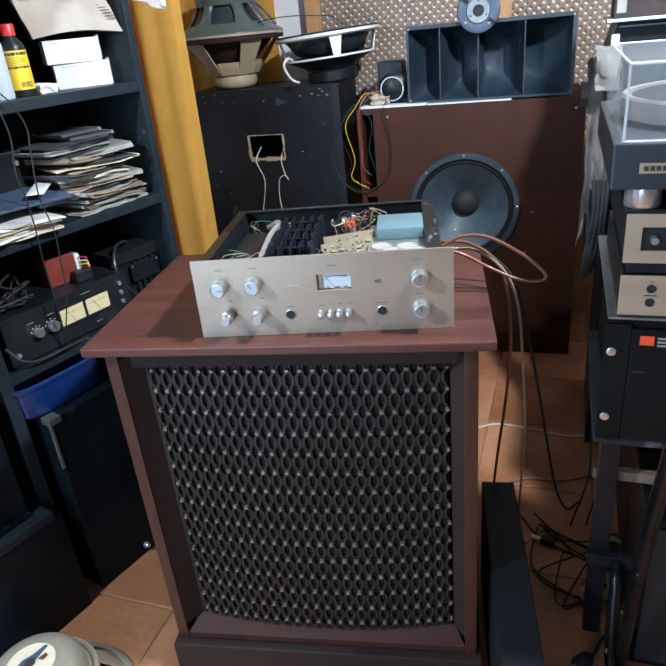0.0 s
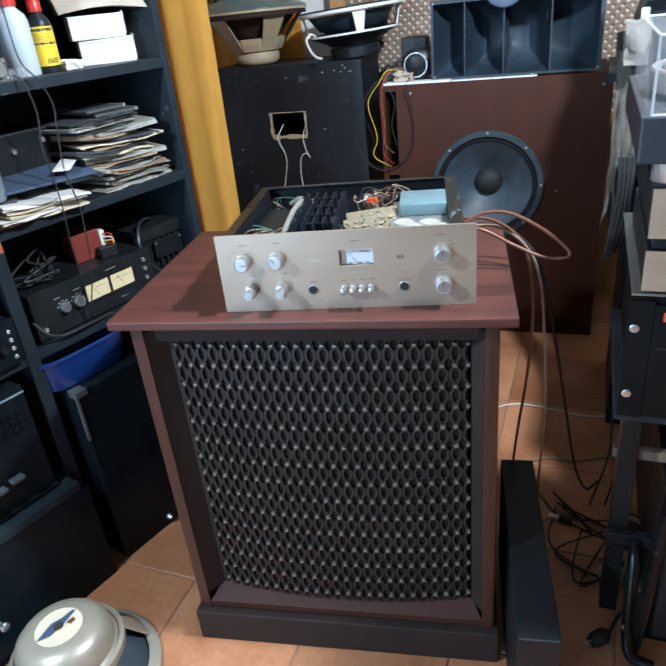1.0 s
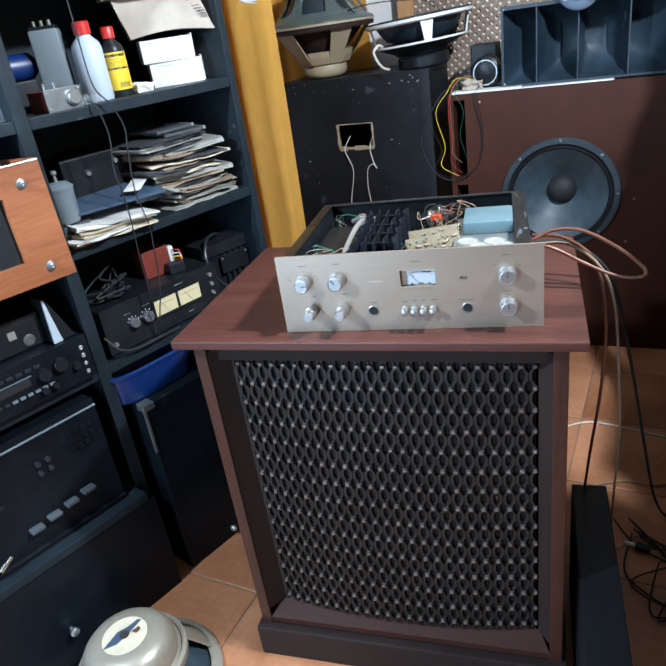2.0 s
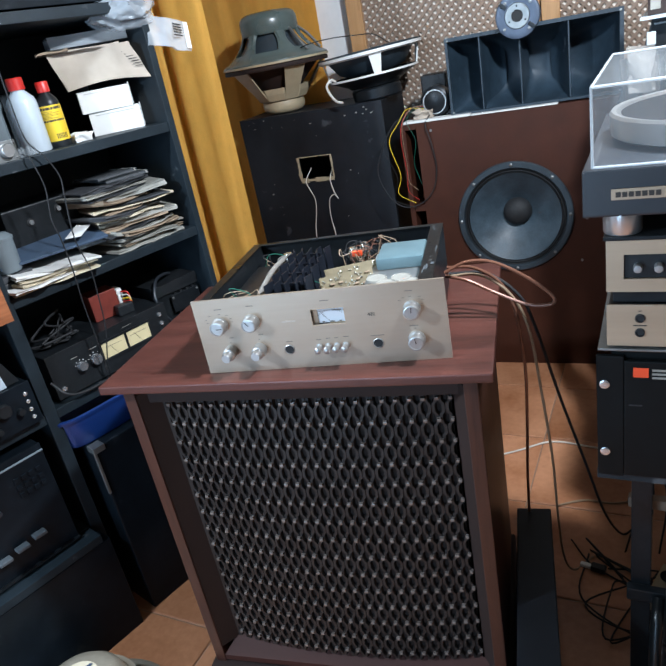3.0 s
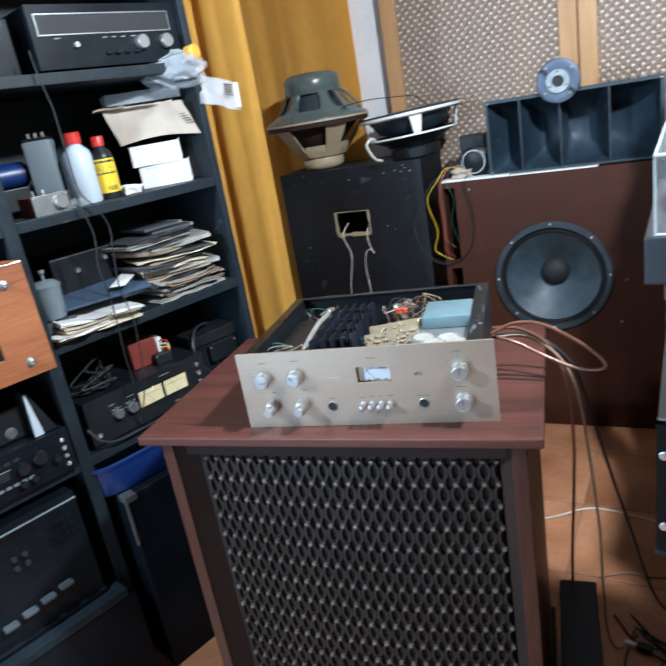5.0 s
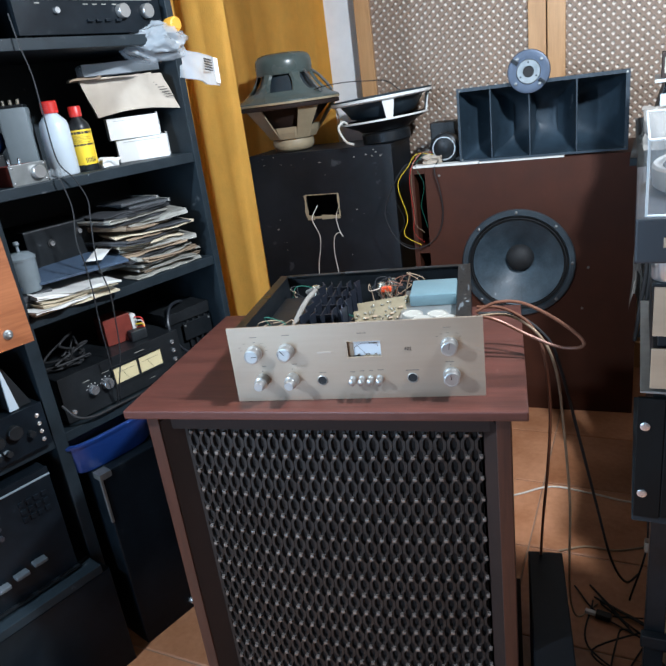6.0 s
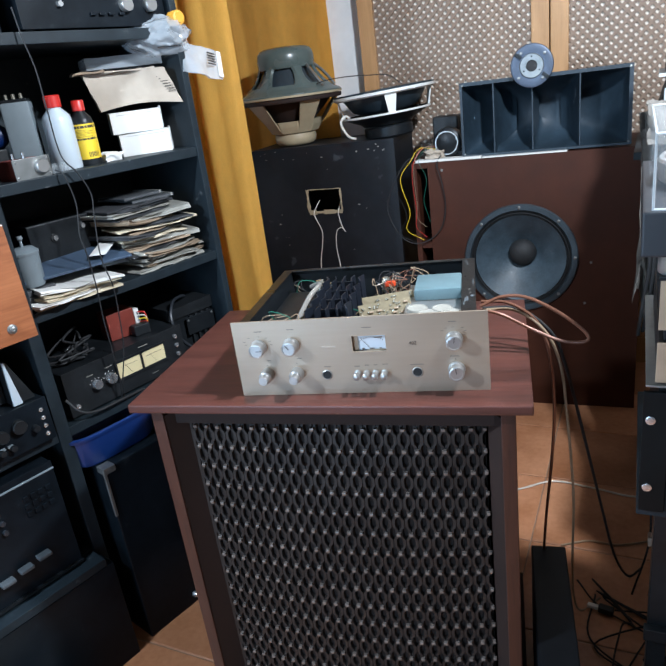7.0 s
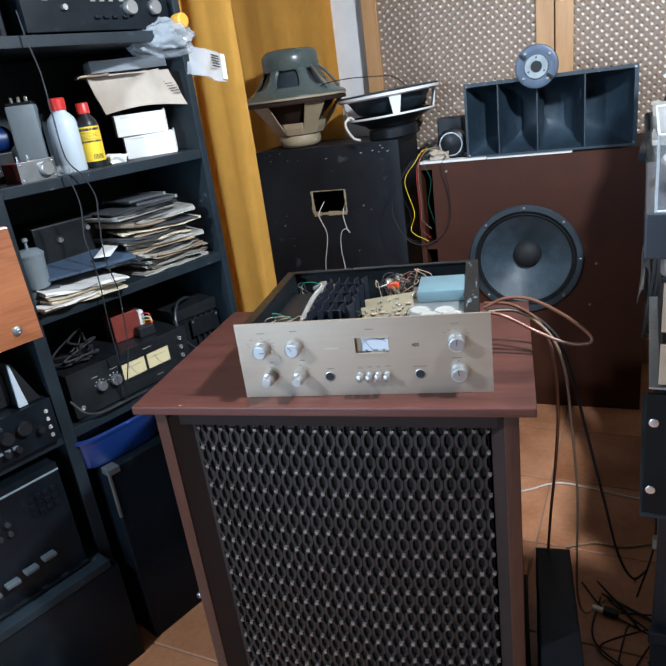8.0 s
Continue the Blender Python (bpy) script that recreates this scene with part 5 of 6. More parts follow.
def woofer(parent, m, r, frame_mat, cone_mat, screws=8):
    """A cone loudspeaker whose front looks along the lathe axis."""
    part("rim", lathe([(r, 0), (r, 0.008), (r * 0.985, 0.012), (r * 0.90, 0.012), (r * 0.88, 0.006), (r * 0.88, 0)], 56), frame_mat, parent, "black speaker rim", m, True)
    prof = [(r * 0.885, 0.002)]
    for k in range(4):
        prof += [(r * (0.875 - 0.02 * k), 0.009 if k % 2 == 0 else 0.001), (r * (0.865 - 0.02 * k), 0.005)]
    part("surround", lathe(prof, 56), RUBBER, parent, "ribbed surround", m, True)
    part("cone", lathe([(r * 0.80, 0.004), (r * 0.66, -0.022), (r * 0.45, -0.055), (r * 0.27, -0.085), (r * 0.24, -0.09)], 56), cone_mat, parent, "dark paper cone", m, True)
    part("dust_cap", lathe([(r * 0.255, -0.088), (r * 0.24, -0.072), (r * 0.19, -0.058), (r * 0.11, -0.048), (0, -0.044)], 40), RUBBER, parent, "domed dust cap", m, True)
    for k in range(screws):
        a = 2 * math.pi * k / screws
        part("screw", lathe([(0.006, 0.011), (0.006, 0.014), (0.003, 0.016), (0, 0.016)], 12), STEEL, parent, "", m @ Matrix.Translation((r * 0.945 * math.cos(a), r * 0.945 * math.sin(a), 0)))


def disc_hole_board(x0, x1, z0, z1, cx, cz, r, y0, y1, n=64, extra=()):
    """A board with a round opening."""
    bm = bmesh.new()
    def outer(a):
        dx, dz = math.cos(a), math.sin(a)
        t = min(((x1 - cx) / dx if dx > 1e-9 else 9e9), ((x0 - cx) / dx if dx < -1e-9 else 9e9), ((z1 - cz) / dz if dz > 1e-9 else 9e9), ((z0 - cz) / dz if dz < -1e-9 else 9e9))
        return cx + dx * t, cz + dz * t
    angles = sorted([2 * math.pi * k / n for k in range(n)] + [math.atan2(zz - cz, xx - cx) % (2 * math.pi) for xx in (x0, x1) for zz in (z0, z1)])
    loops = []
    for a in angles:
        ox, oz = outer(a)
        loops.append([bm.verts.new(p) for p in ((cx + r * math.cos(a), y0, cz + r * math.sin(a)), (ox, y0, oz), (ox, y1, oz), (cx + r * math.cos(a), y1, cz + r * math.sin(a)))])
    for a, b in zip(loops, loops[1:] + loops[:1]):
        for k in range(4):
            bm.faces.new((a[k], b[k], b[(k + 1) % 4], a[(k + 1) % 4]))
    bmesh.ops.recalc_face_normals(bm, faces=bm.faces)
    return bm


def bass_speaker():
    c = thing("bass_speaker", K, "large brown wooden bass speaker with a black woofer", "speaker")
    x0, x1, h, d = -0.418, 0.402, 1.008, 0.40
    part("side_panel", box(x0, x0 + 0.02, 0.0, d, 0.0, h, 0.002), BROWN_PAINT, c)
    part("side_panel", box(x1 - 0.02, x1, 0.0205, d, 0.0, h, 0.002), BROWN_PAINT, c)
    part("top", box(x0 + 0.0205, x1 - 0.0205, 0.0205, d, h - 0.020, h, 0.001), BROWN_PAINT, c)
    part("top_edge", box(x0 + 0.0205, -0.3555, 0.0, 0.020, h - 0.022, h, 0.001), BROWN_PAINT, c)
    part("back_panel", box(x0 + 0.0205, x1 - 0.0205, d - 0.02, d, 0.0, h - 0.0205, 0), BROWN_PAINT, c)
    part("bottom", box(x0 + 0.0205, x1 - 0.0205, 0.0205, d - 0.021, 0.0, 0.022, 0), BROWN_PAINT, c)
    part("port_divider", box(-0.355, -0.338, 0.0205, d - 0.021, 0.0225, h - 0.0225, 0.001), BROWN_PAINT, c)
    for z in (0.34, 0.672):
        part("port_shelf", box(x0 + 0.0205, -0.3555, 0.003, 0.16, z, z + 0.026, 0.001), BROWN_PAINT, c)
    part("baffle", disc_hole_board(-0.355, x1, 0.0, h, -0.018, 0.6216, 0.188, 0.0, 0.020), BROWN_PAINT, c, "brown painted front board")
    woofer(c, facing(-0.018, -0.0002, 0.6216), 0.210, CONE_FRAME, CONE)
    for x, z in ((0.235, 0.60), (0.215, 0.44), (-0.30, 0.975), (0.37, 0.97)):
        part("screw", lathe([(0.005, 0), (0.005, 0.002), (0, 0.003)], 10), STEEL, c, "", facing(x, 0.0, z))


bass_speaker()

for k, (a, b) in enumerate(((-0.40, -0.150), (-0.147, 0.150))):
    solo("white_strip", box(a, b, -0.004, 0.05, 1.0085, 1.0125 + 0.004 * (k == 0), 0.001), WHITE_CARD, K, "white painted strip lying on the speaker", "strip", "white strips")


def multicell_horn():
    c = thing("horn_speaker", K @ pose(0, 0.02, 1.0135, 0, 0, 0), "black four-cell horn speaker with a driver on its rim", "horn speaker")
    x0, x1, h = -0.222, 0.357, 0.262
    part("mouth_frame", frame_of_holes(x0, x1, 0, h, [(x0 + 0.009, x1 - 0.013, 0.008, h - 0.012)], 0, 0.016), HORN, c, "chipped black mouth frame")
    xs = [x0 + 0.009, -0.103, 0.032, 0.190, x1 - 0.013]
    throat = [-0.055, -0.01, 0.04, 0.09, 0.14]
    curve = [0.0, 0.03, 0.09, 0.18, 0.30, 0.45, 0.64, 0.88]
    depth = [0.004, 0.03, 0.06, 0.09, 0.115, 0.138, 0.155, 0.166]
    for k in range(1, 4):
        bm = bmesh.new()
        ring = []
        for y, u in zip(depth[:7], curve):
            x, half = xs[k] + (throat[k] - xs[k]) * u, 0.0022 + 0.006 * u
            lo, hi = 0.0085 + 0.10 * u, h - 0.0125 - 0.10 * u
            ring.append([bm.verts.new((x + s * half, y, z)) for s, z in ((-1, lo), (1, lo), (1, hi), (-1, hi))])
        for a, b in zip(ring, ring[1:]):
            for q in range(4):
                bm.faces.new((a[q], a[(q + 1) % 4], b[(q + 1) % 4], b[q]))
        bm.faces.new(ring[0]), bm.faces.new(ring[-1][::-1])
        bmesh.ops.recalc_face_normals(bm, faces=bm.faces)
        part("cell_divider", bm, HORN, c, smooth=True)
    # flared walls: each cell narrows to a throat with rounded corners
    for k in range(4):
        bm = bmesh.new()
        ring = []
        for y, u in zip(depth, curve):
            y += 0.0125
            a, b = xs[k] + 0.0025 + (throat[k] - xs[k]) * u, xs[k + 1] - 0.0025 + (throat[k + 1] - xs[k + 1]) * u
            lo, hi = 0.009 + 0.10 * u, h - 0.013 - 0.10 * u
            if not u:
                a, b, lo, hi = a - 0.005, b + 0.005, lo - 0.004, hi + 0.004
            mx, mz, hx, hz, n = (a + b) / 2, (lo + hi) / 2, (b - a) / 2, (hi - lo) / 2, 2.0 / (9.0 - 6.5 * min(1.0, u * 1.6)) if u else 0.015
            row = []
            for q in range(28):
                t = 2 * math.pi * (q + 0.5) / 28
                cs, sn = math.cos(t), math.sin(t)
                row.append(bm.verts.new((mx + hx * math.copysign(abs(cs) ** n, cs), y, mz + hz * math.copysign(abs(sn) ** n, sn))))
            ring.append(row)
        for a, b in zip(ring, ring[1:]):
            for q in range(28):
                bm.faces.new((a[q], a[(q + 1) % 28], b[(q + 1) % 28], b[q]))
        bm.faces.new(ring[-1])
        bmesh.ops.recalc_face_normals(bm, faces=bm.faces)
        part("horn_cell", bm, HORN, c, smooth=True)
    part("back_shell", prism([(x0 + 0.004, 0.0165), (x1 - 0.004, 0.0165), (0.16, 0.20), (-0.08, 0.20)], 0.004, 0.0078, 0), HORN, c)
    part("back_shell", prism([(x0 + 0.004, 0.0165), (x1 - 0.004, 0.0165), (0.16, 0.20), (-0.08, 0.20)], h - 0.0118, h - 0.006, 0), HORN, c)
    d = part("driver", lathe([(0, -0.05), (0.060, -0.05), (0.070, -0.042), (0.072, 0), (0.070, 0.006), (0.064, 0.008), (0.048, 0.006), (0, 0.006)], 48), SLATE, c, "grey compression driver", facing(0.034, -0.020, h + 0.030), True)
    part("polished_ring", lathe([(0.019, 0.0065), (0.019, 0.012), (0.038, 0.012), (0.040, 0.010), (0.040, 0.0065)], 40), STEEL, d, "polished aluminium throat ring", smooth=True)
    part("throat", lathe([(0, 0.007), (0.0195, 0.007), (0.0195, 0.011)], 28), RUBBER, d)
    for k in range(2):
        a = radians(-38 + 180 * k)
        part("terminal_clip", box(-0.006, 0.006, 0.044, 0.070, 0.0065, 0.012, 0.001), BLACK_METAL, d, m=Matrix.Rotation(a - math.pi / 2, 4, "Z"))
    for k in range(3):
        a = radians(90 + 120 * k)
        part("ring_screw", lathe([(0.003, 0.0122), (0.003, 0.0132), (0, 0.0136)], 10), BLACK_METAL, d, "", Matrix.Translation((0.030 * math.cos(a), 0.030 * math.sin(a), 0)))
    for k in range(4):
        a = radians(40 + 90 * k)
        part("bolt", lathe([(0.005, 0.0075), (0.005, 0.0105), (0, 0.0115)], 10), STEEL, d, "", Matrix.Translation((0.056 * math.cos(a), 0.056 * math.sin(a), 0)))
    for x, z in ((x0 + 0.010, h - 0.010), (x1 - 0.010, h - 0.010), (x0 + 0.010, 0.010), (x1 - 0.010, 0.010)):
        part("bolt", lathe([(0.004, 0), (0.004, 0.002), (0, 0.003)], 10), STEEL, c, "", facing(x, 0, z))


multicell_horn()

c = thing("horn_driver", K @ Matrix.Translation((-0.285, 0.075, 1.0130)), "black compression driver standing on the speaker", "driver")
part("magnet", lathe([(0, -0.03), (0.052, -0.03), (0.055, -0.026), (0.055, 0.02), (0.045, 0.028), (0, 0.03)], 36), BLACK_METAL, c, "", facing(0, 0, 0.056), True)
part("front_ring", lathe([(0.040, 0.028), (0.040, 0.032), (0.044, 0.032), (0.044, 0.026)], 36), ALU, c, "pale metal ring", facing(0, 0, 0.056), True)
part("lug", box(-0.07, 0.07, 0.0, 0.05, 0.0, 0.022, 0.004), BLACK_PLASTIC, c)
solo("dark_adapter", box(0, 0.10, 0, 0.08, 0, 0.15, 0.006), BLACK_PLASTIC, K @ pose(-0.36, 0.16, 1.0085), "dark plastic box behind the driver", "box")


def black_speaker_box():
    c = thing("black_cabinet", K, "scuffed black speaker box with a rough cut hole", "speaker")
    x0, x1, y0, d, h = -1.150, -0.508, 0.10, 0.46, 1.100
    bm = frame_of_holes(x0, x1, 0, h, [(-0.912, -0.760, 0.820, 0.918)], y0, y0 + 0.018)
    part("front_board", bm, BLACK_PAINT, c, "scuffed black front board")
    part("side_panel", box(x0, x0 + 0.018, y0 + 0.0185, d, 0, h - 0.0185, 0.001), BLACK_PAINT, c)
    part("side_panel", box(x1 - 0.018, x1, y0 + 0.0185, d - 0.06, 0, h - 0.0185, 0.001), BLACK_PAINT, c)
    part("top", box(x0, x1, y0 + 0.0185, d - 0.06, h - 0.018, h, 0.001), BLACK_PAINT, c)
    part("back_panel", box(x0 + 0.02, x1 - 0.02, d - 0.09, d - 0.07, 0, h - 0.02, 0), BLACK_PAINT, c)
    rnd = random.Random(2)
    hole = [(-0.912, 0.820), (-0.760, 0.820), (-0.760, 0.918), (-0.912, 0.918)]
    for (ax, az), (bx, bz), w in zip(hole, hole[1:] + hole[:1], (0.009, 0.004, 0.002, 0.007)):
        n = 9
        bm = bmesh.new()
        for k in range(n):
            u, v = k / n, (k + 1) / n
            ww = w * rnd.uniform(0.5, 1.2)
            px, pz, qx, qz = ax + (bx - ax) * u, az + (bz - az) * u, ax + (bx - ax) * v, az + (bz - az) * v
            box(min(px, qx) - (ww if ax == bx else 0), max(px, qx) + (ww if ax == bx else 0), y0 - 0.0012, y0 - 0.0002, min(pz, qz) - (ww if az == bz else 0), max(pz, qz) + (ww if az == bz else 0), 0, bm)
        part("raw_edge", bm, CREAM, c, "raw chipped wood edge")
    bm = bmesh.new()
    for k in range(26):
        x, z, w = (rnd.uniform(x0 + 0.02, x1 - 0.02), h - rnd.uniform(0.004, 0.05) if k < 15 else rnd.uniform(0.45, 1.05), rnd.uniform(0.0015, 0.005))
        v = [bm.verts.new((x + w * rnd.uniform(0.6, 1.4) * math.cos(a), y0 - 0.0006, z + w * rnd.uniform(0.3, 0.9) * math.sin(a))) for a in (0, 1.1, 2.2, 3.2, 4.3, 5.3)]
        bm.faces.new(v)
    part("paint_chip", bm, PAPER_GREY, c, "pale chips in the paint")["kind"] = "stuff"
    for pts in ([(-0.885, 0.16, 0.86), (-0.888, 0.095, 0.825), (-0.885, 0.090, 0.80), (-0.862, 0.090, 0.74), (-0.868, 0.090, 0.68), (-0.886, 0.090, 0.60), (-0.895, 0.092, 0.48)],
                [(-0.782, 0.16, 0.86), (-0.776, 0.095, 0.825), (-0.775, 0.090, 0.80), (-0.765, 0.088, 0.757), (-0.752, 0.085, 0.735), (-0.770, 0.088, 0.752), (-0.795, 0.090, 0.73), (-0.803, 0.090, 0.66), (-0.796, 0.090, 0.58), (-0.80, 0.092, 0.48)]):
        part("white_wire", tube(pts, 0.0019), WHITE_WIRE, c, "white wire hanging from the hole", smooth=True)


black_speaker_box()


def basket(parent, r, r2, z0, z1, mat, legs, width, inside, turn=0.0):
    """Flat rim at z0, slanting legs to the magnet plate at z1, cone within."""
    s = 1 if z1 > z0 else -1
    part("rim", lathe([(r, z0), (r, z0 + 0.010 * s), (r * 0.95, z0 + 0.016 * s), (r * 0.86, z0 + 0.016 * s), (r * 0.86, z0)], 56), mat, parent, "cast rim", smooth=True)
    for k in range(legs):
        a = 2 * math.pi * k / legs + turn
        bm = bmesh.new()
        ring = []
        for u in (0, 0.12, 0.8, 1.0):
            rr = r * 0.93 + (r2 - r * 0.93) * (u if u < 0.9 else 1.0)
            zz = z0 + 0.012 * s + (z1 - z0 - 0.012 * s) * u
            w = width * (1 - 0.45 * u)
            ring.append([bm.verts.new((rr * math.cos(a) - t * math.sin(a) + q * math.cos(a), rr * math.sin(a) + t * math.cos(a) + q * math.sin(a), zz)) for t, q in ((-w, 0), (w, 0), (w, -0.006), (-w, -0.006))])
        for p, q in zip(ring, ring[1:]):
            for j in range(4):
                bm.faces.new((p[j], p[(j + 1) % 4], q[(j + 1) % 4], q[j]))
        bm.faces.new(ring[0]), bm.faces.new(ring[-1][::-1])
        bmesh.ops.recalc_face_normals(bm, faces=bm.faces)
        part("basket_leg", bm, mat, parent)
    part("cone", lathe([(r * 0.86, z0 + 0.004 * s), (r2 * 0.75, z0 + (z1 - z0) * 0.8), (r2 * 0.5, z1)], 48), inside, parent, "dark paper cone", smooth=True)


DX = K @ Matrix.Translation((-0.980, 0.215, 1.1005))
c = thing("cream_woofer", DX, "cream cast-frame woofer lying magnet down", "woofer")
part("magnet", lathe([(0, 0), (0.060, 0), (0.078, 0.006), (0.088, 0.018), (0.091, 0.034), (0.088, 0.050), (0.080, 0.056), (0, 0.056)], 48), CREAM, c, "cream magnet cover", smooth=True)
basket(c, 0.214, 0.098, 0.196, 0.056, CREAM, 5, 0.046, WALNUT_DARK, 0.52)
part("collar", lathe([(0.084, 0.052), (0.104, 0.056), (0.120, 0.082), (0.128, 0.104), (0.122, 0.104), (0.096, 0.060)], 10), CREAM, c, "faceted cream collar", Matrix.Rotation(0.52 - math.pi / 10, 4, "Z"))
part("front_gasket", lathe([(0.217, 0.1805), (0.2195, 0.184), (0.2195, 0.1955), (0.214, 0.1965)], 56), WALNUT_DARK, c, "dark brown gasket edge", smooth=True)
c = thing("green_woofer", DX @ Matrix.Translation((0, 0, 0.1985)), "sage grey woofer stacked face down on another", "woofer")
part("rim", lathe([(0.190, 0.0), (0.220, 0.0), (0.2215, 0.004), (0.2205, 0.013), (0.214, 0.018), (0.196, 0.026), (0.178, 0.038), (0.168, 0.048), (0.162, 0.048), (0.176, 0.028)], 64), SAGE, c, "sloping cast rim", smooth=True)
part("rim_gasket", lathe([(0.2212, 0.0), (0.2228, 0.001), (0.2228, 0.008), (0.2214, 0.009)], 64), CREAM, c, "pale gasket edge", smooth=True)
part("cone", lathe([(0.185, 0.006), (0.150, 0.040), (0.112, 0.080), (0.095, 0.115)], 48), CONE_FRAME, c, "dark paper cone", smooth=True)
for k in range(6):
    # cast legs sweep up in a hollow curve to the magnet
    bm = bmesh.new()
    ring = []
    a = 2 * math.pi * k / 6 + 0.28
    for z, rr, w in ((0.040, 0.172, 0.044), (0.056, 0.155, 0.031), (0.075, 0.139, 0.023), (0.095, 0.126, 0.020), (0.112, 0.118, 0.024), (0.124, 0.114, 0.034)):
        ring.append([bm.verts.new((p * math.cos(a) - t * math.sin(a), p * math.sin(a) + t * math.cos(a), z)) for p, t in ((rr - 0.007, -w), (rr - 0.012, -w), (rr - 0.006, w), (rr - 0.007, w), (rr + 0.002, w * 0.6), (rr + 0.002, -w * 0.6))])
    for p, q in zip(ring, ring[1:]):
        for n in range(6):
            bm.faces.new((p[n], p[(n + 1) % 6], q[(n + 1) % 6], q[n]))
    bm.faces.new(ring[0]), bm.faces.new(ring[-1][::-1])
    bmesh.ops.recalc_face_normals(bm, faces=bm.faces)
    part("basket_leg", bm, SAGE, c, smooth=True)
part("magnet", lathe([(0.100, 0.112), (0.116, 0.114), (0.1195, 0.120), (0.1195, 0.160), (0.116, 0.176), (0.106, 0.188), (0.090, 0.195), (0.060, 0.198), (0, 0.199)], 56), SAGE, c, "glossy sage magnet cover", smooth=True)
for a in (20, -20):
    part("terminal_lead", tube([(0.112 * math.cos(radians(a)), 0.112 * math.sin(radians(a)), 0.125), (0.155 * math.cos(radians(a * 1.2)), 0.155 * math.sin(radians(a * 1.2)), 0.085), (0.195 * math.cos(radians(a)), 0.195 * math.sin(radians(a)), 0.03)], 0.006), STEEL, c, smooth=True)
c = thing("white_woofer", K @ Matrix.Translation((-0.555, 0.215, 1.1005)) @ pose(0, 0, 0, 0, -3.5, 0), "white-framed woofer lying magnet down on the box", "woofer")
part("magnet", lathe([(0, 0.0), (0.095, 0.0), (0.100, 0.006), (0.100, 0.040), (0.094, 0.046), (0.070, 0.047), (0, 0.048)], 48), BLACK_METAL, c, "black ring magnet", smooth=True)
basket(c, 0.208, 0.178, 0.180, 0.095, WHITE_PLASTIC, 4, 0.024, CONE_FRAME, 0.42)
part("lower_ring", lathe([(0.178, 0.090), (0.182, 0.091), (0.182, 0.097), (0.177, 0.098), (0.174, 0.094), (0.178, 0.090)], 56), WHITE_PLASTIC, c, smooth=True)
part("basket_floor", lathe([(0.172, 0.098), (0.174, 0.094), (0.172, 0.088), (0.11, 0.06), (0.10, 0.05)], 48), BLACK_METAL, c, smooth=True)
part("flat_gasket", lathe([(0.204, 0.1805), (0.208, 0.186), (0.10, 0.188), (0, 0.182)], 48), CONE, c, "black front gasket", smooth=True)
part("lead", tube([(-0.12, -0.12, 0.10), (-0.13, -0.14, 0.11), (-0.145, -0.16, 0.09), (-0.135, -0.16, 0.055), (-0.115, -0.165, 0.03), (-0.09, -0.165, 0.02)], 0.005), WHITE_WIRE, c, "white looped lead", smooth=True)
cable("thin_lead", [K @ Vector(p) for p in ((-0.86, 0.16, 1.33), (-0.78, 0.12, 1.345), (-0.70, 0.16, 1.35), (-0.62, 0.2, 1.345), (-0.55, 0.25, 1.335), (-0.50, 0.28, 1.292))], 0.002, RUBBER, "thin dark lead across the woofers")

# coloured leads over the corner of the bass speaker
for k, (mt, nm, dx, drop, bow) in enumerate(((YELLOW, "yellow", -0.01, 0.29, -0.045), (GREEN_WIRE, "green", 0.02, 0.22, 0.028), (RED, "red", 0.004, 0.28, -0.012), (TAN_WIRE, "tan", 0.006, 0.24, -0.006), (RUBBER, "black", -0.012, 0.31, -0.075))):
    x = -0.405 + dx
    pts = [(-0.33, 0.05, 1.05 + 0.004 * k), (x + 0.03, 0.02, 1.06), (x, -0.012, 1.02), (x + bow, -0.018, 0.95), (x + bow * 0.4, -0.014, 1.0 - drop * 0.6), (x + bow * 0.8, -0.012, 1.0 - drop * 0.85), (x + 0.03, -0.012, 1.0 - drop)]
    cable("loose_wire", [K @ Vector(p) for p in pts], 0.0012 if k == 0 else 0.0008, mt, "loose %s wire hanging off the speaker" % nm)
cable("loose_wire", [K @ Vector(p) for p in ((-0.30, 0.03, 1.035), (-0.315, -0.01, 1.0), (-0.30, -0.012, 0.93), (-0.292, -0.008, 0.84), (-0.31, -0.01, 0.76), (-0.36, -0.012, 0.71), (-0.43, -0.02, 0.70), (-0.49, -0.02, 0.75), (-0.52, -0.02, 0.86), (-0.44, -0.02, 1.01), (-0.39, 0.02, 1.03))], 0.0022, RUBBER, "thin black wire looping off the speaker")
solo("wire_tuft", crumple(-0.36, -0.30, 0.02, 0.06, 1.0175, 1.045, 0.016, 4, 7.0, 60), CARD, K, "tuft of tangled bare wire ends", "wire")


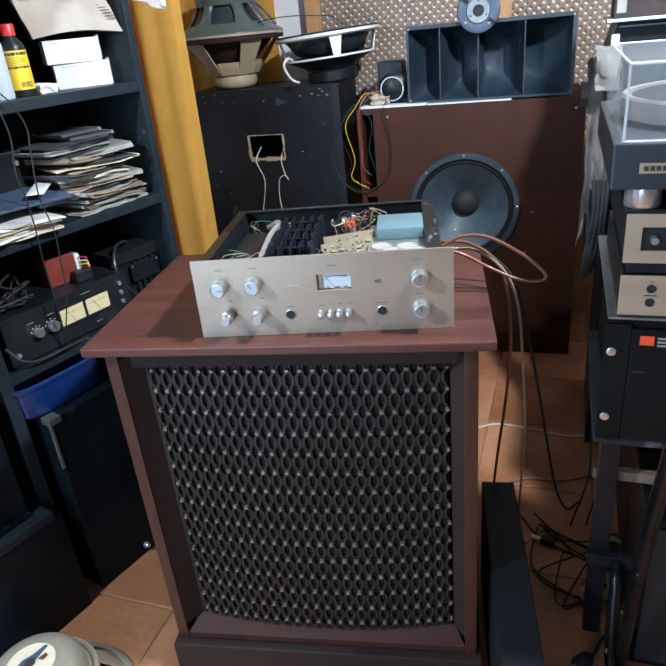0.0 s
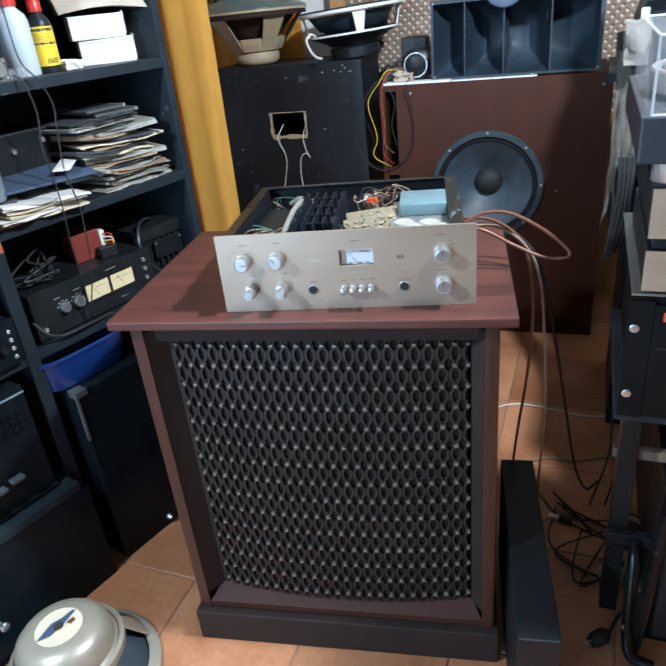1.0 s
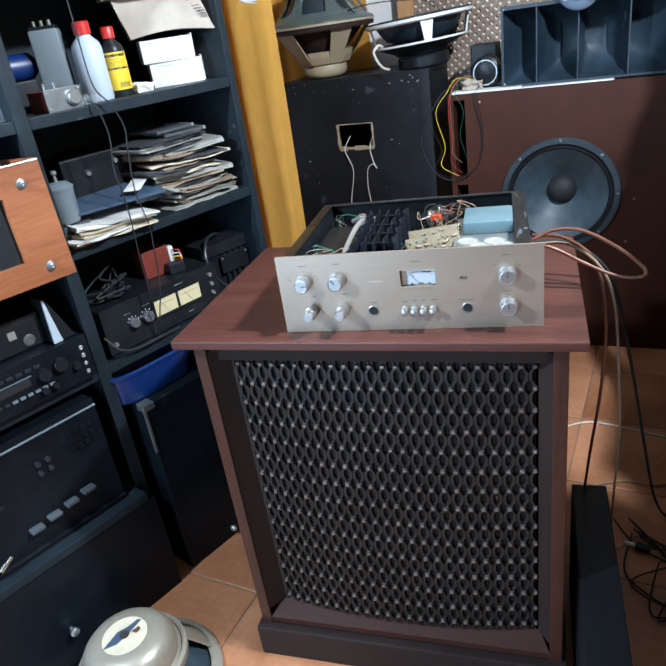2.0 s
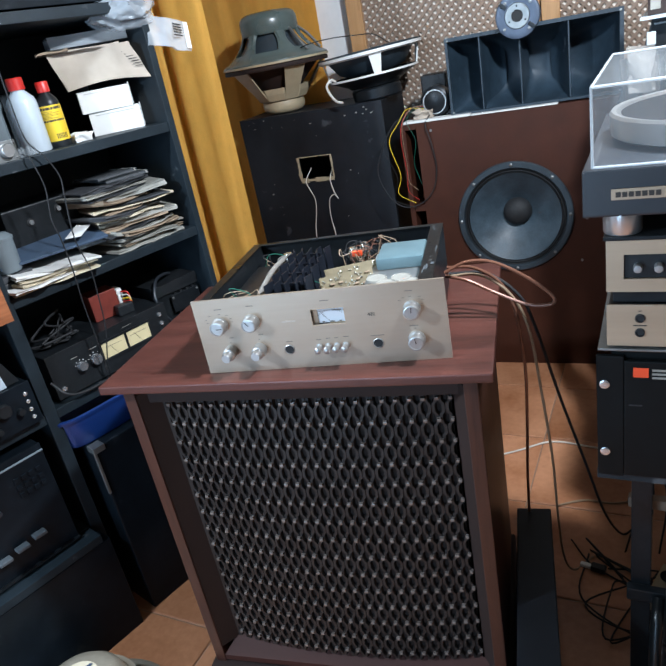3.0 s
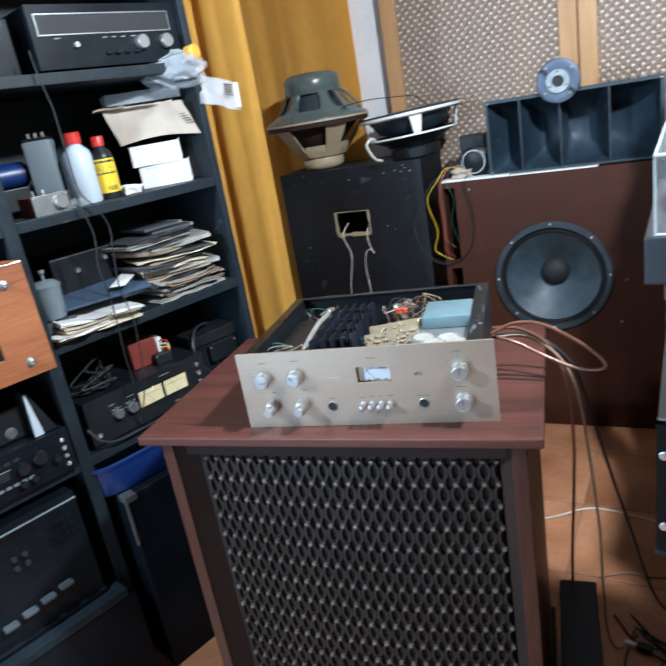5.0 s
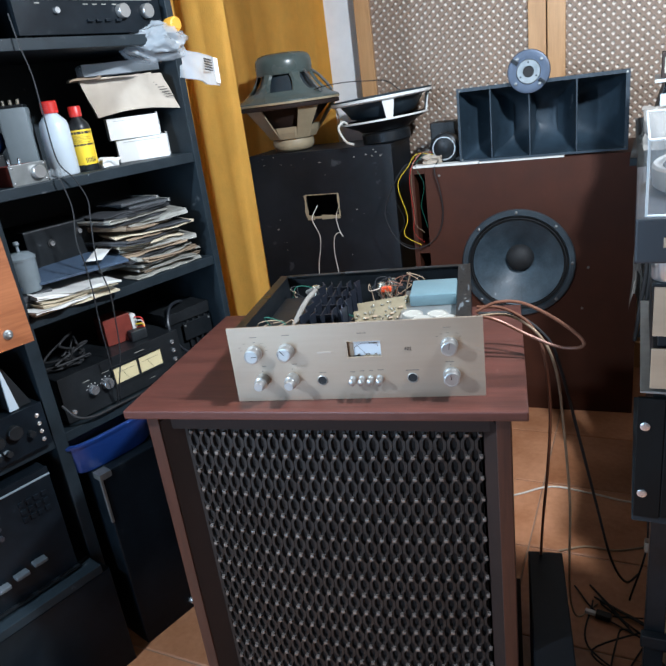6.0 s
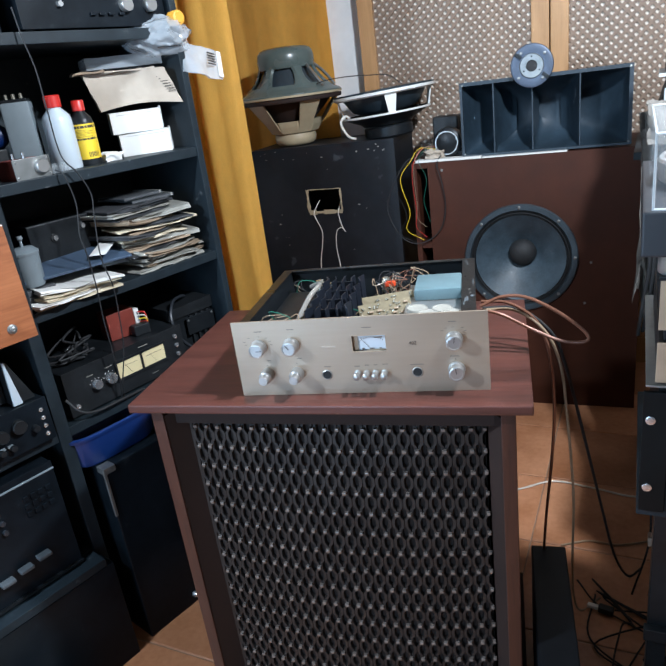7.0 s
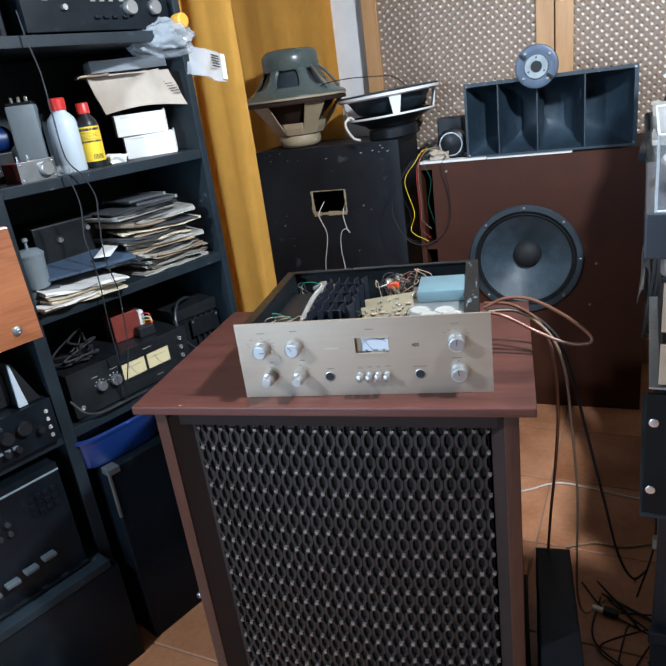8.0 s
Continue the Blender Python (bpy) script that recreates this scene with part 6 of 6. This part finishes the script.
# ---- equipment rack ----
def rack_stand():
    c = thing("rack_stand", R, "tubular black steel stand under the rack", "stand")
    for x in (0.055, 0.43):
        part("post", box(x - 0.018, x + 0.018, 0.26, 0.30, 0.0, 0.6965, 0.002), BLACK_METAL, c)
        part("slanted_leg", tube([(x + 0.06, 0.02, 0.69), (x + 0.055, 0.10, 0.40), (x + 0.05, 0.16, 0.014)], 0.014, 6, 12), CHIPPED, c, "worn chromed tube", smooth=True)
    part("bent_leg", tube([(0.088, 0.235, 0.24), (0.086, 0.20, 0.22), (0.084, 0.17, 0.16), (0.086, 0.15, 0.07), (0.096, 0.13, 0.022), (0.14, 0.12, 0.0125)], 0.012, 6, 12), CHIPPED, c, "worn chromed tube", smooth=True)
    part("top_board", box(0.0, 0.49, 0.005, 0.38, 0.697, 0.710, 0.002), BLACK_LAM, c)
    part("cross_bar", box(0.03, 0.45, 0.30, 0.32, 0.405, 0.428, 0.003), LATTICE, c, "tan wooden cross bar")
    part("cross_bar", box(0.03, 0.45, 0.24, 0.259, 0.22, 0.25, 0.003), BLACK_METAL, c)


rack_stand()
# Added box that keeps the space under the rack dark
c = thing("dark_floor_box", R, "black box added to darken the space under the rack", "speaker")
part("body", box(0.125, 0.475, 0.20, 0.42, 0.0, 0.40, 0.004), DEEP, c)
part("grille", box(0.14, 0.46, 0.192, 0.1995, 0.02, 0.38, 0.003), RUBBER, c)
c = thing("power_amplifier", R, "black rack power amplifier with an orange badge", "amplifier")
part("body", box(0.020, 0.47, 0.006, 0.36, 0.7105, 0.908, 0.002), RACK_BLACK, c)
part("front_panel", box(0.036, 0.455, -0.004, 0.0055, 0.714, 0.896, 0.002), RACK_BLACK, c)
part("rack_ear", box(0.002, 0.0355, -0.003, 0.004, 0.711, 0.902, 0.001), RACK_BLACK, c)
part("rack_ear", box(0.4555, 0.489, -0.003, 0.004, 0.711, 0.902, 0.001), RACK_BLACK, c)
for x in (0.012, 0.479):
    for z in (0.752, 0.860):
        s = part("rack_screw", lathe([(0.0065, 0), (0.0065, 0.002), (0.003, 0.003), (0, 0.002)], 16), CHROME, c, "", facing(x, -0.003, z), True)
part("badge", box(0.047, 0.065, -0.0048, -0.0041, 0.873, 0.887, 0), ORANGE, c, "plain orange badge")
for k, w in enumerate((0.018, 0.036, 0.030)):
    part("print", box(0.069, 0.069 + w, -0.0046, -0.0041, 0.8825 - 0.0055 * k, 0.8855 - 0.0055 * k, 0), PAPER_GREY, c)
part("handle_slot", box(0.042, 0.058, -0.0046, -0.0041, 0.829, 0.831, 0), DARK_GREY, c)
solo("rack_shelf", box(0.004, 0.49, 0.0, 0.37, 0.9085, 0.9115, 0.0005), STEEL, R, "thin pale-edged shelf board on the amplifier", "shelf")
c = thing("preamplifier", R, "champagne-fronted preamplifier with two jacks and a knob", "amplifier")
part("front_panel", box(0.015, 0.455, 0.004, 0.008, 0.914, 0.972, 0.001), CHAMP, c, "champagne front panel")
part("body", box(0.017, 0.453, 0.0085, 0.33, 0.912, 0.970, 0.001), BLACK_METAL, c)
for z in (0.954, 0.934):
    part("jack_socket", lathe([(0.006, 0), (0.006, 0.0015), (0.0045, 0.002), (0.004, 0.0005), (0, 0.0005)], 20), RUBBER, c, "", facing(0.054, 0.004, z), True)
part("print", box(0.046, 0.062, 0.0034, 0.0039, 0.9432, 0.9445, 0), INK, c)
part("print", box(0.052, 0.056, 0.0034, 0.0039, 0.9635, 0.9645, 0), INK, c)
part("knob", lathe([(0.016, 0), (0.016, 0.014), (0.0145, 0.016), (0, 0.016)], 32), ALU, c, "turned aluminium knob", facing(0.108, 0.004, 0.945), True)
for k in range(5):
    part("knob", lathe([(0.008, 0), (0.008, 0.010), (0, 0.011)], 20), ALU, c, "", facing(0.17 + 0.05 * k, 0.004, 0.943), True)
solo("spacer_plate", box(0.022, 0.45, 0.012, 0.33, 0.9725, 0.9885, 0.001), BLACK_METAL, R, "black spacer plate between the units", "plate")
c = thing("tuner", R, "champagne-fronted tuner with a dark window", "tuner")
part("front_panel", frame_of_holes(0.015, 0.455, 0.990, 1.057, [(0.035, 0.30, 1.007, 1.039)], 0.004, 0.008), CHAMP, c, "champagne front panel")
part("body", box(0.017, 0.453, 0.012, 0.33, 0.9888, 1.055, 0.001), BLACK_METAL, c)
part("window", box(0.0355, 0.2995, 0.0082, 0.0118, 1.0075, 1.0385, 0), BLACK_PLASTIC, c)
for k in range(4):
    part("knob", lathe([(0.0052, 0), (0.0052, 0.010), (0.0045, 0.0115), (0, 0.0118)], 20), ALU, c, "small aluminium knob", facing(0.051 + 0.023 * k, 0.0085, 1.022), True)
part("cover", box(0.012, 0.458, 0.002, 0.335, 1.0575, 1.0625, 0.001), BLACK_METAL, c, "black cover plate")


def turntable():
    c = thing("turntable", R, "dark grey turntable under a clear acrylic lid", "turntable")
    part("plinth", box(-0.010, 0.475, -0.006, 0.40, 1.090, 1.147, 0.003), DARK_GREY, c, "dark grey lacquered plinth")
    for x in (0.033, 0.435):
        for y in (0.025, 0.36):
            part("foot", lathe([(0, 1.0628), (0.021, 1.0628), (0.0225, 1.065), (0.0225, 1.0895), (0, 1.0895)], 36), CHROME, c, "chromed round foot", Matrix.Translation((x, y, 0)), True)
    n = part("name_plate", box(0.022, 0.081, -0.0085, -0.0065, 1.111, 1.124, 0.0006), CHAMP, c, "silver name plate")
    for k in range(7):
        part("print", box(0.027 + 0.0070 * k, 0.0325 + 0.0070 * k, -0.0092, -0.0086, 1.1145, 1.1205, 0), INK, n)
    part("platter", lathe([(0, 1.150), (0.157, 1.150), (0.162, 1.153), (0.164, 1.179), (0.161, 1.183), (0.155, 1.182), (0.152, 1.176), (0, 1.176)], 72), ALU, c, "polished aluminium platter", Matrix.Translation((0.172, 0.195, 0)), True)
    part("mat", lathe([(0, 1.1765), (0.147, 1.1765), (0.149, 1.179), (0, 1.180)], 64), RUBBER, c, "black rubber mat", Matrix.Translation((0.172, 0.195, 0)), True)
    part("tonearm_base", lathe([(0, 1.147), (0.035, 1.147), (0.035, 1.165), (0.02, 1.17), (0.02, 1.20), (0, 1.20)], 32), ALU, c, "", Matrix.Translation((0.40, 0.31, 0)), True)
    part("tonearm", tube([(0.40, 0.36, 1.20), (0.40, 0.31, 1.202), (0.40, 0.20, 1.202), (0.385, 0.12, 1.198), (0.36, 0.06, 1.192)], 0.005), CHROME, c, smooth=True)
    lid = part("lid", box(0.0, 0.465, 0.0, 0.003, 1.1475, 1.236, 0.0006), LID, c, "clear acrylic lid")
    part("lid_side", box(0.0, 0.003, 0.0032, 0.39, 1.1475, 1.236, 0.0006), LID, lid)
    part("lid_side", box(0.462, 0.465, 0.0032, 0.39, 1.1475, 1.236, 0.0006), LID, lid)
    part("lid_top", box(0.0, 0.465, 0.0, 0.39, 1.2362, 1.2392, 0.0006), LID, lid)
    part("lid_back", box(0.003, 0.462, 0.387, 0.39, 1.1475, 1.236, 0.0006), LID, lid)
    for a, b in (((0.0015, 0.0015, 1.1475), (0.0015, 0.0015, 1.239)), ((0.0015, 0.0015, 1.2385), (0.4635, 0.0015, 1.2385)), ((0.0015, 0.0015, 1.2385), (0.0015, 0.389, 1.2385)), ((0.0015, 0.389, 1.2385), (0.4635, 0.389, 1.2385)), ((0.0015, 0.0015, 1.1485), (0.4635, 0.0015, 1.1485))):
        part("lid_edge", tube([a, b], 0.0017, 0, 8), LID_EDGE, lid, "bright polished edge")


turntable()

# behind the rack: shelf with a dark turntable, boxes, a draped cloth
S = K @ pose(0.365, -0.62, 0, 0, 0, -4)
c = thing("side_cabinet", S, "dark wooden side cabinet behind the rack", "cabinet")
part("body", box(0.055, 0.60, 0.002, 0.40, 0.0, 1.054, 0.003), BLACK_PAINT, c)
# Added out of view behind the rack, to keep lamp light off the floor
part("hidden_light_block", box(0.14, 0.60, -0.535, 0.0, 0.0, 1.054, 0.003), BLACK_PAINT, c)
part("hidden_light_board", box(0.13, 0.605, -0.545, -0.0005, 1.0545, 1.075, 0.002), BLACK_LAM, c)
part("top", box(-0.03, 0.605, 0.0, 0.41, 1.0545, 1.075, 0.002), BLACK_LAM, c)
c = thing("dark_console", S, "dark audio console with a white label", "audio unit")
part("body", prism([(0.0, 1.0755), (0.50, 1.0755), (0.50, 1.25), (0.045, 1.25), (0.02, 1.16)], -0.38, -0.06, 0.003), BLACK_METAL, c, m=Matrix.Rotation(radians(90), 4, "X"))
part("white_tag", box(0.034, 0.054, 0.050, 0.0595, 1.192, 1.222, 0.002), MILKY, c, "white plastic tag")
part("trim", box(0.05, 0.30, 0.05, 0.0595, 1.236, 1.240, 0.001), STEEL, c)
solo("white_board", box(0.02, 0.52, 0.02, 0.36, 1.2505, 1.2575, 0.001), MILKY, S, "thin white board on the console", "board")
c = thing("brown_carton", S @ pose(0.035, 0.05, 1.2580, 0, 0, 0), "brown carton with a pale paper label", "box")
part("body", box(0, 0.30, 0, 0.22, 0, 0.062, 0.002), WALNUT_DARK, c)
part("paper_label", box(0.006, 0.028, -0.0012, -0.0002, 0.012, 0.05, 0), PAPER_GREY, c)
c = thing("panel_meter", S @ pose(0.060, 0.07, 1.3205, 0, 0, 0), "pale green meter box with a white frame", "meter")
part("body", box(0, 0.14, 0.004, 0.12, 0, 0.14, 0.003), GREY_PAINT, c)
part("frame", frame_of_holes(-0.002, 0.142, 0, 0.142, [(0.010, 0.132, 0.008, 0.132)], 0, 0.0038), WHITE_PLASTIC, c)
part("dial", box(0.03, 0.11, 0.0015, 0.0038, 0.05, 0.11, 0), METER, c)
# cloth hung over the table edge
bm = bmesh.new()
rows = []
for k in range(23):
    w = k / 22
    row = []
    for i in range(25):
        u = i / 24
        fold = 0.008 * math.sin(u * 11 + w * 3.0) + 0.014 * noise.noise(Vector((u * 5, w * 9, 2)))
        z = 1.175 - 0.50 * w * (1 - 0.10 * math.sin(u * 8))
        row.append(bm.verts.new((-0.02 + 0.085 * u * (1.0 - 0.30 * w) + 0.012 * math.sin(w * 3) + 0.004 * noise.noise(Vector((u * 9, w * 9, 0))), -0.045 + 0.02 * (1 - w) + fold, z)))
    rows.append(row)
for a, b in zip(rows, rows[1:]):
    for i in range(24):
        bm.faces.new((a[i], a[i + 1], b[i + 1], b[i]))
bmesh.ops.solidify(bm, geom=bm.faces[:], thickness=0.003)
solo("dust_cloth", bm, GREY_CLOTH, S, "dusty grey cloth draped beside the rack", "cloth", smooth=True)
for k in range(4):
    solo("bundled_lead", tube([(0.015 + 0.012 * k, -0.075, 0.88), (0.02 + 0.010 * k, -0.085, 0.80), (0.01 + 0.013 * k, -0.08, 0.70), (0.0 + 0.012 * k, -0.085, 0.60 + 0.012 * k)], 0.005), RUBBER, S, "black lead hanging beside the grey cloth", "cable", "bundled leads", smooth=True)
solo("paper_bag", crumple(0.0, 0.052, -0.075, -0.040, 1.10, 1.20, 0.012, 6, 2.5, 30), GREY_CLOTH, S, "crumpled grey paper bag against the cabinet", "bag", smooth=True)


# ---- on the floor ----
solo("black_board", box(0.346, 0.420, -0.16, 0.335, 0.0, 0.300, 0.003), BLACK_PAINT, Matrix(), "upright black wooden block beside the cabinet", "board")

c = thing("grey_woofer", pose(-0.600, -0.118, 0.0, 0, 0, 20), "beige metal woofer lying face down on the floor", "woofer")
basket(c, 0.185, 0.115, 0.0, 0.085, BEIGE_METAL, 4, 0.036, CONE, 0.6)
part("magnet", lathe([(0.118, 0.078), (0.122, 0.085), (0.122, 0.104), (0.112, 0.106), (0.110, 0.100), (0.102, 0.104), (0.102, 0.128), (0.097, 0.146), (0.084, 0.161), (0.062, 0.169), (0, 0.171)], 56), BEIGE_METAL, c, "hammered beige magnet cover", smooth=True)
lab = part("round_label", lathe([(0, 0.1718), (0.050, 0.1708), (0.050, 0.1702)], 40), PAPER, c, "round cream maker's label")
part("blue_patch", prism([(-0.040, -0.030), (-0.012, -0.022), (0.010, 0.004), (0.030, 0.036), (0.022, 0.038), (0.002, 0.020), (-0.018, 0.010)], 0.1722, 0.1728, 0), PAPER_BLUE, lab)
part("pink_patch", prism([(0.014, 0.006), (0.028, 0.018), (0.034, 0.010), (0.026, 0.000)], 0.1722, 0.1727, 0), COPPER, lab)
part("centre_dot", lathe([(0, 0.1735), (0.011, 0.1735), (0.011, 0.1728)], 20), INK, lab)

cable("speaker_lead", [(0.262, 0.20, 0.935), (0.30, 0.21, 0.948), (0.345, 0.21, 0.944), (0.40, 0.20, 0.915), (0.44, 0.19, 0.882), (0.438, 0.185, 0.868), (0.40, 0.19, 0.868), (0.35, 0.20, 0.888), (0.30, 0.205, 0.915), (0.262, 0.21, 0.925)], 0.0030, COPPER, "clear copper speaker lead looping from the amplifier")
cable("speaker_lead", [(0.262, 0.24, 0.93), (0.31, 0.24, 0.925), (0.355, 0.22, 0.90), (0.378, 0.20, 0.85), (0.388, 0.20, 0.74), (0.384, 0.22, 0.60), (0.376, 0.28, 0.42), (0.372, 0.36, 0.20), (0.374, 0.40, 0.03), (0.42, 0.46, 0.005)], 0.0030, COPPER, "clear copper speaker lead hanging to the floor")
cable("speaker_lead", [(0.262, 0.22, 0.92), (0.32, 0.22, 0.918), (0.37, 0.205, 0.885), (0.398, 0.20, 0.82), (0.412, 0.21, 0.70), (0.428, 0.25, 0.50), (0.434, 0.32, 0.30), (0.445, 0.40, 0.10), (0.47, 0.45, 0.006), (0.52, 0.50, 0.005)], 0.0026, TAN_WIRE, "tan speaker lead hanging to the floor")
cable("mains_lead", [(0.262, 0.26, 0.91), (0.33, 0.26, 0.905), (0.385, 0.24, 0.865), (0.41, 0.24, 0.80), (0.45, 0.28, 0.62), (0.50, 0.40, 0.38), (0.55, 0.50, 0.15), (0.60, 0.58, 0.012), (0.64, 0.62, 0.006)], 0.0030, RUBBER, "black mains lead hanging to the floor")
cable("floor_lead", [(0.26, 0.94, 0.004), (0.34, 0.975, 0.004), (0.44, 1.02, 0.004), (0.56, 0.99, 0.004), (0.68, 0.95, 0.004), (0.80, 0.98, 0.004)], 0.0032, WHITE_WIRE, "cream lead lying across the tiles")
cable("floor_lead", [(0.44, 0.70, 0.004), (0.52, 0.725, 0.004), (0.60, 0.715, 0.004), (0.72, 0.75, 0.004)], 0.0030, TAN_WIRE, "tan lead lying on the tiles")
rnd = random.Random(21)
for k in range(4):
    x, y = 0.47 + 0.04 * k, 0.56 - 0.05 * k
    pts = [(x, y, 0.005)] + [(0.48 + rnd.uniform(0, 0.22), 0.22 + rnd.uniform(0, 0.36), 0.005 + 0.004 * k) for _ in range(5)] + [(0.72, 0.30 + 0.03 * k, 0.01)]
    cable("floor_lead", pts, 0.0022, RUBBER, "tangled lead on the floor by the stand")
for k in range(3):
    cable("hanging_lead", [(0.62 + 0.025 * k, 0.40, 0.72), (0.61 + 0.02 * k, 0.44, 0.45), (0.63 + 0.03 * k, 0.5, 0.2), (0.60 + 0.04 * k, 0.52, 0.006)], 0.0026, RUBBER, "black lead hanging behind the rack")
c = thing("socket_strip", pose(0.650, 0.345, 0.0, 0, 0, 62), "cream mains socket strip on the floor", "socket")
part("body", box(-0.11, 0.11, -0.028, 0.028, 0.0, 0.038, 0.006), CREAM, c, smooth=True)
for x in (-0.07, 0.0, 0.07):
    part("outlet", lathe([(0.020, 0.038), (0.021, 0.040), (0.017, 0.0385), (0, 0.0384)], 24), RUBBER, c, "", Matrix.Translation((x, 0, 0)), True)
c = thing("mains_plug", pose(0.545, 0.085, 0.012, 0, 90, 35), "black mains plug lying on the tiles", "plug")
part("body", lathe([(0, -0.02), (0.012, -0.02), (0.017, -0.008), (0.017, 0.016), (0.008, 0.03), (0, 0.03)], 20), RUBBER, c, smooth=True)
part("pin", rod(0.002, -0.038, -0.02, 0.0005, 8), CHROME, c, m=Matrix.Translation((0.006, 0, 0)))
part("pin", rod(0.002, -0.038, -0.02, 0.0005, 8), CHROME, c, m=Matrix.Translation((-0.006, 0, 0)))
cable("floor_lead", [(0.57, 0.10, 0.012), (0.60, 0.15, 0.006), (0.64, 0.19, 0.006), (0.68, 0.23, 0.01)], 0.0035, RUBBER, "black lead of the mains plug")
c = thing("inline_connector", pose(0.528, 0.45, 0.006, 0, 0, -20), "black and white in-line connector on the tiles", "connector")
part("body", box(-0.018, 0.018, -0.010, 0.010, 0.0, 0.016, 0.003), BLACK_PLASTIC, c)
part("sleeve", box(-0.045, -0.0185, -0.006, 0.006, 0.002, 0.012, 0.003), WHITE_PLASTIC, c, "white sleeve")

# ---- lamps out of view ----
c = thing("ceiling_lamp", pose(0.92, -0.03, -0.12), "round white ceiling lamp on a short cord", "lamp")
part("shade", lathe([(0.07, 2.285), (0.11, 2.30), (0.06, 2.36), (0.02, 2.38), (0, 2.38)], 32), WHITE_PLASTIC, c, smooth=True)
part("cord", rod(0.004, 2.38, 2.619, 0.001, 8), RUBBER, c)

# ---- floor tiles ----
TS, G = 0.337, 0.004
me = bpy.data.meshes.new("tile")
bm = bmesh.new()
h = TS / 2 - G / 2
lo = [bm.verts.new((x, y, -0.006)) for x, y in ((-h, -h), (h, -h), (h, h), (-h, h))]
e = 0.003
mid = [bm.verts.new((x, y, -0.0018)) for x, y in ((-h, -h), (h, -h), (h, h), (-h, h))]
hi = [bm.verts.new((x, y, 0)) for x, y in ((-h + e, -h + e), (h - e, -h + e), (h - e, h - e), (-h + e, h - e))]
for a, b in ((lo, mid), (mid, hi)):
    for k in range(4):
        bm.faces.new((a[k], a[(k + 1) % 4], b[(k + 1) % 4], b[k]))
bm.faces.new(hi)
bm.to_mesh(me)
bm.free()
me.materials.append(TILE)
for i in range(-5, 6):
    for j in range(-7, 7):
        ob = new("tile", me)
        ob.parent = floor_ob
        ob.matrix_local = Matrix.Translation((0.05 + i * TS, 0.097 + (j + 0.5) * TS, 0))
